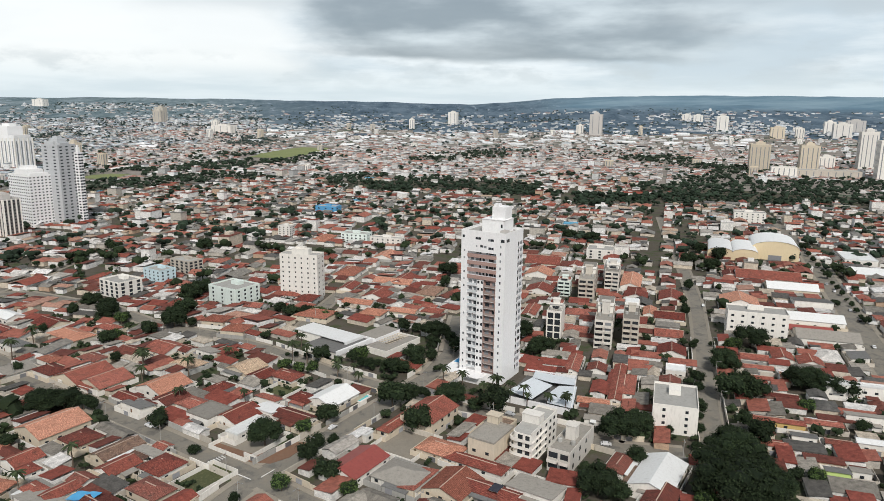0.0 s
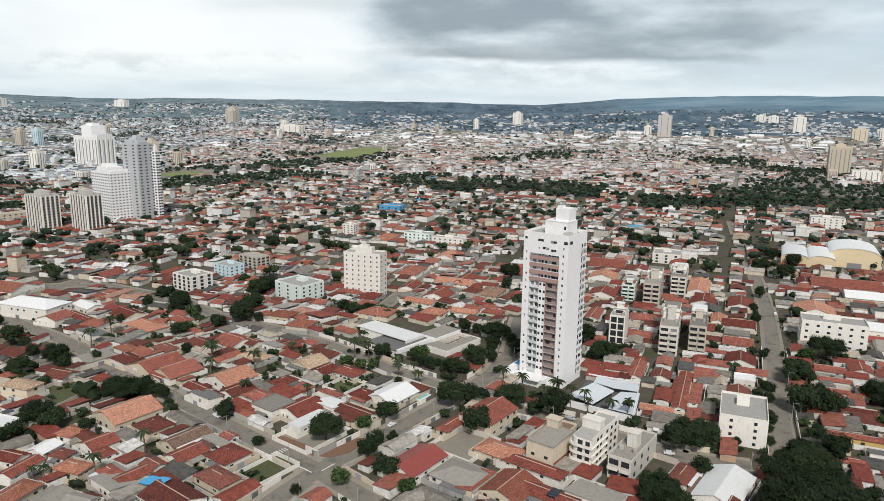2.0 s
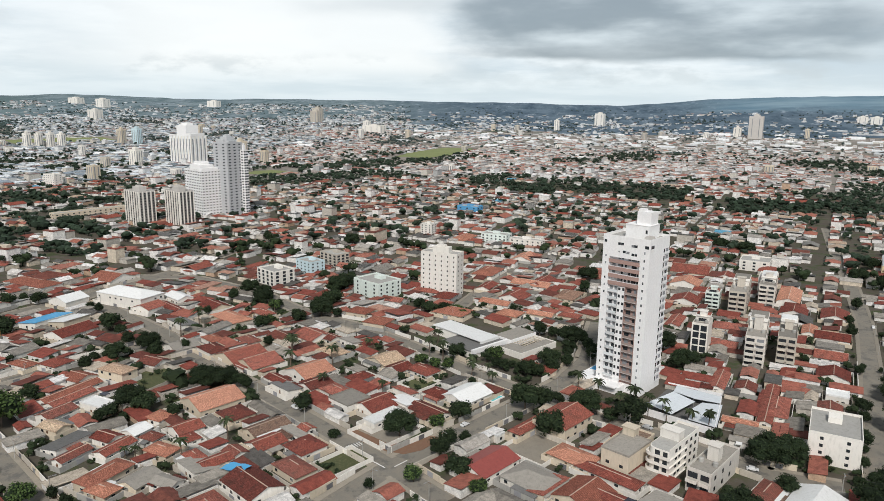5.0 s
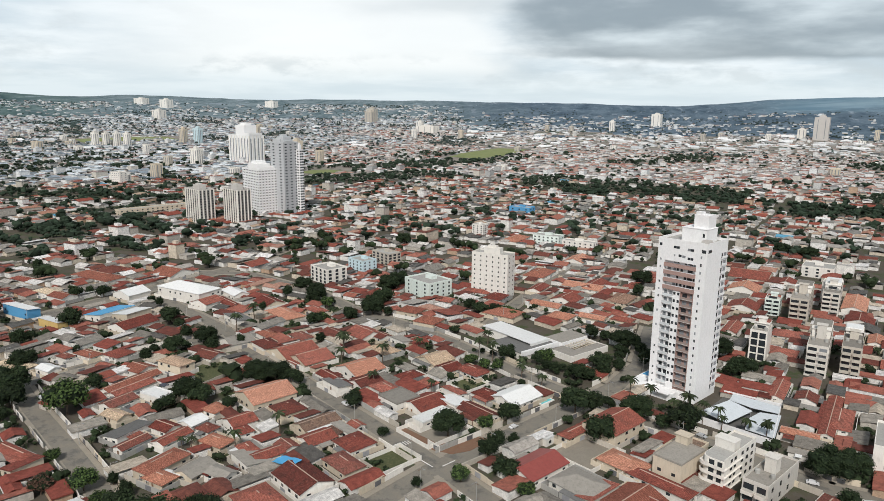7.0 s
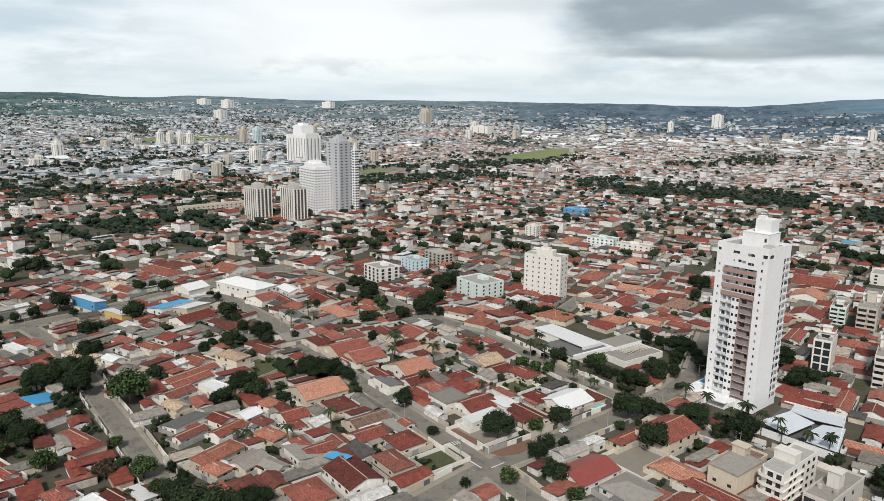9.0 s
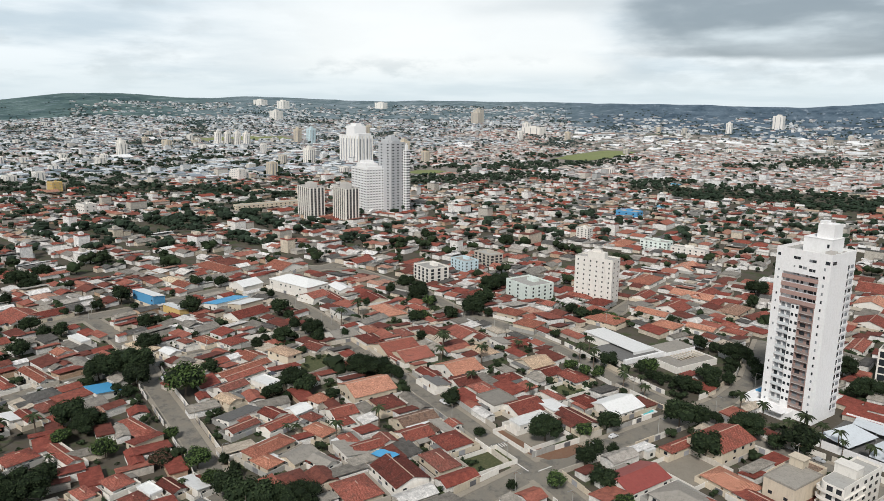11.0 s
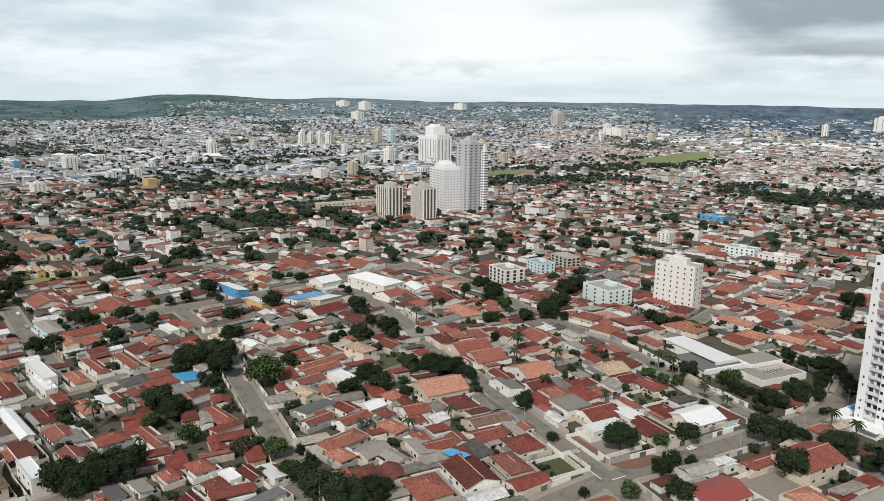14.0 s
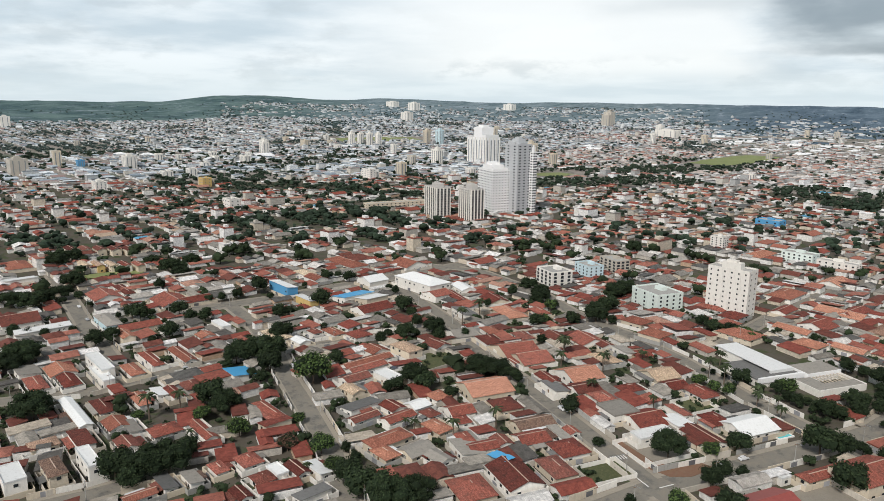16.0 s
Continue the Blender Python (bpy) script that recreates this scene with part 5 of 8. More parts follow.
tower(-926.0, 683.7, -14, 17.6, 14, 13.1, 3, "ochre", (4, 2), 1.6, 1.3, tank=0.3, label="yellow rendered three-storey block of flats")
tower(-699.5, 553.1, -14, 19.9, 14, 13.1, 3, "wall", (4, 2), 1.6, 1.3, tank=0.3, label="white rendered three-storey block of flats")
tower(-788.0, 915.0, -14, 24.1, 14, 19.2, 6, "wall", (5, 2), 1.6, 1.3, tank=0.3, label="white six-storey block of flats with window rows")
tower(-1076.5, 717.8, -14, 23.8, 14, 11.6, 3, "wall", (4, 2), 1.6, 1.3, tank=0.3, label="white three-storey block of flats")
tower(-1075.9, 766.9, -14, 17.9, 14, 13.0, 4, "wall", (4, 2), 1.6, 1.3, tank=0.3, label="white four-storey block of flats")
tower(-1197.3, 987.9, -14, 24.1, 14, 15.7, 3, "wall", (4, 2), 1.6, 1.3, tank=0.3, label="pale three-storey block with a flat roof")
tower(-1348.1, 1172.6, -14, 20.4, 14, 34.4, 8, "wall", (3, 2), 1.6, 1.3, tank=0.3, label="slim white eight-storey block of flats")
tower(-1429.6, 1389.1, -14, 26.5, 14, 20.7, 4, "cream", (4, 2), 1.6, 1.3, tank=0.3, label="cream four-storey block of flats")
tower(-544.8, 683.5, 63.3, 82.8, 12, 8.5, 3, "cream", (14, 2), 1.8, 1.3, tank=0, label="long cream three-storey terrace of flats")


def flats(x, y, ang, w, ln, h, floors, wall="stone", front="balcony", back=0.0, rise_=3.0, top="grey", label=""):
    """A narrow block of flats, its front at y = 0: bands, loggias and balconies on every floor, a set-back top storey, parapet, stair house and tanks."""
    base = new("apartment_building")
    base.matrix_basis = pose(x, y, 0, 0, 0, ang)
    r = random.Random(int(x * 3 + y))
    tagged(base, label, "building", "blocks of flats")
    fh = h / floors
    mesh("wall", *boxes((-w / 2, 0, -0.5, w / 2, ln, h)), M[wall], base)
    mesh("parapet", *boxes((-w / 2, 0, h, w / 2, 0.2, h + 0.9), (-w / 2, ln - 0.2, h, w / 2, ln, h + 0.9), (-w / 2, 0.2, h, -w / 2 + 0.2, ln - 0.2, h + 0.9), (w / 2 - 0.2, 0.2, h, w / 2, ln - 0.2, h + 0.9)), M[wall], base)
    mesh("roof", *boxes((-w / 2 + 0.2, 0.2, h, w / 2 - 0.2, ln - 0.2, h + 0.12)), M[top], base)
    if back:
        mesh("upper_storey", *boxes((-w / 2 + 0.6, back, h + 0.12, w / 2 - 0.6, ln - 0.5, h + rise_), (-w / 2 + 0.3, back - 0.6, h + rise_, w / 2 - 0.3, ln - 0.3, h + rise_ + 0.2)), M["wall"], base)
        shared("window", pane_shape(w * 0.5, 1.7), base, Matrix.Translation((0, back, h + 0.4)))
        mesh("upper_roof", *boxes((-w / 2 + 0.6, back + (ln - back) * 0.3, h + rise_ + 0.2, w / 2 - 0.6, ln - 1.0, h + rise_ + 0.75)), M[r.choice(("red", "grey", "white"))], base)
    mesh("stair_house", *boxes((-w * 0.2, ln * 0.42, h + 0.12, w * 0.24, ln * 0.42 + 4.0, h + rise_ + 2.6), (-w * 0.25, ln * 0.42 - 0.3, h + rise_ + 2.6, w * 0.29, ln * 0.42 + 4.3, h + rise_ + 2.8)), M[wall], base)
    for sx in (-1, 1):
        v, f = [], []
        for z, rr in ((h + 0.12, 0.9), (h + 1.5, 0.9), (h + 1.7, 0.5)):
            v += [(sx * w * 0.3 + rr * math.cos(q * 0.7854), ln * 0.3 + rr * math.sin(q * 0.7854), z) for q in range(8)]
        for i in range(2):
            f += [(8 * i + q, 8 * i + (q + 1) % 8, 8 * i + 8 + (q + 1) % 8, 8 * i + 8 + q) for q in range(8)]
        mesh("water_tank", v, f + [tuple(range(16, 24))], M["concrete"], base)
    for k in range(floors):
        z = k * fh
        if front == "glazed":
            shared("window", pane_shape(w * 0.42, fh * 0.8), base, Matrix.Translation((-w * 0.24, 0, z + fh * 0.12)))
            shared("window", pane_shape(w * 0.42, fh * 0.8), base, Matrix.Translation((w * 0.24, 0, z + fh * 0.12)))
            continue
        shared("window", pane_shape(w * 0.40, fh * 0.52), base, Matrix.Translation((-w * 0.24, 0, z + fh * 0.36)))
        shared("window", pane_shape(w * 0.34, fh * 0.52, "glass" if r.random() < 0.8 else "curtained"), base, Matrix.Translation((w * 0.25, 0, z + fh * 0.36)))
        if k:
            for u, q in ((-w * 0.25, w * 0.22), (w * 0.25, w * 0.2)):
                mesh("balcony", *boxes((u - q, -1.3, z - 0.16, u + q, -0.003, z), (u - q, -1.3, z, u + q, -1.18, z + 1.05), (u - q, -1.18, z, u - q + 0.1, -0.003, z + 1.05), (u + q - 0.1, -1.18, z, u + q, -0.003, z + 1.05)), M[wall], base)
        for side in (-1, 1):
            for i in range(3):
                shared("window", pane_shape(1.4, fh * 0.4), base, Matrix.Translation((side * w / 2, ln * (0.14 + 0.26 * i), z + fh * 0.38)) @ Matrix.Rotation(radians(90 * side), 4, "Z"))
    if front == "glazed":
        for u in (-w / 2 + 0.25, 0, w / 2 - 0.25):
            mesh("fin", *boxes((u - 0.35, -0.5, 0, u + 0.35, -0.002, h + 1.0)), M["wall"], base)
    c = base.matrix_basis @ Vector((0, ln / 2, 0))
    take(c.x, c.y, ang, w, ln, 1.5)
    return base


flats(89.3, 361.0, -16, 9.6, 36, 15.4, 5, "stone", back=17, rise_=4.5, label="grey-white five-storey block of flats with deep balconies")
flats(104.7, 362.9, -16, 8.8, 40, 15.6, 5, "beige", back=26, rise_=1.6, label="grey-beige five-storey block of flats with dark loggias")
flats(98.5, 451.7, -16, 10.4, 40, 15.5, 5, "beige", back=20, rise_=3.5, label="beige five-storey block of flats with rounded balconies and terrace")
flats(122.0, 478.0, -16, 10.0, 34, 14.5, 5, "stone", back=12, rise_=3.0, label="off-white five-storey block of flats with stepped terraces")
flats(65.0, 377.0, -18, 8.2, 15, 15.6, 4, "wall", "glazed", back=6, rise_=3.2, label="white four-storey office block with dark glazing between fins")
flats(86.3, 466.8, -16, 8.8, 12, 10.3, 4, "mint", back=1.0, rise_=0.5, label="pale green four-storey block of flats with a red roof")
flats(43.4, 229.3, -31, 8.6, 26, 8.2, 2, "stone", label="off-white two-storey flats with a patched flat roof")
flats(16.6, 243.0, -31, 10.6, 20, 6.6, 2, "cream", "plain", label="cream two-storey house with a flat roof and brown fascia", top="brown")

# the corner block with rounded balconies
corner = new("apartment_building")
corner.matrix_basis = pose(30.75, 236.8, 0, 0, 0, -31)
tagged(corner, "white four-storey corner block with curved balcony bands", "building", "blocks of flats")
RIM = [(4.1, 0.0), (-1.6, 0.0)] + [(-1.6 - 2.5 * math.sin(a_ * 0.2618), 2.5 - 2.5 * math.cos(a_ * 0.2618)) for a_ in range(1, 7)] + [(-4.1, 25.0), (4.1, 25.0)]
slab("wall", RIM, -0.5, 11.6, M["wall"], corner)
slab("roof", [(px_ * 0.94, 0.4 + py_ * 0.97) for px_, py_ in RIM], 11.6, 11.72, M["concrete"], corner, "stained concrete roof")
for k in range(4):
    z0 = k * 2.9
    slab("balcony_band", [(px_ * 1.16 - 0.1, py_ * 0.6 - 0.9) for px_, py_ in RIM], z0 - 0.15, z0 + 0.02, M["wall"], corner)
    outer = [(px_ * 1.16 - 0.1, py_ * 0.6 - 0.9) for px_, py_ in RIM[:-1]]
    inner = [(px_ * 1.10 - 0.1, py_ * 0.6 - 0.78) for px_, py_ in RIM[:-1]]
    slab("balcony_parapet", outer + inner[::-1], z0 + 0.02, z0 + 1.05, M["wall"], corner)
    for u, w in ((-0.4, 1.9), (2.5, 1.7)):
        shared("window", pane_shape(w, 1.9), corner, Matrix.Translation((u, 0, z0 + 0.5)))
    for u in (5.5, 8.5, 14.0, 18.0, 22.0):
        for side in (-1, 1):
            shared("window", pane_shape(1.7, 1.3), corner, Matrix.Translation((side * 4.1, u, z0 + 1.0)) @ Matrix.Rotation(radians(90 * side), 4, "Z"))
mesh("stair_house", *boxes((-4.1, 9.5, 11.72, 3.0, 14.0, 15.0), (-4.3, 9.3, 15.0, 3.2, 14.2, 15.2)), M["wall"], corner)
mesh("parapet", *boxes((-4.1, 14.0, 11.6, -3.9, 25.0, 12.6), (3.9, 0, 11.6, 4.1, 25.0, 12.6), (-3.9, 24.8, 11.6, 3.9, 25.0, 12.6)), M["wall"], corner)
take(37.5, 247.5, -31, 9, 26, 1)

# pale mid-rise blocks scattered over the farther town
mr = random.Random(5)
for _ in range(60):
    a_, d_ = radians(mr.choice((mr.uniform(28, 68), mr.uniform(28, 68), mr.uniform(-18, 30), mr.uniform(-32, -14)))), mr.uniform(1260, 2900)
    tower(-d_ * math.sin(a_), d_ * math.cos(a_), mr.choice((-14, -18)), mr.uniform(12, 20), mr.uniform(10, 15), mr.choice((10, 12, 12, 15, 18, 24, 30)), 6, mr.choice(("wall", "wall", "wall", "cream", "beige")), (3, 2), 2, 1.4, tank=mr.choice((0, 0.4)), label="pale distant mid-rise block of flats")

# ---- the tall white tower ----
TA, TX, TY, TZ, TF = -31.0, 25.0, 323.5, 71.5, 21
main = new("residential_tower")
main.matrix_basis = pose(TX, TY, 0, 0, 0, TA) @ Matrix.Diagonal((0.91, 0.91, 1, 1))
tagged(main, "tall white residential tower with rose-brown cladding and balconies", "building")
W2, D2, FH = 12.6, 10.6, TZ / TF
tw = random.Random(77)
for b in ((-W2, -D2 + 1.2, 0, W2, D2, TZ), (-W2, -D2, 0, -8.7, -D2 + 1.2, TZ), (7.6, -D2, 0, W2, -D2 + 1.2, TZ), (-8.7, -D2, TZ - 2.55 * FH, 7.6, -D2 + 1.2, TZ), (-8.7, -D2, 0, 7.6, -D2 + 1.2, 1.15 * FH), (-3.3, -D2 + 0.25, 1.15 * FH, 0.8, -D2 + 1.2, TZ - 6.45 * FH)):
    mesh("wall", *boxes(b), M["tower_white"], main)
mesh("clad_column", *boxes((0.804, -D2 + 1.1, 1.15 * FH, 7.596, -D2 + 1.196, TZ - 6.45 * FH)), M["tower_brown"], main, "rose-brown tiled column behind the balconies")
for u in (0.9, 7.4):
    mesh("clad_fin", *boxes((u - 0.1, -D2 - 0.15, 1.15 * FH, u + 0.1, -D2 + 1.098, TZ - 6.45 * FH)), M["tower_brown"], main, "narrow rose-brown fin")
for k in range(4):
    z0 = TZ - (3.36 + k) * FH
    mesh("clad_band", *boxes((-8.9, -D2 - 0.16, z0, 7.8, -D2 + 0.04, z0 + 1.75), (-8.69, -D2 + 0.04, z0, 7.59, -D2 + 1.19, z0 + 0.25)), M["tower_brown"], main, "rose-brown clad band of a terrace")
    for u, w in ((-6.6, 1.7), (-3.6, 1.4), (-2.0, 1.0), (0.0, 1.2), (2.0, 1.2), (4.4, 2.6), (6.6, 1.3)):
        if tw.random() < 0.75:
            shared("window", pane_shape(w, 1.25, "glass" if u > -3 else "curtained"), main, Matrix.Translation((u, -D2 + 1.2, z0 + 1.9)))
for j in range(13):
    z0 = TZ - (7.3 + j) * FH
    # bay of glass-fronted balconies
    bal = mesh("balcony", *boxes((-8.69, -D2 - 0.25, z0 - 0.22, -3.31, -D2 + 1.2, z0), (-8.69, -D2 - 0.2, z0, -8.6, -D2 + 0.3, z0 + 1.05), (-6.1, -D2 + 0.4, z0, -5.85, -D2 + 1.2, z0 + FH - 0.22)), M["tower_white"], main)
    mesh("balustrade", *boxes((-8.55, -D2 - 0.22, z0 + 0.02, -3.4, -D2 - 0.16, z0 + 1.1)), M["rail_glass"], bal, "milky glass balustrade")
    for u, w in ((-7.3, 1.9), (-4.6, 1.7)):
        shared("window", pane_shape(w, 2.3, "glass" if tw.random() < 0.4 else "curtained"), main, Matrix.Translation((u, -D2 + 1.2, z0 + 0.05)))
    for u in (-2.3, -0.2):
        shared("window", pane_shape(1.15, 1.25), main, Matrix.Translation((u, -D2 + 0.25, z0 + 1.15)))
    bal = mesh("balcony", *boxes((1.01, -D2 - 0.3, z0 - 0.25, 7.29, -D2 + 1.09, z0)), M["tower_taupe"], main)
    mesh("balustrade", *boxes((1.02, -D2 - 0.28, z0, 7.28, -D2 - 0.2, z0 + 1.0)), M["rail_bronze"], bal, "bronze-tinted balustrade")
    for u, w in ((2.7, 2.4), (6.1, 1.5)):
        shared("window", pane_shape(w, 2.2, "glass" if tw.random() < 0.5 else "curtained"), main, Matrix.Translation((u, -D2 + 1.1, z0 + 0.1)))
for k in range(TF - 1):
    if k % 4 == 1 or tw.random() < 0.3:
        shared("window", pane_shape(0.7, 1.0, "glass" if tw.random() < 0.5 else "curtained"), main, Matrix.Translation((-10.7, -D2, k * FH + 1.2)))
    shared("window", pane_shape(0.75, 1.2, "glass" if tw.random() < 0.4 else "curtained"), main, Matrix.Translation((10.0, -D2, k * FH + 1.2)))
turn = Matrix.Rotation(radians(90), 4, "Z")
for k in range(1, TF - 1):
    z0 = k * FH
    bal = mesh("side_balcony", *boxes((4.4, -W2 - 0.55, z0 - 0.18, 10.0, -W2 - 0.003, z0), (4.4, -W2 - 0.55, z0, 10.0, -W2 - 0.47, z0 + 0.95)), M["tower_white"], main)
    bal.matrix_basis = turn
    shared("window", pane_shape(2.6, 2.2, "glass" if tw.random() < 0.5 else "curtained"), main, turn @ Matrix.Translation((8.2, -W2, z0 + 0.1)))
    shared("window", pane_shape(1.3, 2.2), main, turn @ Matrix.Translation((5.2, -W2, z0 + 0.1)))
for u, z0, w in ((-3.6, 0.72, 1.5), (-2.0, 0.72, 1.5), (3.6, 0.8, 1.5), (5.2, 0.8, 1.7), (-3.6, 1.75, 0.7), (-0.8, 1.75, 1.5), (1.2, 1.8, 1.6), (3.9, 1.95, 1.5), (5.4, 1.95, 1.2)):
    shared("window", pane_shape(w, 1.1 if w > 0.9 else 0.8, "glass" if tw.random() < 0.7 else "curtained"), main, Matrix.Translation((u, -D2, TZ - (z0 + 0.1) * FH)))
shared("window", pane_shape(1.3, 1.2), main, Matrix.Translation((-11.2, -D2, TZ - 2.4)))
shared("window", pane_shape(2.0, 1.4), main, Matrix.Translation((11.0, -D2, TZ - 3.0)))
shared("window", pane_shape(3.2, 1.4), main, turn @ Matrix.Translation((-7.8, -W2, TZ - 3.0)))
mesh("parapet", *boxes((-W2, -D2, TZ, W2, -D2 + 0.3, TZ + 1.3), (-W2, D2 - 0.3, TZ, W2, D2, TZ + 1.3), (-W2, -D2 + 0.3, TZ, -W2 + 0.3, D2 - 0.3, TZ + 1.3), (W2 - 0.3, -D2 + 0.3, TZ, W2, D2 - 0.3, TZ + 1.3)), M["tower_white"], main)
mesh("roof_deck", *boxes((-W2 + 0.3, -D2 + 0.3, TZ, W2 - 0.3, D2 - 0.3, TZ + 0.1)), M["concrete"], main)
mesh("penthouse", *boxes((-4.2, -4.0, TZ + 0.1, 8.4, 7.0, TZ + 6.0), (-4.4, -4.2, TZ + 6.0, 8.6, 7.2, TZ + 6.25)), M["tower_white"], main)
mesh("tank_house", *boxes((0.5, -2.0, TZ + 6.25, 8.0, 5.5, TZ + 12.0), (1.0, -1.6, TZ + 12.0, 4.0, 2.0, TZ + 13.2)), M["tower_white"], main)
shared("roof_hatch", pane_shape(1.0, 1.6), main, Matrix.Translation((7.0, -4.0, TZ + 2.6)))
mesh("roof_screen", *boxes((8.8, -9.6, TZ + 0.1, 12.0, -9.4, TZ + 2.2), (8.8, -9.4, TZ + 0.1, 9.0, -5.2, TZ + 2.2), (8.8, -5.2, TZ + 0.1, 12.0, -5.0, TZ + 2.2)), M["tower_taupe"], main)
mesh("entrance_block", *boxes((-W2 - 3, -D2 - 6, 0, 4, -D2 - 0.01, 3.6), (-W2 - 9, -D2 - 2, 0, -W2 - 3.01, D2 - 4, 3.2)), M["tower_white"], main)
mesh("canopy", *boxes((-6, -D2 - 8.5, 3.62, 3, -D2 - 1, 3.95)), M["tower_white"], main)
take(TX, TY, TA, 36, 34, 0)


deck = new("parking_deck")
deck.matrix_basis = pose(28.1, 291.8, 0)
tagged(deck, "walled car park with pale sheet roofs round an open court", "building")
for (ax, ay), (bx, by) in (((0, 0), (28.5, -15.7)), ((28.5, -15.7), (38.0, 21.9)), ((38.0, 21.9), (15.5, 30.5))):
    wl = mesh("wall", *boxes((0, -0.12, 0, math.hypot(bx - ax, by - ay), 0.12, 3.2)), M["tower_white"], deck)
    wl.matrix_basis = pose(ax, ay, 0, 0, 0, math.degrees(math.atan2(by - ay, bx - ax)))
slab("deck_floor", [(0.5, 0), (28, -15), (37.4, 21.4), (15.5, 30)], 0.05, 0.14, M["slate"], deck, "dark asphalt court")
for q in ([(3.6, 4.9), (16.8, 20.4), (24.9, 11.0), (13.2, -4.6)], [(16.82, 20.6), (19.2, 28.4), (37.3, 19.0), (35.2, 11.5), (25.2, 14.2)], [(19.4, -8.2), (22.6, 3.2), (27.8, 10.6), (36.0, 9.8), (29.6, -13.8)]):
    slab("deck_roof", q, 2.75, 2.9, M["deck_sheet"], deck, "pale corrugated sheet roof")
    for px_, py_ in q:
        mesh("post", *boxes((px_ * 0.97 - 0.1, py_ * 0.97 - 0.1, 0.14, px_ * 0.97 + 0.1, py_ * 0.97 + 0.1, 2.75)), M["lamp_metal"], deck)
take(47, 300, -25, 34, 36, 0)

pl = new("swimming_pool")
pl.matrix_basis = main.matrix_basis @ pose(-W2 - 6.0, 0.5, 3.2)
tagged(pl, "blue pool on the white terrace beside the tower", "pool")
mesh("rim", *boxes((-2.4, -4.4, 0, 2.4, -3.9, 0.5), (-2.4, 3.9, 0, 2.4, 4.4, 0.5), (-2.4, -3.9, 0, -1.9, 3.9, 0.5), (1.9, -3.9, 0, 2.4, 3.9, 0.5)), M["tower_white"], pl)
mesh("water", *boxes((-1.9, -3.9, 0, 1.9, 3.9, 0.35)), M["blue"], pl, "clear blue water")

# the low clinic: long white roof, dark hall, walled courtyard with beams
clinic = new("clinic_building")
clinic.matrix_basis = pose(-49.6, 345.5, 0, 0, 0, -36)
tagged(clinic, "low white clinic with a long white roof and an open courtyard", "building")
mesh("hall_wall", *boxes((-23, -6, 0, 1.5, 20, 3.6)), M["wall"], clinic)
mesh("hall_roof", *boxes((-23.3, -6.3, 3.6, 0.6, 20.2, 3.85)), M["slate"], clinic, "dark grey hall roof")
mesh("fascia", *boxes((0.6, -6.6, 2.4, 1.9, 20.4, 4.9)), M["tower_white"], clinic, "white fascia along the hall")
mesh("rear_wall", *boxes((-41, 6, 0, -23.4, 19.5, 4.6)), M["wall"], clinic)
mesh("long_roof", *boxes((-43, 5.6, 4.9, -4, 19.6, 5.3), (-43, 5.6, 4.6, -42, 19.6, 4.9), (-5, 5.6, 3.85, -4, 19.6, 4.9)), M["white"], clinic, "long white sheet roof")
mesh("wing_wall", *boxes((-9, 21, 0, 3.6, 42, 4.6)), M["tower_white"], clinic)
mesh("wing_roof", *boxes((-8.6, 21.4, 4.6, 3.2, 41.6, 4.8)), M["grey"], clinic)
mesh("court_wall", *boxes((2.5, 12, 0, 21, 12.35, 3.4), (18.4, 12.36, 0, 18.8, 41, 3.4), (3.61, 40.6, 0, 18.39, 41, 3.4)), M["wall"], clinic)
mesh("court_roof", *boxes((3.7, 12.4, 2.9, 18.3, 22, 3.1), (12, 22, 2.9, 18.3, 40.5, 3.1)), M["grey"], clinic)
for i in range(8):
    mesh("beam", *boxes((3.7, 23.5 + 2.2 * i, 2.8, 12, 23.8 + 2.2 * i, 3.15)), M["cream"], clinic)
for i in range(7):
    shared("window", SHAPES["window_shape"], clinic, Matrix.Translation((-21 + 3.4 * i, -6.0, 1.2)))
_c = clinic.matrix_basis @ Vector((-10, 18, 0))
take(_c.x, _c.y, -36, 66, 52, 0)
take(_c.x, _c.y, -36, 40, 52, 0)

# pale walls, lawn and pool
GARDENS = []


def garden(name, x, y, ang, sx, sy, mat, label, wall="wall"):
    gd = new(name)
    gd.matrix_basis = pose(x, y, 0, 0, 0, ang)
    tagged(gd, label, "garden")
    mesh("lawn" if mat == "grass" else "paving", *boxes((-sx / 2 + 0.15, -sy / 2 + 0.15, 0, sx / 2 - 0.15, sy / 2 - 0.15, 0.12)), M[mat], gd)
    t = 0.15
    for b in ((-sx / 2, -sy / 2, 0, sx / 2, -sy / 2 + t, 1.9), (-sx / 2, sy / 2 - t, 0, sx / 2, sy / 2, 1.9), (-sx / 2, -sy / 2 + t, 0, -sx / 2 + t, sy / 2 - t, 1.9), (sx / 2 - t, -sy / 2 + t, 0, sx / 2, sy / 2 - t, 1.9)):
        mesh("garden_wall", *boxes(b), M[wall], gd)
    take(x, y, ang, sx, sy, 0)
    if mat == "grass":
        GARDENS.append((gd.matrix_basis, sx, sy))


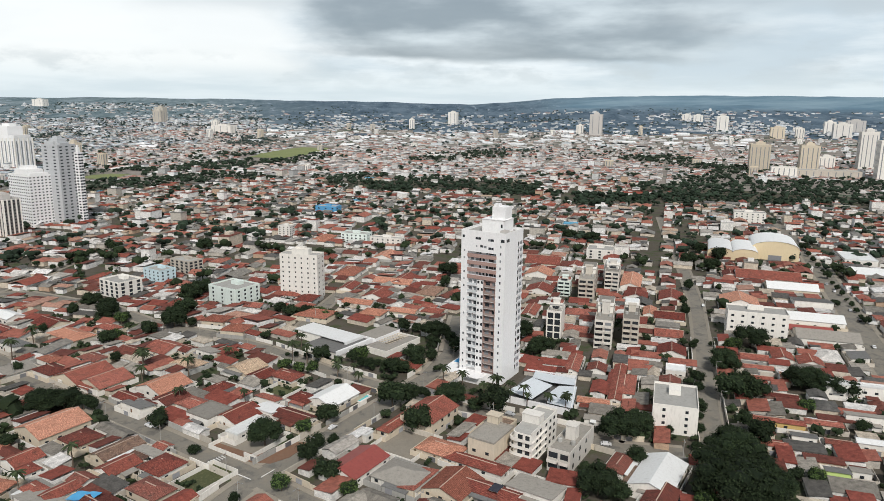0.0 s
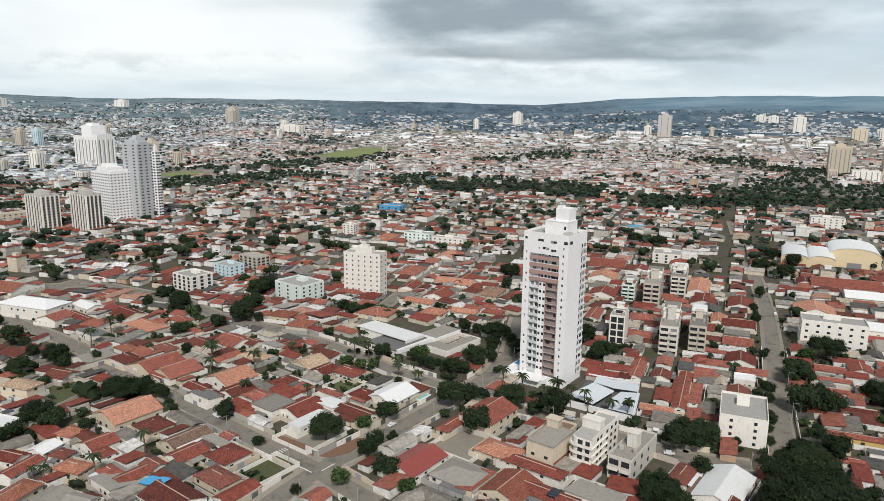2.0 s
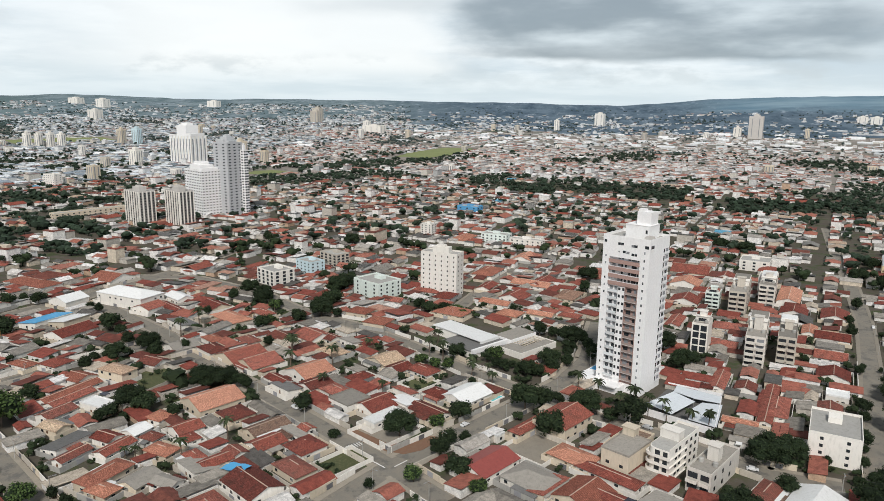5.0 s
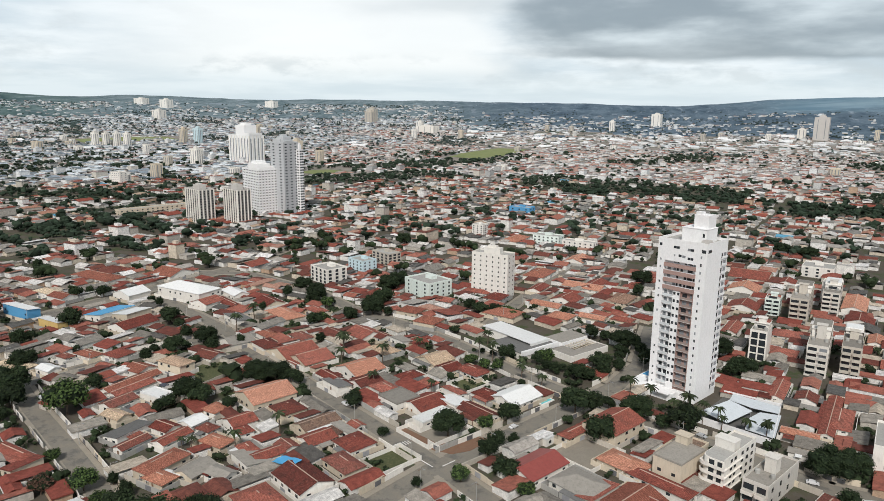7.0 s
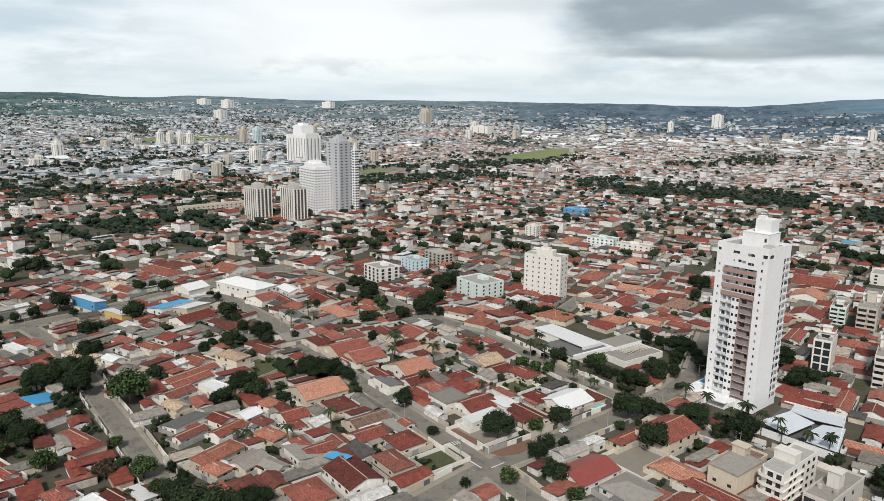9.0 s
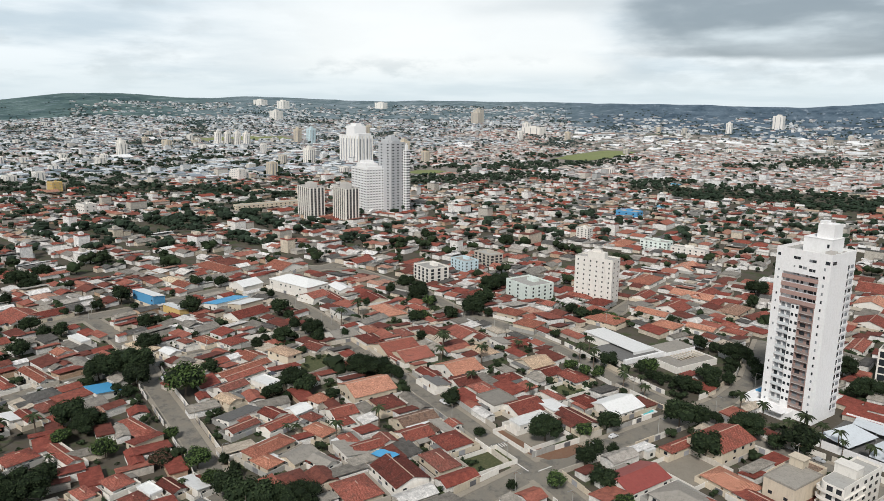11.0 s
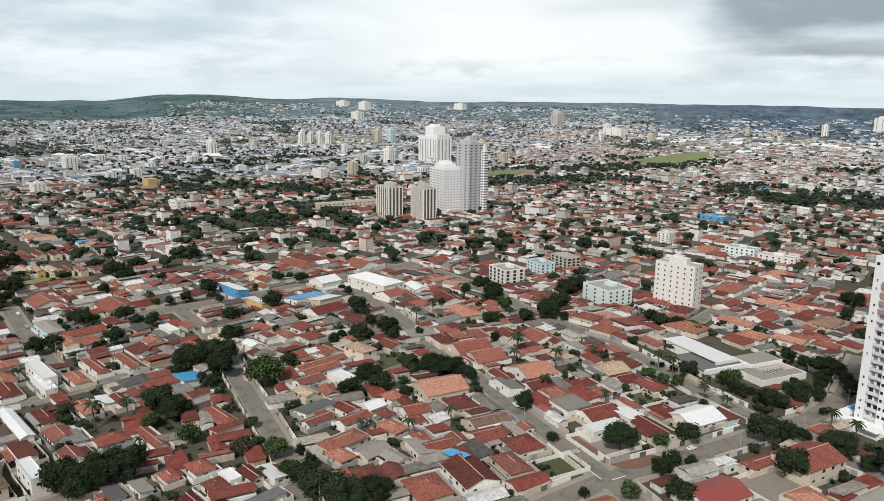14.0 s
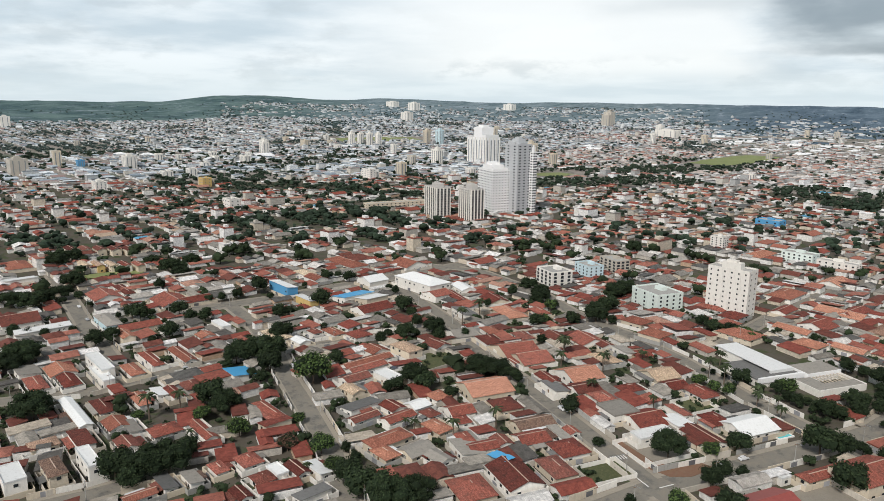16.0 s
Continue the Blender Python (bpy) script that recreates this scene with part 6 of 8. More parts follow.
garden("walled_garden", -82.1, 221.2, -32, 13, 21, "grass", "walled lawn garden with low shrubs")
garden("walled_garden", -71.0, 300.0, -32, 14, 16, "grass", "walled garden with rough green lawn")
garden("walled_court", -72.9, 250.2, -32, 20, 24, "paving", "white-walled paved courtyard at a street corner")
garden("walled_court", -213.5, 250.7, -14, 14, 20, "paving", "walled paved yard beside a house")
garden("walled_garden", -196.5, 277.8, -14, 22, 26, "grass", "walled vacant plot with dry grass", "beige")
garden("walled_court", -12.4, 249.0, -32, 20, 22, "paving", "bare concrete yard behind a white wall")
pool = new("swimming_pool")
pool.matrix_basis = pose(-34.9, 293.0, 0, 0, 0, -32)
tagged(pool, "small turquoise garden pool with a white rim", "pool")
mesh("rim", *boxes((-3.0, -4.2, 0, 3.0, -3.6, 0.5), (-3.0, 3.6, 0, 3.0, 4.2, 0.5), (-3.0, -3.6, 0, -2.4, 3.6, 0.5), (2.4, -3.6, 0, 3.0, 3.6, 0.5)), M["white"], pool)
mesh("water", *boxes((-2.4, -3.6, 0, 2.4, 3.6, 0.35)), M["pool"], pool, "turquoise water")

for k in range(6):
    stripe = mesh("crossing_stripe", *boxes((-0.25, -1.5, 0, 0.25, 1.5, 0.02)), M["paint"])
    stripe.matrix_basis = pose(-81.6, 236.7, 0.16, 0, 0, 52) @ Matrix.Translation((-3 + 1.1 * k, 0, 0))
    tagged(stripe, "worn white stripe of a zebra crossing", "road marking", kind="structure")
for x, y, a in ((-68.3, 224.6, -32), (-191.8, 181.6, -32), (-60.7, 227.1, 58)):
    stripe = mesh("stop_line", *boxes((-3.2, -0.25, 0, 3.2, 0.25, 0.02)), M["paint"])
    stripe.matrix_basis = pose(x, y, 0.16, 0, 0, a)
    tagged(stripe, "worn white stop line on asphalt", "road marking", kind="structure")

corner_verge = slab("verge", [(-87.4, 246.7), (-78.3, 240.0), (-68.5, 234.6), (-61.4, 234.2), (-55.4, 238.8), (-49.5, 250.1), (-54.9, 250.7), (-60.5, 243.0), (-69.2, 240.7), (-87.0, 250.4)], 0.0, 0.24, M["earth"], None)
tagged(corner_verge, "reddish bare earth verge round a street corner", "verge", kind="structure")

tarp = new("tarpaulin")
tarp.matrix_basis = pose(-114.5, 204.4, 4.6, 6, -10, -20) @ Matrix.Diagonal((1.2, 1.25, 1.2, 1))
tagged(tarp, "bright blue plastic tarpaulin spread over a roof edge", "tarpaulin")
tv = [(x * 0.9 - 4.5, y * 0.8 - 2.0, 0.12 * math.sin(x * 1.3 + y) + 0.08 * math.cos(y * 2.1)) for x in range(11) for y in range(6)]
n_ = len(tv)
tf = [(6 * i + j, 6 * i + j + 1, 6 * i + j + 7, 6 * i + j + 6) for i in range(10) for j in range(5)]
mesh("sheet", tv + [(x, y, z - 0.05) for x, y, z in tv], tf + [tuple(reversed([q + n_ for q in f_])) for f_ in tf], M["blue"], tarp, smooth=True)

# solar panels on two roofs
for x, y, z, a, w, l in ((19.6, 211.0, 4.9, -32, 3.4, 5.0), (-200.0, 249.1, 4.75, -14, 4.0, 3.0)):
    sp = new("solar_panel")
    sp.matrix_basis = pose(x, y, z, 0, 0, a)
    tagged(sp, "dark solar panel array on a house roof", "solar panel")
    mesh("panel", *boxes((-w / 2, -l / 2, 0, w / 2, l / 2, 0.06)), M["panel"], sp)
    mesh("rail", *boxes((-w / 2, -l / 2 + 0.4, -0.5, w / 2, -l / 2 + 0.5, -0.002), (-w / 2, l / 2 - 0.5, -0.5, w / 2, l / 2 - 0.4, -0.002)), M["lamp_metal"], sp)


# ---- vehicles ----
def car_proto(paint, van=False):
    base = new("car")
    L, Wd, hb, hr = (4.2, 1.72, 0.85, 1.45) if not van else (4.9, 1.9, 1.05, 2.05)
    prof = [(-L / 2, 0.35), (-L / 2, hb), (-L * 0.42, hb + 0.08), (-L * 0.30, hr), (L * (0.14 if not van else 0.28), hr), (L * 0.30, hb + 0.08), (L / 2 - 0.1, hb - 0.08), (L / 2, 0.4)]
    v = [(s * Wd / 2 * (0.86 if z > hb + 0.2 else 1), y, z) for s in (-1, 1) for y, z in prof]
    n = len(prof)
    f = [tuple(range(n)), tuple(reversed(range(n, 2 * n)))] + [(i, i + n, (i + 1) % n + n, (i + 1) % n) for i in range(n)]
    mesh("body", v, f, paint, base)
    e = 0.02
    for name, b in (("windscreen", (-Wd * 0.38, L * 0.20, hb + 0.14, Wd * 0.38, L * 0.26, hr - 0.12)), ("rear_window", (-Wd * 0.38, -L * 0.37, hb + 0.14, Wd * 0.38, -L * 0.335, hr - 0.12)),
                    ("side_window", (Wd * 0.435, -L * 0.27, hb + 0.12, Wd * 0.435 + e, L * 0.14, hr - 0.14)), ("side_window", (-Wd * 0.435 - e, -L * 0.27, hb + 0.12, -Wd * 0.435, L * 0.14, hr - 0.14))):
        mesh(name, *boxes(b), M["glass"], base)
    for sx in (-1, 1):
        for sy in (-0.31, 0.31):
            ring = [(0.32 * math.cos(k * 0.5236), 0.32 * math.sin(k * 0.5236)) for k in range(12)]
            wv = [(sx * Wd / 2 + o, sy * L + a, 0.32 + b) for o in (-0.1, 0.04) for a, b in ring]
            wf = [tuple(range(12)), tuple(reversed(range(12, 24)))] + [(k, (k + 1) % 12, (k + 1) % 12 + 12, k + 12) for k in range(12)]
            mesh("wheel", wv, wf, M["frame"], base)
    return base


CAR = {}
for word, col in (("white", (0.72, 0.72, 0.72)), ("silver", (0.40, 0.41, 0.42)), ("black", (0.03, 0.03, 0.035)), ("dark grey", (0.12, 0.12, 0.13)), ("red", (0.35, 0.03, 0.03))):
    pm = plain(word.replace(" ", "_") + "_car_paint", col, tuple(c * 1.06 for c in col), 1, 0.3, spec=0.5)
    CAR[word] = tagged(car_proto(pm), f"{word} parked hatchback car on the street", "car", "parked cars")
CAR["van"] = tagged(car_proto(M["white"], True), "white delivery van parked at the kerb", "van", "parked cars")
SEEN = set()


def car(x, y, ang, word="white"):
    m = pose(x, y, 0.13, 0, 0, ang)
    if word in SEEN:
        copy_thing(CAR[word], m)
    else:
        SEEN.add(word)
        CAR[word].matrix_basis = m


car(-79.7, 271.4, -122)
car(-117.6, 262.9, -125, "white")
car(30.9, 276.9, -122, "silver")
car(30.4, 269.9, -122, "white")
car(-108.1, 361.3, -127, "silver")
car(-13.6, 369.5, -36, "van")
car(253.0, 419.4, -20, "white")
car(268.8, 436.9, -20, "silver")
car(285.0, 484.9, -20, "white")
car(290.7, 505.9, -20, "silver")
car(262.2, 415.0, -20, "black")
car(266.2, 408.3, -110, "van")
car(241.3, 366.3, -20, "white")
car(333.3, 618.3, -20, "white")
car(342.2, 644.0, -20, "silver")
car(319.3, 572.5, -20, "dark grey")
car(175.6, 445.5, -18, "white")
car(-88.1, 454.1, -16, "white")
car(-63.6, 476.8, -16, "white")
car(-57.0, 489.5, -16, "silver")
car(-167.0, 291.3, -125, "white")
car(-146.5, 376.3, -125, "white")
car(-154.7, 381.0, -125, "red")
car(-226.3, 112.4, -100, "black")
car(-288.8, 195.5, -100, "silver")
car(-281.3, 203.8, -100, "van")
car(-278.5, 225.5, -100, "white")
car(-345.3, 295.4, 60, "white")
car(-331.8, 274.5, 60, "silver")
car(-404.4, 208.9, 75, "silver")
car(-435.0, 220.2, 75, "white")
car(-249.1, 229.4, 58, "white")
car(-42.9, 262.8, -32, "white")
car(-54.2, 261.6, -32, "white")
car(65.8, 250.5, -100, "white")
car(63.4, 332.4, -18, "white")
car(58.7, 330.0, -18, "silver")
for x, y in ((415.9, 754.7), (412.7, 737.2)):
    car(x, y, -110, "van")


# ---- street lamps and poles ----
def lamp_proto():
    base = new("street_lamp")
    v, f = [], []
    for i, (z, r) in enumerate(((0, 0.14), (4, 0.11), (8.2, 0.08))):
        v += [(r * math.cos(k * 1.0472), r * math.sin(k * 1.0472), z) for k in range(6)]
    for i in range(2):
        f += [(6 * i + k, 6 * i + (k + 1) % 6, 6 * i + 6 + (k + 1) % 6, 6 * i + 6 + k) for k in range(6)]
    mesh("pole", v, f, M["concrete"], base)
    mesh("arm", *boxes((-0.05, 0, 7.9, 0.05, 1.9, 8.0)), M["lamp_metal"], base)
    mesh("lamp_head", *boxes((-0.16, 1.5, 7.82, 0.16, 2.3, 7.9), (-0.12, 1.6, 7.9, 0.12, 2.2, 8.02)), M["lamp_metal"], base)
    mesh("crossbar", *boxes((-0.9, -0.06, 7.2, 0.9, 0.06, 7.32)), M["timber"], base)
    return tagged(base, "concrete street lamp pole with a wire crossbar", "street lamp", "street lamps")


lamp = lamp_proto()
first = True
for pts, width, side in STREETS:
    run = 18.0
    for a, b in zip(pts, pts[1:]):
        L_, d = (b - a).length, (b - a).normalized()
        s = Vector((d.y, -d.x))
        while run < L_:
            p = a + d * run + s * (width / 2 + 0.7)
            run += 38
            if p.length > 480:
                continue
            m = pose(p.x, p.y, 0.2, 0, 0, math.degrees(math.atan2(d.y, d.x)) + 180)
            if first:
                lamp.matrix_basis, first = m, False
            else:
                copy_thing(lamp, m)
        run -= L_


# ---- trees ----
def blob(rng, r, squash, sub=1, rough=0.18):
    bm = bmesh.new()
    bmesh.ops.create_icosphere(bm, subdivisions=sub, radius=1.0)
    v = [(p.co * r * (1 + rng.uniform(-rough, rough))) for p in bm.verts]
    v = [(p.x, p.y, p.z * squash) for p in v]
    f = [tuple(q.index for q in face.verts) for face in bm.faces]
    bm.free()
    return v, f


def tree_proto(seed, height, radius, squash, leaf, clusters=12, fine=0.8):
    """A tree: tapered trunk with limbs and a crown of many small leaf sprays round uneven clumps."""
    rng = random.Random(seed)
    base = new("tree")
    tv, tf, lv, lf, cv, cf = [], [], [], [], [], []

    def limb(p, q, r0, r1, n=6):
        d = (Vector(q) - Vector(p)).normalized()
        s = d.orthogonal().normalized()
        t = d.cross(s)
        k = len(tv)
        for c, r in ((p, r0), (q, r1)):
            for i in range(n):
                a = 2 * math.pi * i / n
                tv.append(tuple(Vector(c) + s * r * math.cos(a) + t * r * math.sin(a)))
        for i in range(n):
            j = (i + 1) % n
            tf.append((k + i, k + j, k + n + j, k + n + i))

    cz = height - radius * squash
    limb((0, 0, -0.3), (0.15, 0.1, cz * 0.75), 0.035 * height, 0.022 * height, 7)
    clumps = []
    for i in range(clusters):
        a, e = rng.uniform(0, 6.283), rng.uniform(-0.35, 1.0)
        rr = radius * rng.uniform(0.30, 0.62 if clusters < 15 else 0.75)
        c = Vector((math.cos(a) * rr * math.cos(e * 0.9), math.sin(a) * rr * math.cos(e * 0.9), cz + radius * squash * 0.55 * e))
        clumps.append((c, radius * rng.uniform(0.34, 0.52) * (1 if clusters < 15 else 0.72)))
        if i % 2 == 0:
            limb((0.1, 0.1, cz * 0.7), tuple(c), 0.014 * height, 0.006 * height, 5)
    # shade-coloured core in each clump shows dark between the sprays
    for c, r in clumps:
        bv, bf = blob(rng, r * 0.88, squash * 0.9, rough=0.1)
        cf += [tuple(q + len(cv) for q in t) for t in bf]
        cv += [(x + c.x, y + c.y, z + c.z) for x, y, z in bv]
        for _ in range(int(62 / fine)):
            d = Vector((rng.gauss(0, 1), rng.gauss(0, 1), rng.gauss(0.25, 1))).normalized()
            p = c + Vector((d.x, d.y, d.z * squash)) * r * rng.uniform(0.82, 1.12)
            n = (d + Vector((rng.gauss(0, .45), rng.gauss(0, .45), rng.gauss(0.2, .45)))).normalized()
            s = n.orthogonal().normalized()
            s.rotate(Matrix.Rotation(rng.uniform(0, 6.28), 3, n))
            t = n.cross(s)
            w = radius * rng.uniform(0.055, 0.12) * fine
            k = len(lv)
            lv += [tuple(p - s * w), tuple(p + t * w * 0.7 + n * w * 0.3), tuple(p + s * w * 1.1), tuple(p - t * w * 0.7 + n * w * 0.2)]
            lf.append((k, k + 1, k + 2, k + 3))
    mesh("trunk", tv, tf, M["bark"], base, smooth=True)
    n = len(cv)
    v, f = cv + lv, cf + [tuple(i + n for i in q) for q in lf]
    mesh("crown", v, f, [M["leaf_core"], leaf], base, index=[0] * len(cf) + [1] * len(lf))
    return base


def palm_proto(seed, height):
    rng = random.Random(seed)
    base = new("palm_tree")
    v, f = [], []
    for i in range(7):
        z, r = height * i / 6, 0.24 - 0.018 * i
        v += [(0.1 * math.sin(i) + r * math.cos(k * 1.0472), r * math.sin(k * 1.0472), z - 0.2) for k in range(6)]
    for i in range(6):
        for k in range(6):
            f.append((6 * i + k, 6 * i + (k + 1) % 6, 6 * i + 6 + (k + 1) % 6, 6 * i + 6 + k))
    mesh("trunk", v, f, M["bark"], base)
    v, f = [], []
    for i in range(18):
        a, lift, ln = i * 2.4 + rng.uniform(-.2, .2), rng.uniform(-0.1, 1.0), rng.uniform(2.0, 2.9)
        prev = None
        for s in range(6):
            q = s / 5
            r, z = ln * q, height + lift * ln * q * 0.7 - 1.3 * q * q * ln * 0.6
            w = 0.42 * math.sin(math.pi * (0.12 + 0.85 * q))
            cx_, cy_ = math.cos(a) * r, math.sin(a) * r
            sx_, sy_ = -math.sin(a) * w, math.cos(a) * w
            row = len(v)
            v += [(cx_ - sx_, cy_ - sy_, z - 0.25 * w), (cx_, cy_, z + 0.08), (cx_ + sx_, cy_ + sy_, z - 0.25 * w)]
            if prev is not None:
                f += [(prev, prev + 1, row + 1, row), (prev + 1, prev + 2, row + 2, row + 1)]
            prev = row
    mesh("fronds", v, f, M["palm"], base)
    return base


PROTO = {"round": [tree_proto(1, 7.0, 4.0, 0.85, M["leaf"]), tree_proto(2, 6.6, 4.0, 0.8, M["leaf"]), tree_proto(5, 7.3, 4.0, 0.9, M["leaf"])],
         "spread": [tree_proto(3, 6.4, 5.0, 0.62, M["leaf"]), tree_proto(4, 6.0, 5.0, 0.58, M["leaf"])],
         "bright": [tree_proto(6, 6.0, 4.0, 0.75, M["leaf_light"]), tree_proto(7, 6.4, 4.0, 0.8, M["leaf_light"])],
         "bronze": [tree_proto(8, 5.3, 3.5, 0.8, M["leaf_red"])],
         "big": [tree_proto(21, 10.2, 7.0, 0.75, M["leaf"], 26, 0.4), tree_proto(22, 9.6, 7.0, 0.7, M["leaf"], 26, 0.4)],
         "tall": [tree_proto(9, 12.0, 3.0, 1.5, M["leaf"])],
         "palm": [palm_proto(1, 7.0), palm_proto(2, 5.5)]}
SIZE = {"round": 4.0, "spread": 5.0, "bright": 4.0, "bronze": 3.5, "tall": 3.0, "big": 7.0, "palm": 2.6}
WORDS = {"round": "dense dark green street tree with a rounded crown", "spread": "broad dark green tree with a spreading crown", "bright": "fresh green garden tree with loose foliage",
         "bronze": "bronze-leaved garden tree with a rounded crown", "big": "large old dark green tree with a billowing crown", "tall": "tall narrow dark green tree", "palm": "slender palm tree with drooping fronds"}
for kind, obs in PROTO.items():
    for ob in obs:
        tagged(ob, WORDS[kind], "palm" if kind == "palm" else "tree", "trees of the town")
USED = set()
TREES = []


def tree(x, y, r, kind="round"):
    r *= {"palm": 0.68, "bright": 0.74, "spread": 0.8}.get(kind, 0.86) * (0.8 if math.hypot(x, y) > 390 and kind != "palm" else 1)
    if r > 7.5:
        r *= 0.9
    rng = random.Random(int(x * 31 + y * 17))
    q = clinic.matrix_basis.inverted() @ Vector((x, y, 0))
    if -24 < q.x < 3 and -7 < q.y < 21 or -44 < q.x < -23 and 4 < q.y < 21 or -10 < q.x < 20 and 11 < q.y < 42:
        return
    if r > 6.0 and kind in ("round", "spread"):
        kind = "big"
    k = rng.randrange(len(PROTO[kind]))
    s = r / SIZE[kind]
    m = pose(x, y, 0, 0, 0, rng.uniform(0, 360)) @ Matrix.Diagonal((s, s, s * rng.uniform(0.9, 1.1), 1))
    if kind == "palm":
        m = pose(x, y, 0, 0, 0, rng.uniform(0, 360)) @ Matrix.Diagonal((s, s, s, 1))
    ob = PROTO[kind][k]
    if (kind, k) not in USED:
        USED.add((kind, k))
        ob.matrix_basis = m
    else:
        copy_thing(ob, m)
    TREES.append((x, y, r))
    take(x, y, 0, r, r)


tree(-34.5, 327.7, 3.7)
tree(-26.0, 325.7, 4.0)
tree(-17.4, 322.9, 3.7)
tree(-51.1, 335.0, 3.2)
tree(-10.8, 332.1, 4.6)
tree(-4.0, 357.0, 5.5)
tree(3.7, 375.7, 5.8)
tree(-0.8, 324.8, 4.0)
tree(104.5, 233.9, 10.7)
tree(111.5, 226.2, 11.5)
tree(115.4, 215.3, 7.6)
tree(113.9, 246.8, 8.3)
tree(105.2, 246.7, 6.3)
tree(120.9, 240.4, 5.8)
tree(-66.8, 248.0, 7.0)
tree(-45.2, 266.9, 6.3)
tree(-91.5, 240.5, 4.7)
tree(-113.9, 262.4, 6.6, "spread")
tree(-168.6, 276.1, 9.0, "spread")
tree(-159.7, 277.4, 8.4, "spread")
tree(-147.7, 277.7, 4.7)
tree(-141.0, 268.6, 3.7)
tree(-19.7, 282.6, 6.8)
tree(-12.5, 287.5, 6.9)
tree(-6.4, 293.0, 6.5)
tree(5.7, 285.5, 7.1)
tree(16.1, 280.0, 6.8)
tree(24.0, 278.5, 6.7)
tree(-8.3, 259.5, 5.9)
tree(-53.2, 216.1, 5.8, "bright")
tree(-48.1, 235.4, 6.2)
tree(-39.0, 223.7, 7.2, "spread")
tree(-29.6, 213.0, 5.3, "bright")
tree(-46.5, 243.9, 5.9)
tree(-53.4, 257.7, 5.2, "bright")
tree(96.2, 208.2, 13.2)
tree(104.9, 206.7, 11.8)
tree(99.3, 226.0, 9.5)
tree(116.9, 222.5, 6.4)
tree(110.8, 234.0, 9.9)
tree(72.7, 256.2, 10.1)
tree(80.6, 260.2, 7.3)
tree(66.8, 260.0, 5.8)
tree(143.2, 328.3, 9.9, "spread")
tree(172.4, 366.3, 13.8, "spread")
tree(160.3, 359.6, 9.4, "bright")
tree(54.5, 214.3, 7.9)
tree(73.8, 235.4, 5.9)
tree(61.4, 211.0, 6.2)
tree(89.0, 206.5, 6.3, "bright")
tree(108.2, 287.7, 4.3)
tree(103.7, 270.9, 5.1)
tree(120.9, 303.4, 4.0)
tree(105.9, 260.7, 4.0)
tree(99.9, 246.6, 4.3)
tree(112.1, 279.2, 3.7)
tree(138.6, 360.8, 4.0)
tree(150.9, 365.7, 3.4)
tree(141.3, 303.8, 7.6, "spread")
tree(142.4, 291.4, 5.7)
tree(127.0, 251.6, 5.5)
tree(176.4, 307.9, 8.6, "spread")
tree(171.0, 307.8, 8.5)
tree(160.9, 283.0, 5.7, "bright")
tree(127.8, 226.4, 3.8, "spread")
tree(133.9, 222.8, 5.2, "bright")
tree(173.1, 262.0, 3.3)
tree(180.9, 301.5, 7.9, "spread")
tree(187.0, 298.5, 7.3, "spread")
tree(263.4, 445.7, 7.8)
tree(207.9, 567.7, 11.0)
tree(219.4, 548.0, 9.8)
tree(238.6, 579.6, 8.3)
tree(179.4, 485.6, 7.8)
tree(162.9, 449.0, 6.4)
tree(156.0, 423.4, 6.8)
tree(175.0, 509.9, 6.3)
tree(55.0, 354.2, 8.0, "spread")
tree(49.9, 349.8, 6.1)
tree(47.0, 376.9, 7.2)
tree(60.3, 358.7, 5.6)
tree(12.5, 348.8, 6.0)
tree(6.8, 520.8, 11.3)
tree(4.4, 487.0, 8.2)
tree(6.8, 366.3, 5.7)
tree(-2.7, 375.5, 7.7)
tree(-3.8, 340.2, 5.9)
tree(-12.6, 385.2, 5.9)
tree(-14.0, 339.9, 4.7)
tree(-40.1, 339.2, 5.3, "bright")
tree(-21.9, 328.0, 5.2)
tree(-30.7, 331.6, 4.6)
tree(-60.3, 338.7, 4.8)
tree(-82.1, 415.9, 7.9, "spread")
tree(-90.8, 415.6, 7.9, "spread")
tree(-99.1, 421.3, 6.6)
tree(-73.3, 416.1, 6.4, "bright")
tree(-134.6, 459.5, 10.4)
tree(-163.6, 465.7, 12.4, "spread")
tree(-164.0, 444.6, 10.3)
tree(-155.3, 391.3, 10.0)
tree(-156.6, 413.5, 8.2)
tree(-162.6, 372.9, 5.9)
tree(-188.6, 395.6, 7.4, "bright")
tree(-202.0, 406.3, 9.9, "spread")
tree(-222.0, 429.6, 9.7, "spread")
tree(-225.2, 411.3, 7.1)
tree(-207.7, 605.1, 11.6)
tree(-296.5, 613.2, 8.4)
tree(-274.2, 614.3, 7.8)
tree(128.0, 674.9, 11.3)
tree(147.5, 661.6, 10.1)
tree(11.1, 301.6, 5.1, "palm")
tree(20.6, 294.2, 5.0, "palm")
tree(26.0, 291.9, 4.7, "palm")
tree(32.0, 289.0, 2.3, "palm")
tree(39.1, 285.0, 2.6, "palm")
tree(47.8, 285.2, 2.6, "palm")
tree(55.2, 280.8, 2.8, "palm")
tree(-107.7, 337.5, 3.7, "palm")
tree(-74.7, 338.3, 4.2, "palm")
tree(-66.8, 334.6, 4.1, "palm")
tree(-49.4, 323.6, 4.0, "palm")
tree(-40.1, 315.2, 3.1, "palm")
tree(-142.7, 317.7, 4.8, "palm")
tree(-119.9, 314.7, 4.1, "palm")
tree(-131.5, 229.9, 3.8, "palm")
tree(-139.8, 211.3, 3.7, "palm")
tree(-113.4, 285.9, 3.8, "palm")
tree(-84.2, 283.6, 3.1, "palm")
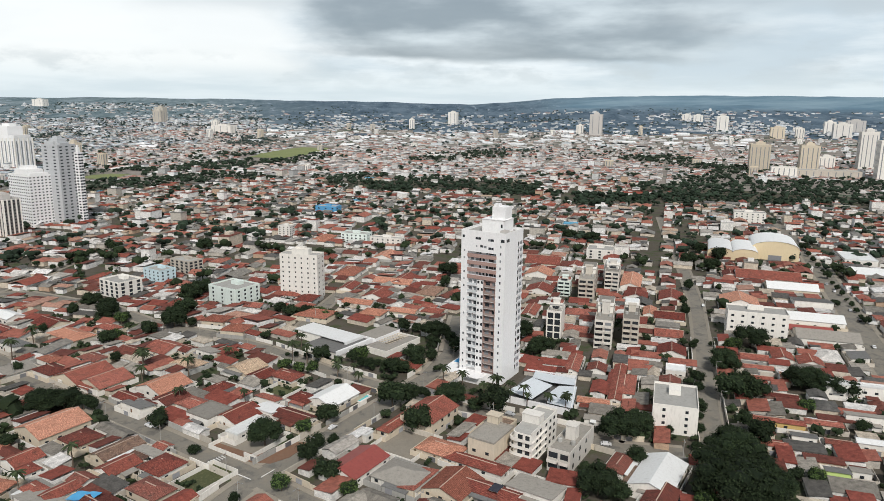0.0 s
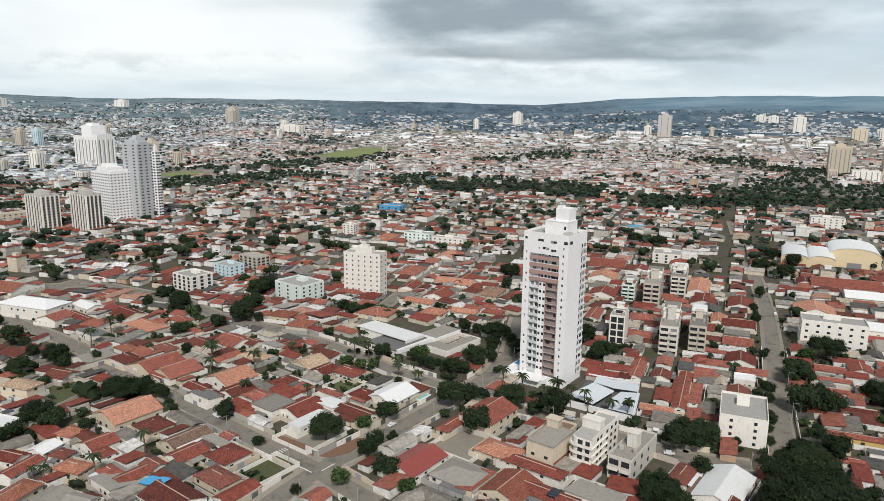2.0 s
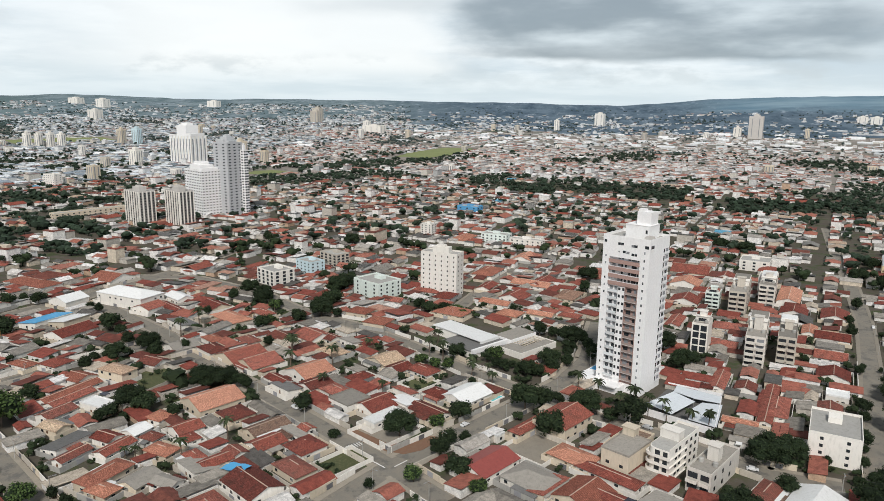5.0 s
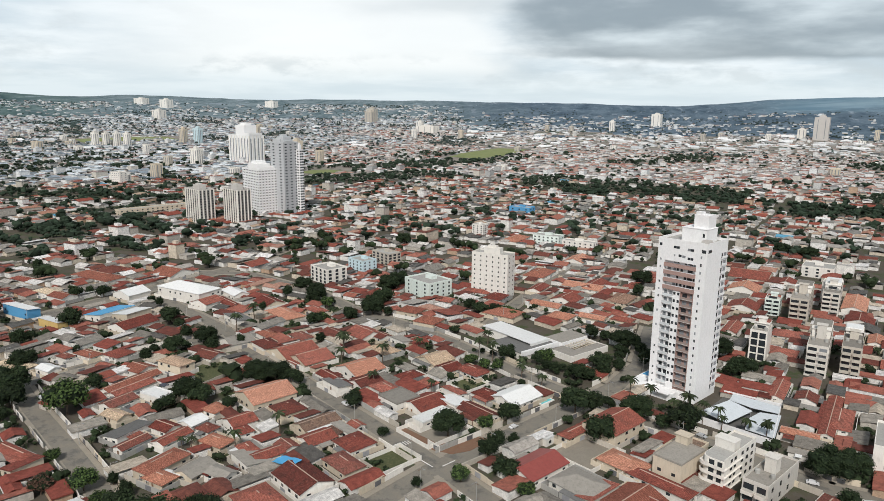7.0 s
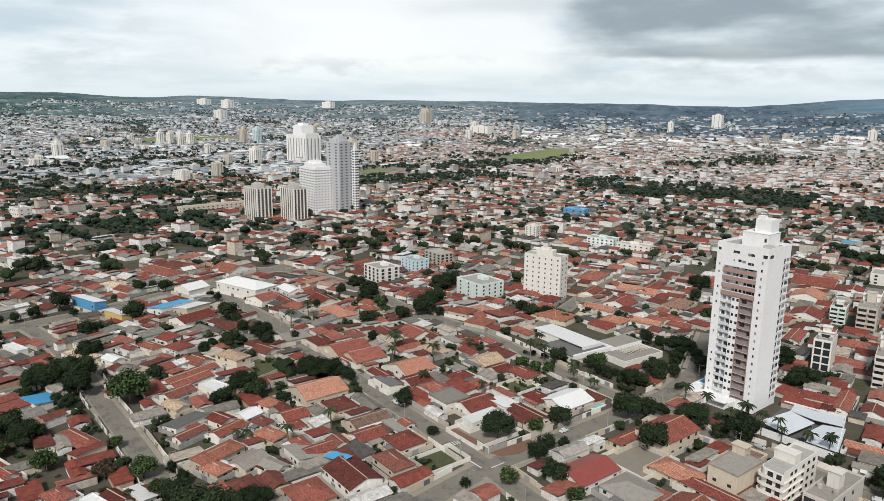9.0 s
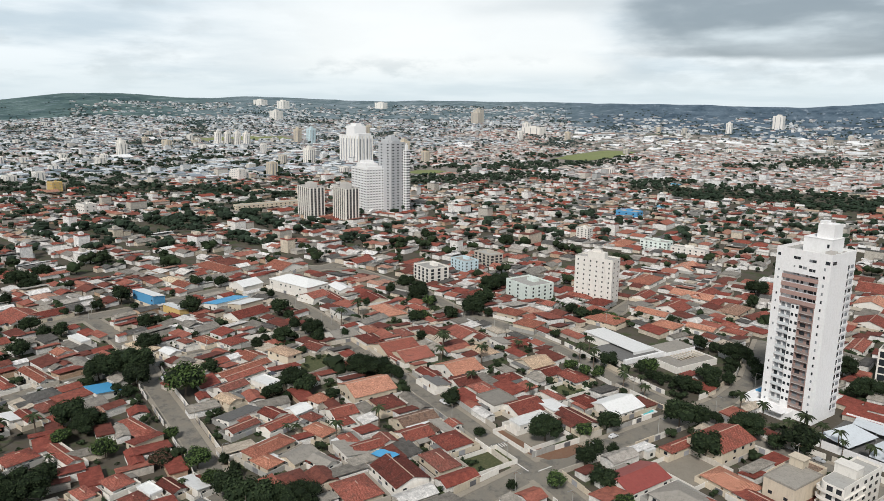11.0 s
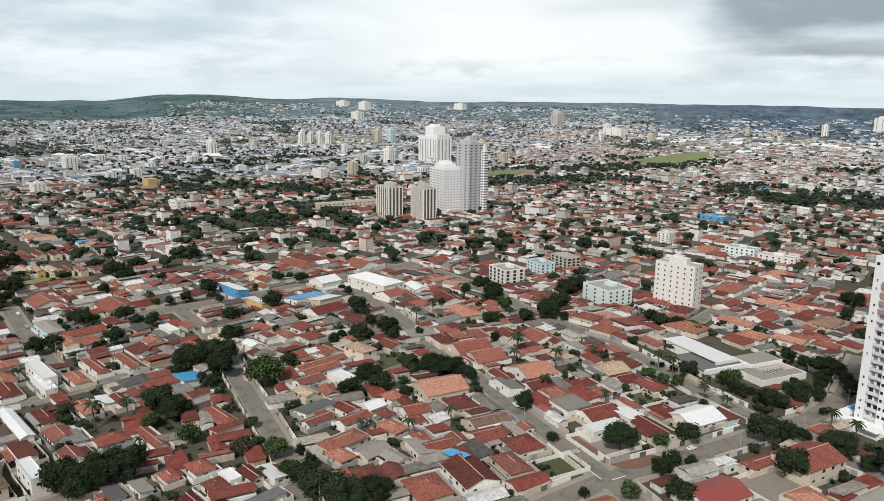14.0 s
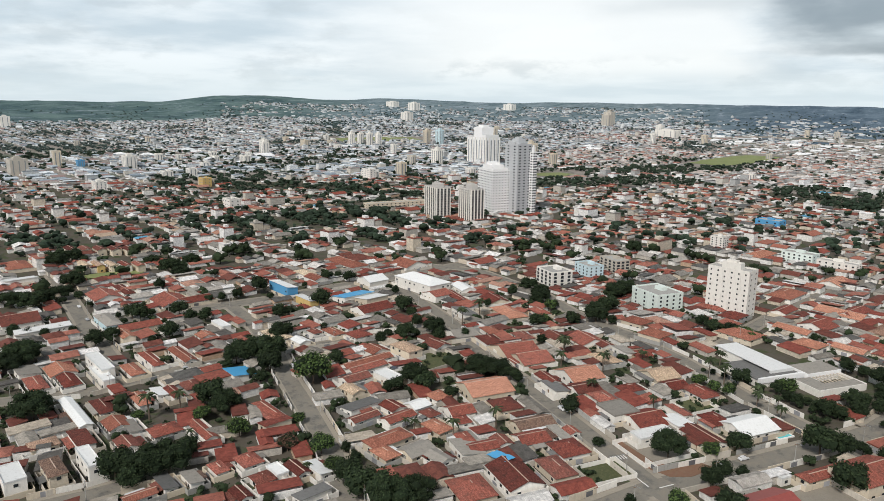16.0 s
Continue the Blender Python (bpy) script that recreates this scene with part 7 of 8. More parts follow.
tree(-257.3, 180.4, 6.1)
tree(-243.2, 175.8, 6.4)
tree(-223.4, 151.5, 2.4, "palm")
tree(-251.5, 166.2, 4.3, "palm")
tree(-252.4, 152.0, 4.7, "palm")
tree(-256.2, 149.3, 3.1, "bright")
tree(-290.8, 124.1, 10.0)
tree(-299.2, 121.3, 6.8)
tree(-301.0, 133.6, 6.3)
tree(-212.7, 123.1, 9.9)
tree(-208.1, 131.1, 9.9)
tree(-212.9, 142.7, 6.5)
tree(-209.2, 116.7, 6.6)
tree(-219.9, 117.9, 5.9)
tree(-234.5, 165.0, 4.6, "bright")
tree(-234.3, 182.3, 5.8)
tree(-233.6, 175.8, 7.3)
tree(-210.2, 164.1, 6.7, "bright")
tree(-254.5, 207.1, 6.3)
tree(-244.8, 205.6, 5.0)
tree(-252.4, 217.6, 6.4)
tree(-225.6, 219.7, 11.0, "bright")
tree(-235.0, 235.0, 5.8)
tree(-186.3, 167.2, 5.5, "bronze")
tree(-174.4, 173.2, 5.4, "bright")
tree(-200.4, 186.6, 3.4, "bright")
tree(-160.2, 165.8, 4.7, "bright")
tree(-151.0, 163.1, 5.4)
tree(-143.1, 160.0, 6.1)
tree(-128.6, 160.2, 7.9)
tree(-125.6, 168.4, 7.2)
tree(-133.7, 160.5, 6.0)
tree(-186.9, 248.1, 7.6, "spread")
tree(-178.6, 245.8, 7.0, "spread")
tree(-190.3, 237.3, 5.9, "spread")
tree(-161.4, 208.6, 2.4, "palm")
tree(-157.1, 208.6, 2.8, "palm")
tree(-168.3, 159.9, 2.2, "palm")
tree(-151.8, 278.1, 3.9)
tree(-162.8, 283.4, 6.3, "spread")
tree(-168.4, 279.2, 6.3, "spread")
tree(-264.1, 228.0, 10.3)
tree(-285.9, 255.6, 7.2)
tree(-273.4, 221.2, 10.3)
tree(-274.8, 215.2, 7.2)
tree(-272.0, 207.8, 6.5)
tree(-315.0, 286.9, 8.7)
tree(-314.8, 279.8, 8.6)
tree(-311.3, 312.7, 8.2)
tree(-318.8, 315.2, 6.8)
tree(-302.6, 371.6, 7.2)
tree(-274.3, 348.5, 8.2)
tree(-253.2, 333.0, 8.5)
tree(-236.9, 317.1, 7.4)
tree(-237.5, 291.4, 6.4)
tree(-229.8, 297.1, 7.1)
tree(-222.8, 314.6, 7.2)
tree(-211.7, 304.5, 5.7)
tree(-266.4, 315.9, 6.0)
tree(-235.3, 281.3, 5.7)
tree(-353.5, 373.8, 6.0)
tree(-354.3, 362.5, 5.9)
tree(-341.1, 372.6, 5.9)
tree(-369.7, 311.7, 8.1)
tree(-352.6, 306.7, 6.3)
tree(-355.9, 341.1, 5.8)
tree(-336.3, 218.3, 6.8)
tree(-335.4, 207.3, 7.4)
tree(-352.6, 244.7, 8.0)
tree(-367.8, 247.6, 6.7)
tree(-345.8, 249.7, 7.9)
tree(-376.8, 226.7, 6.7)
tree(-379.8, 217.6, 5.9)
tree(-386.0, 226.9, 6.0)
tree(-381.6, 237.3, 6.1)
tree(-378.5, 247.0, 5.3)
tree(-352.5, 194.6, 6.2)
tree(-355.5, 186.8, 6.8)
tree(-388.3, 191.9, 5.9)
tree(-393.4, 188.1, 5.2)
tree(-398.6, 172.2, 5.9)
tree(-404.8, 167.6, 7.4)
tree(-391.1, 177.7, 5.8)
tree(-356.9, 150.1, 9.9)
tree(-353.6, 143.3, 8.5)
tree(-360.5, 157.1, 8.1)
tree(-429.3, 224.4, 6.5)
tree(-454.2, 230.5, 7.7)
tree(-463.1, 223.8, 9.5)
tree(-485.7, 243.3, 10.9)
tree(-451.4, 200.2, 12.4)
tree(-469.0, 194.7, 11.0)
tree(-458.5, 210.6, 9.3)
tree(-564.9, 271.4, 13.5)
tree(-564.3, 284.7, 12.5)
tree(-582.2, 271.0, 8.5)
tree(-469.0, 308.5, 12.1)
tree(-454.4, 308.3, 9.1)
tree(-479.7, 336.4, 9.7)
tree(-504.7, 317.3, 8.9)
tree(-430.3, 275.5, 7.7)
tree(-427.5, 250.5, 5.0)
tree(-462.5, 280.8, 6.3)
tree(-162.4, 372.5, 5.9)
tree(-159.1, 403.2, 9.5)
tree(-145.3, 392.0, 7.8)
tree(-205.6, 417.0, 10.2, "spread")
tree(-188.9, 404.3, 7.5)
tree(-228.2, 418.1, 6.4)
tree(-178.5, 367.3, 6.9, "bright")
tree(-163.7, 334.2, 4.5)
tree(-216.1, 353.4, 4.9, "palm")
tree(-224.6, 377.6, 5.2)
tree(-164.6, 456.8, 10.6, "spread")
tree(-159.2, 470.1, 8.3)
tree(-130.3, 448.0, 8.6, "spread")
tree(-102.2, 424.1, 5.9)
tree(-61.9, 331.3, 3.5)
tree(-68.2, 372.2, 4.5)
tree(-206.7, 314.2, 5.2)
tree(-204.3, 322.1, 4.6)
tree(-215.3, 333.2, 4.7, "palm")
tree(-140.0, 309.5, 4.1, "palm")
tree(-144.0, 321.5, 4.9, "palm")
tree(-121.4, 323.2, 3.0, "palm")
tree(337.1, 630.9, 5.3)
tree(328.6, 606.2, 5.1)
tree(321.1, 583.2, 4.9)
tree(313.7, 561.9, 4.8)
tree(307.2, 542.0, 4.6)
tree(300.7, 523.4, 4.5)
tree(295.1, 506.0, 4.4)
tree(289.4, 489.7, 4.3)
tree(284.4, 474.3, 4.1)
tree(279.3, 459.8, 4.0)
tree(274.9, 446.1, 3.9)
tree(270.4, 433.2, 3.8)
tree(266.4, 421.0, 3.8)
tree(262.3, 409.3, 3.7)
tree(-301.1, 528.4, 5.0)
tree(-299.0, 536.0, 5.1)
tree(-298.2, 545.9, 5.1)
tree(-296.1, 553.8, 5.2)
tree(-295.2, 564.1, 5.3)
tree(-292.7, 572.6, 5.3)
tree(-291.7, 583.4, 5.4)
tree(-289.5, 592.0, 5.4)
tree(-288.5, 603.2, 5.5)
tree(-286.2, 612.1, 5.6)
tree(32.5, 293.2, 3.4, "palm")
tree(37.9, 289.4, 3.4, "palm")
tree(49.2, 284.3, 3.3, "palm")
tree(55.0, 279.8, 3.6, "palm")
tree(2.4, 307.4, 4.1, "palm")
tree(-442.0, 418.2, 8.6)
tree(-262.6, 337.5, 7.6)
tree(-291.9, 365.6, 5.9)
tree(-218.3, 309.9, 5.5)
tree(-273.8, 231.3, 6.8)
tree(-281.8, 218.7, 6.8)
tree(-246.4, 229.9, 4.1)
tree(-234.5, 244.8, 4.1)
tree(-178.6, 358.5, 5.8)
tree(-202.5, 316.3, 4.8)
tree(-181.3, 235.9, 4.5)
tree(-190.7, 232.2, 4.0)
tree(-374.0, 283.8, 5.9)
tree(-370.4, 293.6, 4.8)
tree(-450.6, 399.8, 6.0)
tree(-489.3, 398.3, 5.2)
tree(-457.9, 390.6, 5.0)
tree(-158.2, 174.4, 4.1)
tree(-167.4, 179.2, 3.4)
tree(-1.0, 364.4, 5.3)
tree(8.1, 356.1, 4.6)
tree(-15.7, 295.0, 3.9)
tree(-9.8, 300.3, 3.2)
tree(52.3, 385.1, 5.6)
tree(146.6, 337.7, 7.0)
tree(130.9, 293.8, 6.7)
tree(143.2, 368.7, 3.4)
tree(123.5, 312.5, 3.8)
tree(116.4, 289.5, 3.3)
tree(110.7, 273.4, 3.1)
tree(53.8, 221.6, 5.5)
tree(93.3, 259.7, 3.2)
tree(125.6, 265.8, 3.9)
tree(162.2, 442.3, 4.7)
tree(151.5, 437.0, 3.9)
tree(11.9, 477.5, 5.6)
tree(231.8, 564.4, 7.6)
tree(234.9, 612.9, 7.6)
tree(-68.5, 325.2, 4.9)
tree(-40.2, 247.6, 4.3)
tree(-66.8, 207.9, 3.1)
tree(-108.7, 308.5, 3.7)
tree(-162.9, 243.9, 3.6)
tree(-393.3, 222.3, 3.8)
tree(-388.5, 239.5, 3.8)
tree(-383.5, 257.5, 3.9)
tree(-378.2, 276.7, 3.9)
tree(-374.0, 295.9, 4.0)
tree(-554.9, 266.9, 10.7)
tree(-451.1, 218.2, 7.1)
tree(-437.8, 277.7, 5.6)
tree(-456.4, 325.3, 6.1)
tree(-79.0, 344.9, 2.6)
tree(-74.2, 343.8, 2.4)
tree(-68.9, 342.9, 2.3)
tree(-52.8, 340.5, 3.6)
tree(-57.6, 340.0, 2.6)
tree(-44.1, 336.9, 3.2)
tree(-38.9, 329.4, 4.0)
tree(-33.1, 326.5, 4.2)
tree(-27.5, 323.7, 4.4)
tree(-22.1, 322.1, 4.4)
tree(-17.4, 322.8, 3.8)
tree(-10.6, 330.4, 6.2)
tree(-9.6, 343.8, 5.0)
tree(-76.3, 415.3, 6.0, "bright")
tree(-70.8, 411.2, 4.6, "bright")
tree(-85.2, 418.1, 5.0)
tree(-94.4, 421.0, 5.2)
tree(-27.6, 392.2, 5.0)
tree(-20.4, 384.8, 4.2)
tree(-12.5, 387.9, 6.2)
tree(-40.2, 430.0, 5.0)
tree(-4.3, 365.8, 6.0)
tree(-69.8, 353.6, 4.2, "palm")
tree(-66.6, 355.6, 4.4, "palm")
tree(-38.6, 366.2, 3.6, "palm")
tree(-73.4, 353.8, 3.8, "palm")
tree(-68.9, 322.8, 4.4, "bright")
tree(-62.3, 322.8, 4.8, "bright")
tree(-75.8, 325.6, 4.2, "bright")
tree(-47.9, 311.6, 3.6, "palm")
tree(-37.4, 306.1, 3.6, "palm")


for kind, obs in PROTO.items():
    for k, ob in enumerate(obs):
        if (kind, k) not in USED:
            for o in (*ob.children, ob):
                bpy.data.objects.remove(o)

# ---- the rest of the town, block by block ----
WOODS = [
    (-1588, 1418, -1560, 1642, 25),
    (-1168, 989, -1139, 1133, 22),
    (-591, 550, -521, 656, 14),
    (-608, 494, -599, 565, 14),
    (-755, 775, -692, 876, 18),
    (-609, 666, -594, 810, 14),
    (-660, 930, -887, 1127, 14),
    (219, 964, 424, 1003, 52),
    (424, 1003, 674, 1009, 70),
    (381, 1118, 788, 1184, 70),
    (-81, 1101, 109, 1131, 60),
    (66, 1171, 99, 1022, 40),
    (106, 1092, 228, 1000, 22),
    (-551, 1076, -356, 1218, 55),
    (-494, 1355, -379, 1562, 60),
    (-534, 531, -600, 502, 30),
    (-628, 323, -673, 305, 25),
    (-808, 782, -861, 692, 40),
    (-1805, 925, -1882, 838, 80),
    (-496, 609, -448, 599, 16),
    (-487, 1054, -403, 1254, 40),
    (-578, 505, -564, 524, 16),
    (-561, 547, -551, 600, 13),
    (-460, 504, -425, 519, 15),
    (-424, 392, -426, 409, 10),
    (-442, 378, -435, 386, 7),
    (-474, 305, -481, 322, 9),
    (-466, 320, -466, 330, 7),
    (-426, 269, -426, 277, 6),
    (-359, 479, -354, 484, 8),
    (-366, 538, -343, 553, 9),
    (-587, 452, -580, 460, 8),
    (-645, 458, -645, 468, 9),
    (-576, 391, -573, 401, 8),
    (-316, 443, -312, 458, 6),
    (-480, 459, -473, 466, 8),
    (-296, 535, -280, 576, 7),
    (-479, 387, -473, 393, 6),
    (-570, 492, -559, 558, 20),
    (-551, 562, -532, 594, 18),
    (-772, 519, -754, 537, 14),
    (-916, 598, -888, 632, 16),
    (-1051, 948, -1054, 1017, 25),
    (-1073, 1043, -1070, 1126, 25),
    (-814, 772, -763, 824, 16),
    (-788, 578, -777, 589, 14),
    (-1273, 955, -1257, 981, 16),
    (-510, 630, -498, 666, 14),
    (-1111, 1288, -1102, 1349, 18),
    (-1335, 840, -1368, 894, 14),
    (-961, 752, -948, 783, 10),
]
FIELDS = [
    (-508, 263, -489, 300, 9),
    (-1563, 1666, -1403, 1875, 90),
    (-589, 1174, -566, 1248, 40),
    (-409, 1633, -348, 1957, 60),
]


def within(x, y, caps, grow=0.0):
    for ax, ay, bx, by, r in caps:
        vx, vy = bx - ax, by - ay
        t = max(0, min(1, ((x - ax) * vx + (y - ay) * vy) / (vx * vx + vy * vy + 1e-6)))
        if math.hypot(x - ax - vx * t, y - ay - vy * t) < r + grow:
            return True
    return False


def district(x, y):
    if x > 45 + 0.1 * (y - 300):
        return 0
    if y < 470 and x > -235 + 0.35 * (y - 200):
        return 1
    return 2


for ax, ay, bx, by, r in FIELDS:
    d_ = Vector((bx - ax, by - ay))
    u_ = d_.normalized()
    s_ = Vector((u_.y, -u_.x))
    n_ = 10
    v, f = [], []
    for i in range(n_ + 1):
        t_ = i / n_
        w_ = r * (0.55 + 0.4 * math.sin(math.pi * (0.1 + 0.8 * t_))) * (1 + 0.25 * noise.noise((i * 0.9, ax * 0.01, 0)))
        for k in range(4):
            p = Vector((ax, ay)) + d_ * t_ + s_ * w_ * (k / 1.5 - 1)
            v.append((p.x, p.y, rise(p.x, p.y) + 0.6))
    for i in range(n_):
        f += [(4 * i + k, 4 * i + k + 1, 4 * i + k + 5, 4 * i + k + 4) for k in range(3)]
    tagged(mesh("meadow", v, f, M["meadow"]), "pale green open meadow between the houses", "meadow", kind="structure")


DISTRICT = (-18.0, -32.0, -14.0)
rng = random.Random(11)
NEAR, MID, FAR, COOL, SPOTS = [], [], [], [], []
for kd, ang in enumerate(DISTRICT):
    a = radians(ang)
    ux, uy = -math.sin(a), math.cos(a)
    for iu in range(-70, 70):
        for blockv in range(-50, 50):
            uc0, vc0 = iu * 68.0, blockv * 128.0
            cx0, cy0 = ux * uc0 + uy * vc0, uy * uc0 - ux * vc0
            d0 = math.hypot(cx0, cy0)
            if d0 > 4500 or abs(math.degrees(math.atan2(-cx0, cy0)) - 17) > 56 + 6000 / max(d0, 60):
                continue
            for row in range(2):
                pos = 0.0
                while pos < 112:
                    w = rng.choice((9.0, 10.5, 12.0, 12.0, 14.0, 16.0)) * (1.0 if d0 < 2600 else 1.25)
                    v0, u0 = vc0 + pos + w / 2, uc0 + (row - 0.5) * 28.0
                    pos += w + 0.4
                    x, y = ux * u0 + uy * v0, uy * u0 - ux * v0
                    if y < -40 or district(x, y) != kd:
                        continue
                    d = math.hypot(x, y)
                    if d > 4250 or d < 120:
                        continue
                    dens = noise.noise((x * 0.0045, y * 0.0045, 5))
                    clump = noise.noise((x * 0.0022, y * 0.0022, 9)) + 0.5 * noise.noise((x * 0.007, y * 0.007, 2))
                    turn_ = math.degrees(math.atan2(-x, y))
                    if (d > 3300 and x < -0.79 * d) or d > 3350 and rng.random() < (0.55 if clump > 0.0 else 0.9):
                        continue
                    if turn_ < 14 and (d > 3800 or d > 2700 and rng.random() < (0.35 if clump > 0.05 else 0.86) or 2020 < d < 2700 and rng.random() < 0.6):
                        continue
                    leafy = noise.noise((x * 0.011, y * 0.011, 7)) + 0.4 * noise.noise((x * 0.03, y * 0.03, 1)) + (0.22 if x < -0.45 * d and d > 800 else 0)
                    if within(x, y, WOODS) or within(x, y, FIELDS) or (dens > 0.30 and d > 1000) and rng.random() < 0.85:
                        SPOTS.append((x, y, 2))
                        continue
                    if rng.random() < (0.06 if d < 2600 else 0.12):
                        SPOTS.append((x, y, 1))
                        continue
                    ln = rng.uniform(13, 24) if d < 1500 else rng.uniform(9, 17)
                    x, y = x + ux * rng.uniform(-2.5, 2.5), y + uy * rng.uniform(-2.5, 2.5)
                    item = (x, y, ang + rng.uniform(-1.5, 1.5), w - rng.uniform(0.6, 2.5), ln)
                    if d < 560 and not free(x, y, min(w, ln) * 0.42):
                        continue
                    if 285 <= d < 560:
                        take(x, y, ang, w, ln, -0.2)
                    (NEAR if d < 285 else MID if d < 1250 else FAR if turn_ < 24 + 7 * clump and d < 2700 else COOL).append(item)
                    want = max(0.3, min(0.98, 0.62 + 1.3 * leafy)) * 1.15
                    if d > 1100:
                        green = noise.noise((x * 0.0036, y * 0.0036, 3)) + 0.55 * noise.noise((x * 0.012, y * 0.012, 6)) + (0.10 if turn_ > 25 else 0)
                        want = 0.9 if green > 0.12 else 0.09
                    for _ in range(1 + (rng.random() < 0.35) if rng.random() < want else 0):
                        e = (ln / 2 + 2.5) * rng.choice((-1, 1))
                        SPOTS.append((x + ux * e + rng.uniform(-4, 4), y + uy * e + rng.uniform(-4, 4), 0))
ROOFS, WALLS = ("red", "red", "red", "dark", "dark", "orange", "grey", "grey", "slate", "white", "brown"), ("wall", "wall", "cream", "beige")
NEAR.sort(key=lambda q: q[0] ** 2 + q[1] ** 2)
MID += NEAR[48:]
for x, y, ang, w, ln in NEAR[:48]:
    house(x, y, ang, w, ln * 0.8, rng.choice((2.9, 3.0, 3.2, 3.2, 5.8)), rng.choice(("gable", "gable", "hip", "hip", "shed")), rng.choice(ROOFS), rng.choice(WALLS), yard=rng.random() < 0.6)


def town(name, items, label, roofs, group_walls, simple=False, low=False):
    """Many small houses in one mesh: each with its walls and a closed pitched, flat or stepped roof."""
    v, f, mi = [], [], []

    def put(bv, bf, m):
        k = len(v)
        v.extend(bv)
        f.extend(tuple(i + k for i in q) for q in bf)
        mi.extend([m] * len(bf))

    for x, y, ang, w, ln in items:
        z = rise(x, y)
        a = radians(ang)
        c, s = math.cos(a), math.sin(a)
        parts = [(0.0, 0.0, w, ln)] if simple or rng.random() < 0.2 else [(0.0, -ln * 0.22, w, ln * 0.55), (rng.choice((-1, 1)) * w * 0.12, ln * 0.29, w * 0.74, ln * 0.40)]
        if not simple and rng.random() < 0.75:
            sx_ = rng.uniform(0.35, 0.6) * w
            parts.append((rng.choice((-1, 1)) * (w - sx_) * 0.5, rng.choice((-1, 1)) * (ln * 0.5 + 2.0), sx_, rng.uniform(3.0, 5.5)))
        tall = rng.random()
        for ox, oy, sx, sy in parts:
            h = 3.0 + rng.uniform(-0.6, 0.9)
            if tall > (0.87 if x * x + y * y < 2000000 else 0.96) and w > 8 and x * x + y * y > 360000:
                h = rng.choice((6.0, 6.2, 9.0, 11.5)) if 8 < sx < 15 and sy > 8 else 6.0 if min(sx, sy) > 5 else 3.2
            pick = rng.random()
            if low:
                h, pick = 2.5 + rng.uniform(-0.3, 0.4), rng.choice((0.05, 0.2, 0.2, 0.2, 0.6))
            kind = "flat" if h > 7 or pick < 0.10 else "shed" if pick < 0.3 else "hip" if pick < 0.48 and w > 8 else "gable"

            def at(q):
                return [(x + c * (px_ + ox) - s * (py_ + oy), y + s * (px_ + ox) + c * (py_ + oy), z + pz_) for px_, py_, pz_ in q]

            bv, bf = box(-sx / 2, -sy / 2, -1.5, sx / 2, sy / 2, h)
            put(at(bv), bf[1:], 1)
            hx, hy = sx / 2 + 0.35, sy / 2 + 0.35
            if kind == "flat":
                bv, bf = box(-hx, -hy, h, hx, hy, h + 0.5)
                put(at(bv), bf, 0)
                if h > 5:
                    bv, bf = box(-sx * 0.25, -sy * 0.2, h + 0.5, sx * 0.2, sy * 0.15, h + 2.8)
                    put(at(bv), bf[1:], 1)
                continue
            bv, bf = roof_shape(kind, sx, sy, h + 0.12, 0.35, 0.34, 0.12)
            put(at(bv), bf, 0)
    ob = mesh(name, v, f, [M[roofs], M[group_walls]], index=mi)
    tagged(ob, label, "houses", kind="stuff")


for x, y, ang, w, ln in NEAR[48:]:
    take(x, y, ang, w, ln, -0.2)
SHEDS = []
for _ in range(16000):
    a, d = radians(rng.uniform(-42, 76)), 560 * math.sqrt(rng.uniform(0.05, 1))
    x, y = -d * math.sin(a), d * math.cos(a)
    w, ln = rng.uniform(4.5, 9), rng.uniform(6, 15)
    if free(x, y, w * 0.40) and not within(x, y, WOODS) and rng.random() < 0.55:
        ang = DISTRICT[district(x, y)] + rng.choice((0, 90))
        SHEDS.append((x, y, ang, w, ln))
        take(x, y, ang, w, ln, -0.3)
town("outbuildings", SHEDS, "small back-yard roofs of tile, fibre cement and sheet", "roofs_yard", "walls_mixed", True, True)
town("nearer_town_houses", [q for q in MID if q[0] ** 2 + q[1] ** 2 < 500000], "crowded low houses, mostly with red tile roofs", "roofs_town", "walls_mixed")
town("town_houses", [q for q in MID if q[0] ** 2 + q[1] ** 2 >= 500000], "crowded low houses with red tile, grey and white roofs", "roofs_mixed", "walls_mixed")
town("far_town_houses", FAR, "distant low houses with reddish roofs paled for haze", "roofs_haze_pale", "walls_haze_pale", True)
town("far_town_houses", COOL, "distant low houses with grey and pale haze-tinted roofs on the wooded slopes", "roofs_haze_cool", "walls_haze_pale", True)
HALLS = []
for k in range(225):
    a, d = (radians(rng.uniform(-24, 15)), rng.uniform(2030, 2680)) if k < 170 else (radians(rng.uniform(15, 60)), rng.uniform(1500, 3000))
    HALLS.append((-d * math.sin(a), d * math.cos(a), rng.choice((-18, -14, 72, 76)), rng.uniform(20, 52), rng.uniform(16, 34)))
town("factory_halls", HALLS, "distant broad white and grey factory and store roofs", "roofs_white", "walls_haze_pale", True)


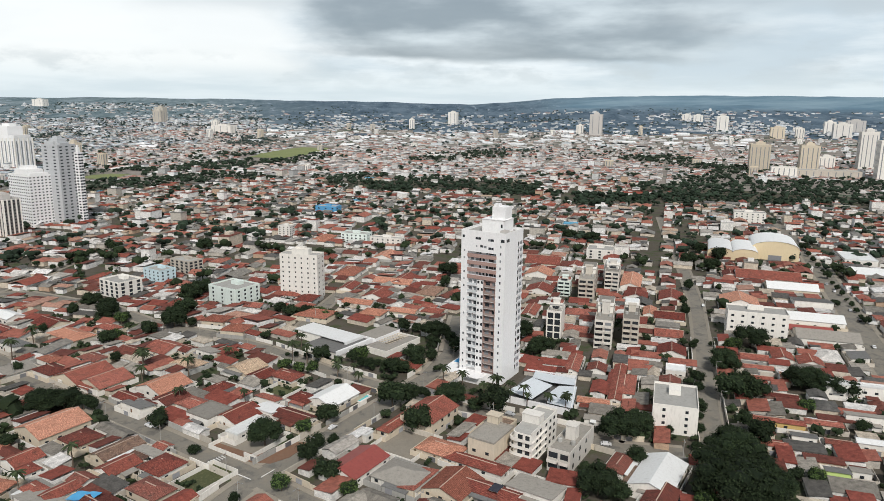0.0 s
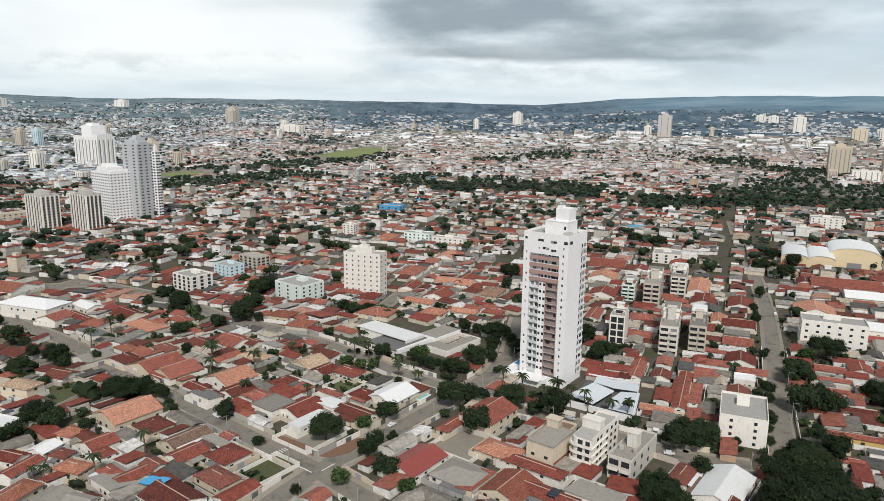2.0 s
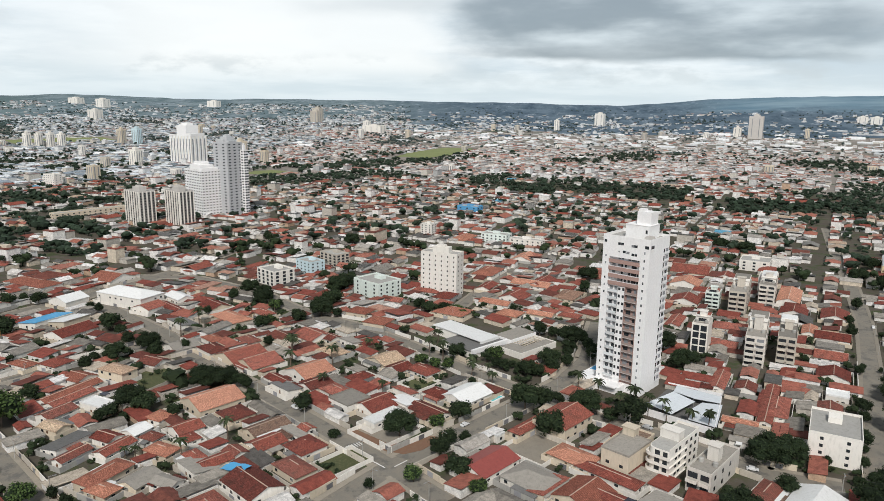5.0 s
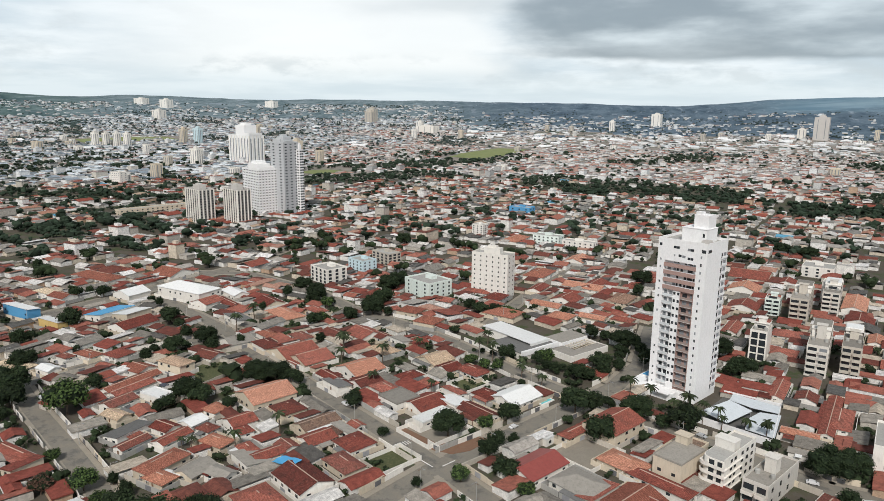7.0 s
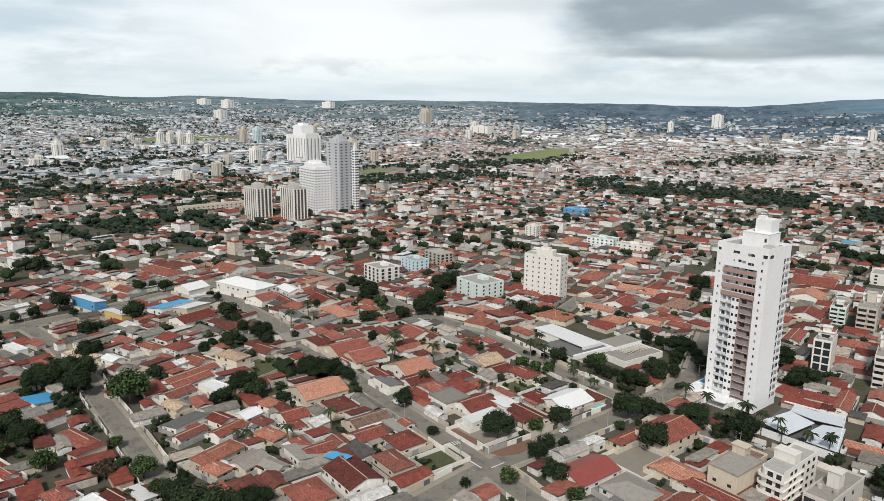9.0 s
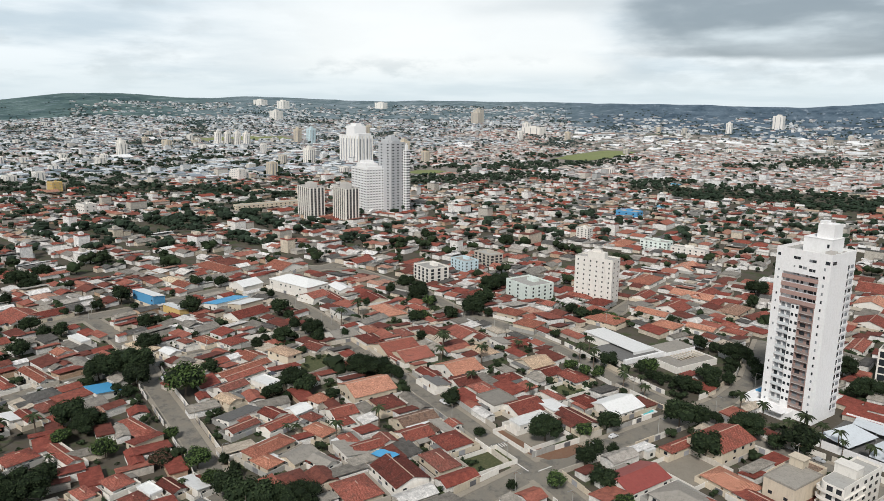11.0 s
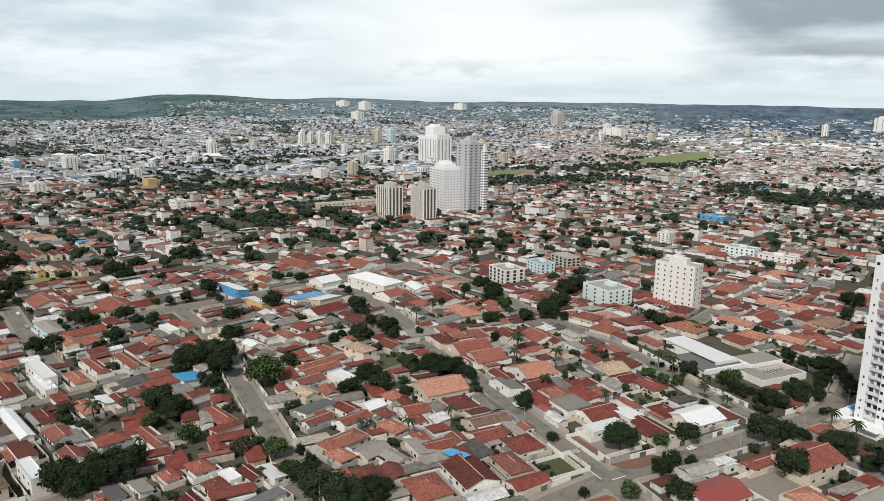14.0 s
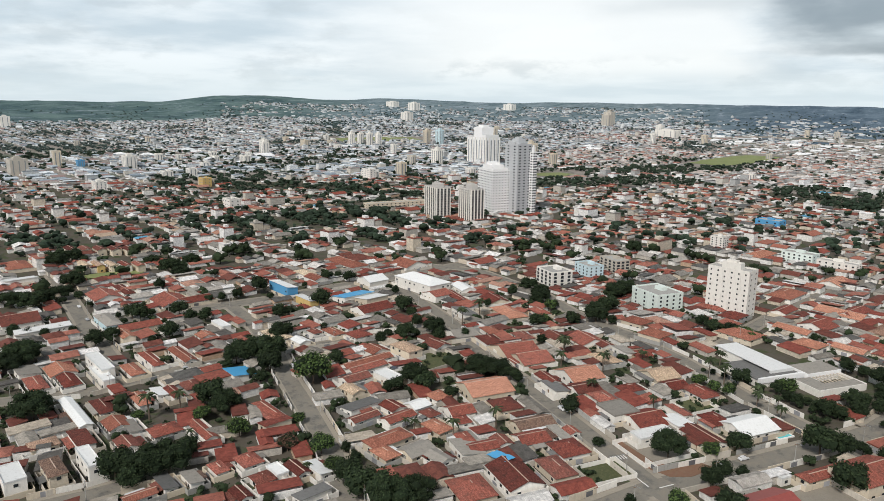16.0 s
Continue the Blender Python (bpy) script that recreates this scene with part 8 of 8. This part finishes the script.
def grove(name, spots, label, fine):
    """Far trees in one mesh, each of several jagged clumps."""
    protos = []
    for k in range(10):
        v, f = [], []
        for j in range(4 if fine else 2):
            bv, bf = blob(rng, rng.uniform(0.36, 0.66), 0.8, 1, 0.3)
            o = (rng.uniform(-0.6, 0.6), rng.uniform(-0.6, 0.6), rng.uniform(0.35, 0.95))
            f += [tuple(i + len(v) for i in q) for q in bf]
            v += [(p[0] + o[0], p[1] + o[1], p[2] + o[2]) for p in bv]
        if fine == 2:
            cl = list(v)
            for _ in range(95):
                p = Vector(rng.choice(cl)) + Vector((rng.gauss(0, .1), rng.gauss(0, .1), rng.gauss(0.03, .1)))
                n = Vector((rng.gauss(0, 1), rng.gauss(0, 1), rng.gauss(0.6, 1))).normalized()
                s_ = n.orthogonal().normalized()
                t_ = n.cross(s_)
                w_ = rng.uniform(0.06, 0.14)
                k0 = len(v)
                v += [tuple(p - s_ * w_), tuple(p + t_ * w_ * 0.7), tuple(p + s_ * w_), tuple(p - t_ * w_ * 0.7)]
                f.append((k0, k0 + 1, k0 + 2, k0 + 3))
        if fine:
            k0 = len(v)
            v += [(-0.08, -0.08, -0.6), (0.08, -0.08, -0.6), (0, 0.1, -0.6), (0, 0, 1.0)]
            f += [(k0, k0 + 1, k0 + 3), (k0 + 1, k0 + 2, k0 + 3), (k0 + 2, k0, k0 + 3)]
        protos.append((np.array(v), f))
    vs, fs, n = [], [], 0
    for x, y, r in spots:
        pv, pf = protos[rng.randrange(10)]
        a = rng.uniform(0, 6.28)
        c, s = math.cos(a) * r, math.sin(a) * r
        q = np.stack([pv[:, 0] * c - pv[:, 1] * s + x, pv[:, 0] * s + pv[:, 1] * c + y, (pv[:, 2] + 0.35) * r * rng.uniform(0.75, 1.0) + rise(x, y)], 1)
        vs.extend(map(tuple, q.tolist()))
        fs.extend(tuple(i + n for i in t) for t in pf)
        n += len(pv)
    # the farther the grove, the more haze in its leaf colour
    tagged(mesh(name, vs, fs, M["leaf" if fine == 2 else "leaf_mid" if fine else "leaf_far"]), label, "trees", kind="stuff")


spots_mid, spots_next, spots_far, shrubs = [], [], [], []
for _ in range(14000):
    a, d = radians(rng.uniform(-42, 76)), 470 * math.sqrt(rng.uniform(0.05, 1))
    x, y = -d * math.sin(a), d * math.cos(a)
    r = rng.choice((0.9, 1.2, 1.5, 2.0, 2.6, 3.2))
    if len(shrubs) < 1300 and free(x, y, r * 0.6):
        shrubs.append((x, y, r))
        take(x, y, 0, r, r)
for gm, gx, gy in GARDENS:
    for _ in range(12):
        p = gm @ Vector((rng.uniform(-0.42, 0.42) * gx, rng.choice((-1, 1)) * rng.uniform(0.12, 0.44) * gy, 0))
        shrubs.append((p.x, p.y, rng.uniform(0.7, 1.7)))
for x, y, k in SPOTS:
    for j in range((1, 2, 7 if x * x + y * y < 1210000 else 4)[k]):
        px_, py_ = x + rng.uniform(-9, 9) * (k > 0), y + rng.uniform(-9, 9) * (k > 0)
        d = math.hypot(px_, py_)
        if within(px_, py_, FIELDS) or (d < 620 and not free(px_, py_, 1.5)):
            continue
        r = rng.choice((1.8, 2.3, 3.0, 3.8, 4.6, 5.8)) * (1.0 if d > 900 else 1.15)
        if d < 1900:
            (spots_next if d < 640 else spots_mid).append((px_, py_, r))
        elif rng.random() < 0.8:
            spots_far.append((px_, py_, r * 1.1))
for _ in range(2600):
    a, d = radians(rng.uniform(-22, 74)), rng.uniform(2750, 4200)
    x, y = -d * math.sin(a), d * math.cos(a)
    if noise.noise((x * 0.003, y * 0.003, 4)) + 0.5 * noise.noise((x * 0.012, y * 0.012, 8)) > 0.06 and (d < 3850 or a > -0.1):
        spots_far.append((x, y, rng.uniform(3.5, 7)))
grove("garden_shrubs", shrubs, "shrubs and small trees in the yards", 2)
grove("nearer_town_trees", spots_next, "dark green leafy trees between the nearer houses", 2)
grove("town_trees", spots_mid, "dark green trees between the houses", True)
grove("far_trees", spots_far, "distant green trees paled for haze, scattered over the town", False)
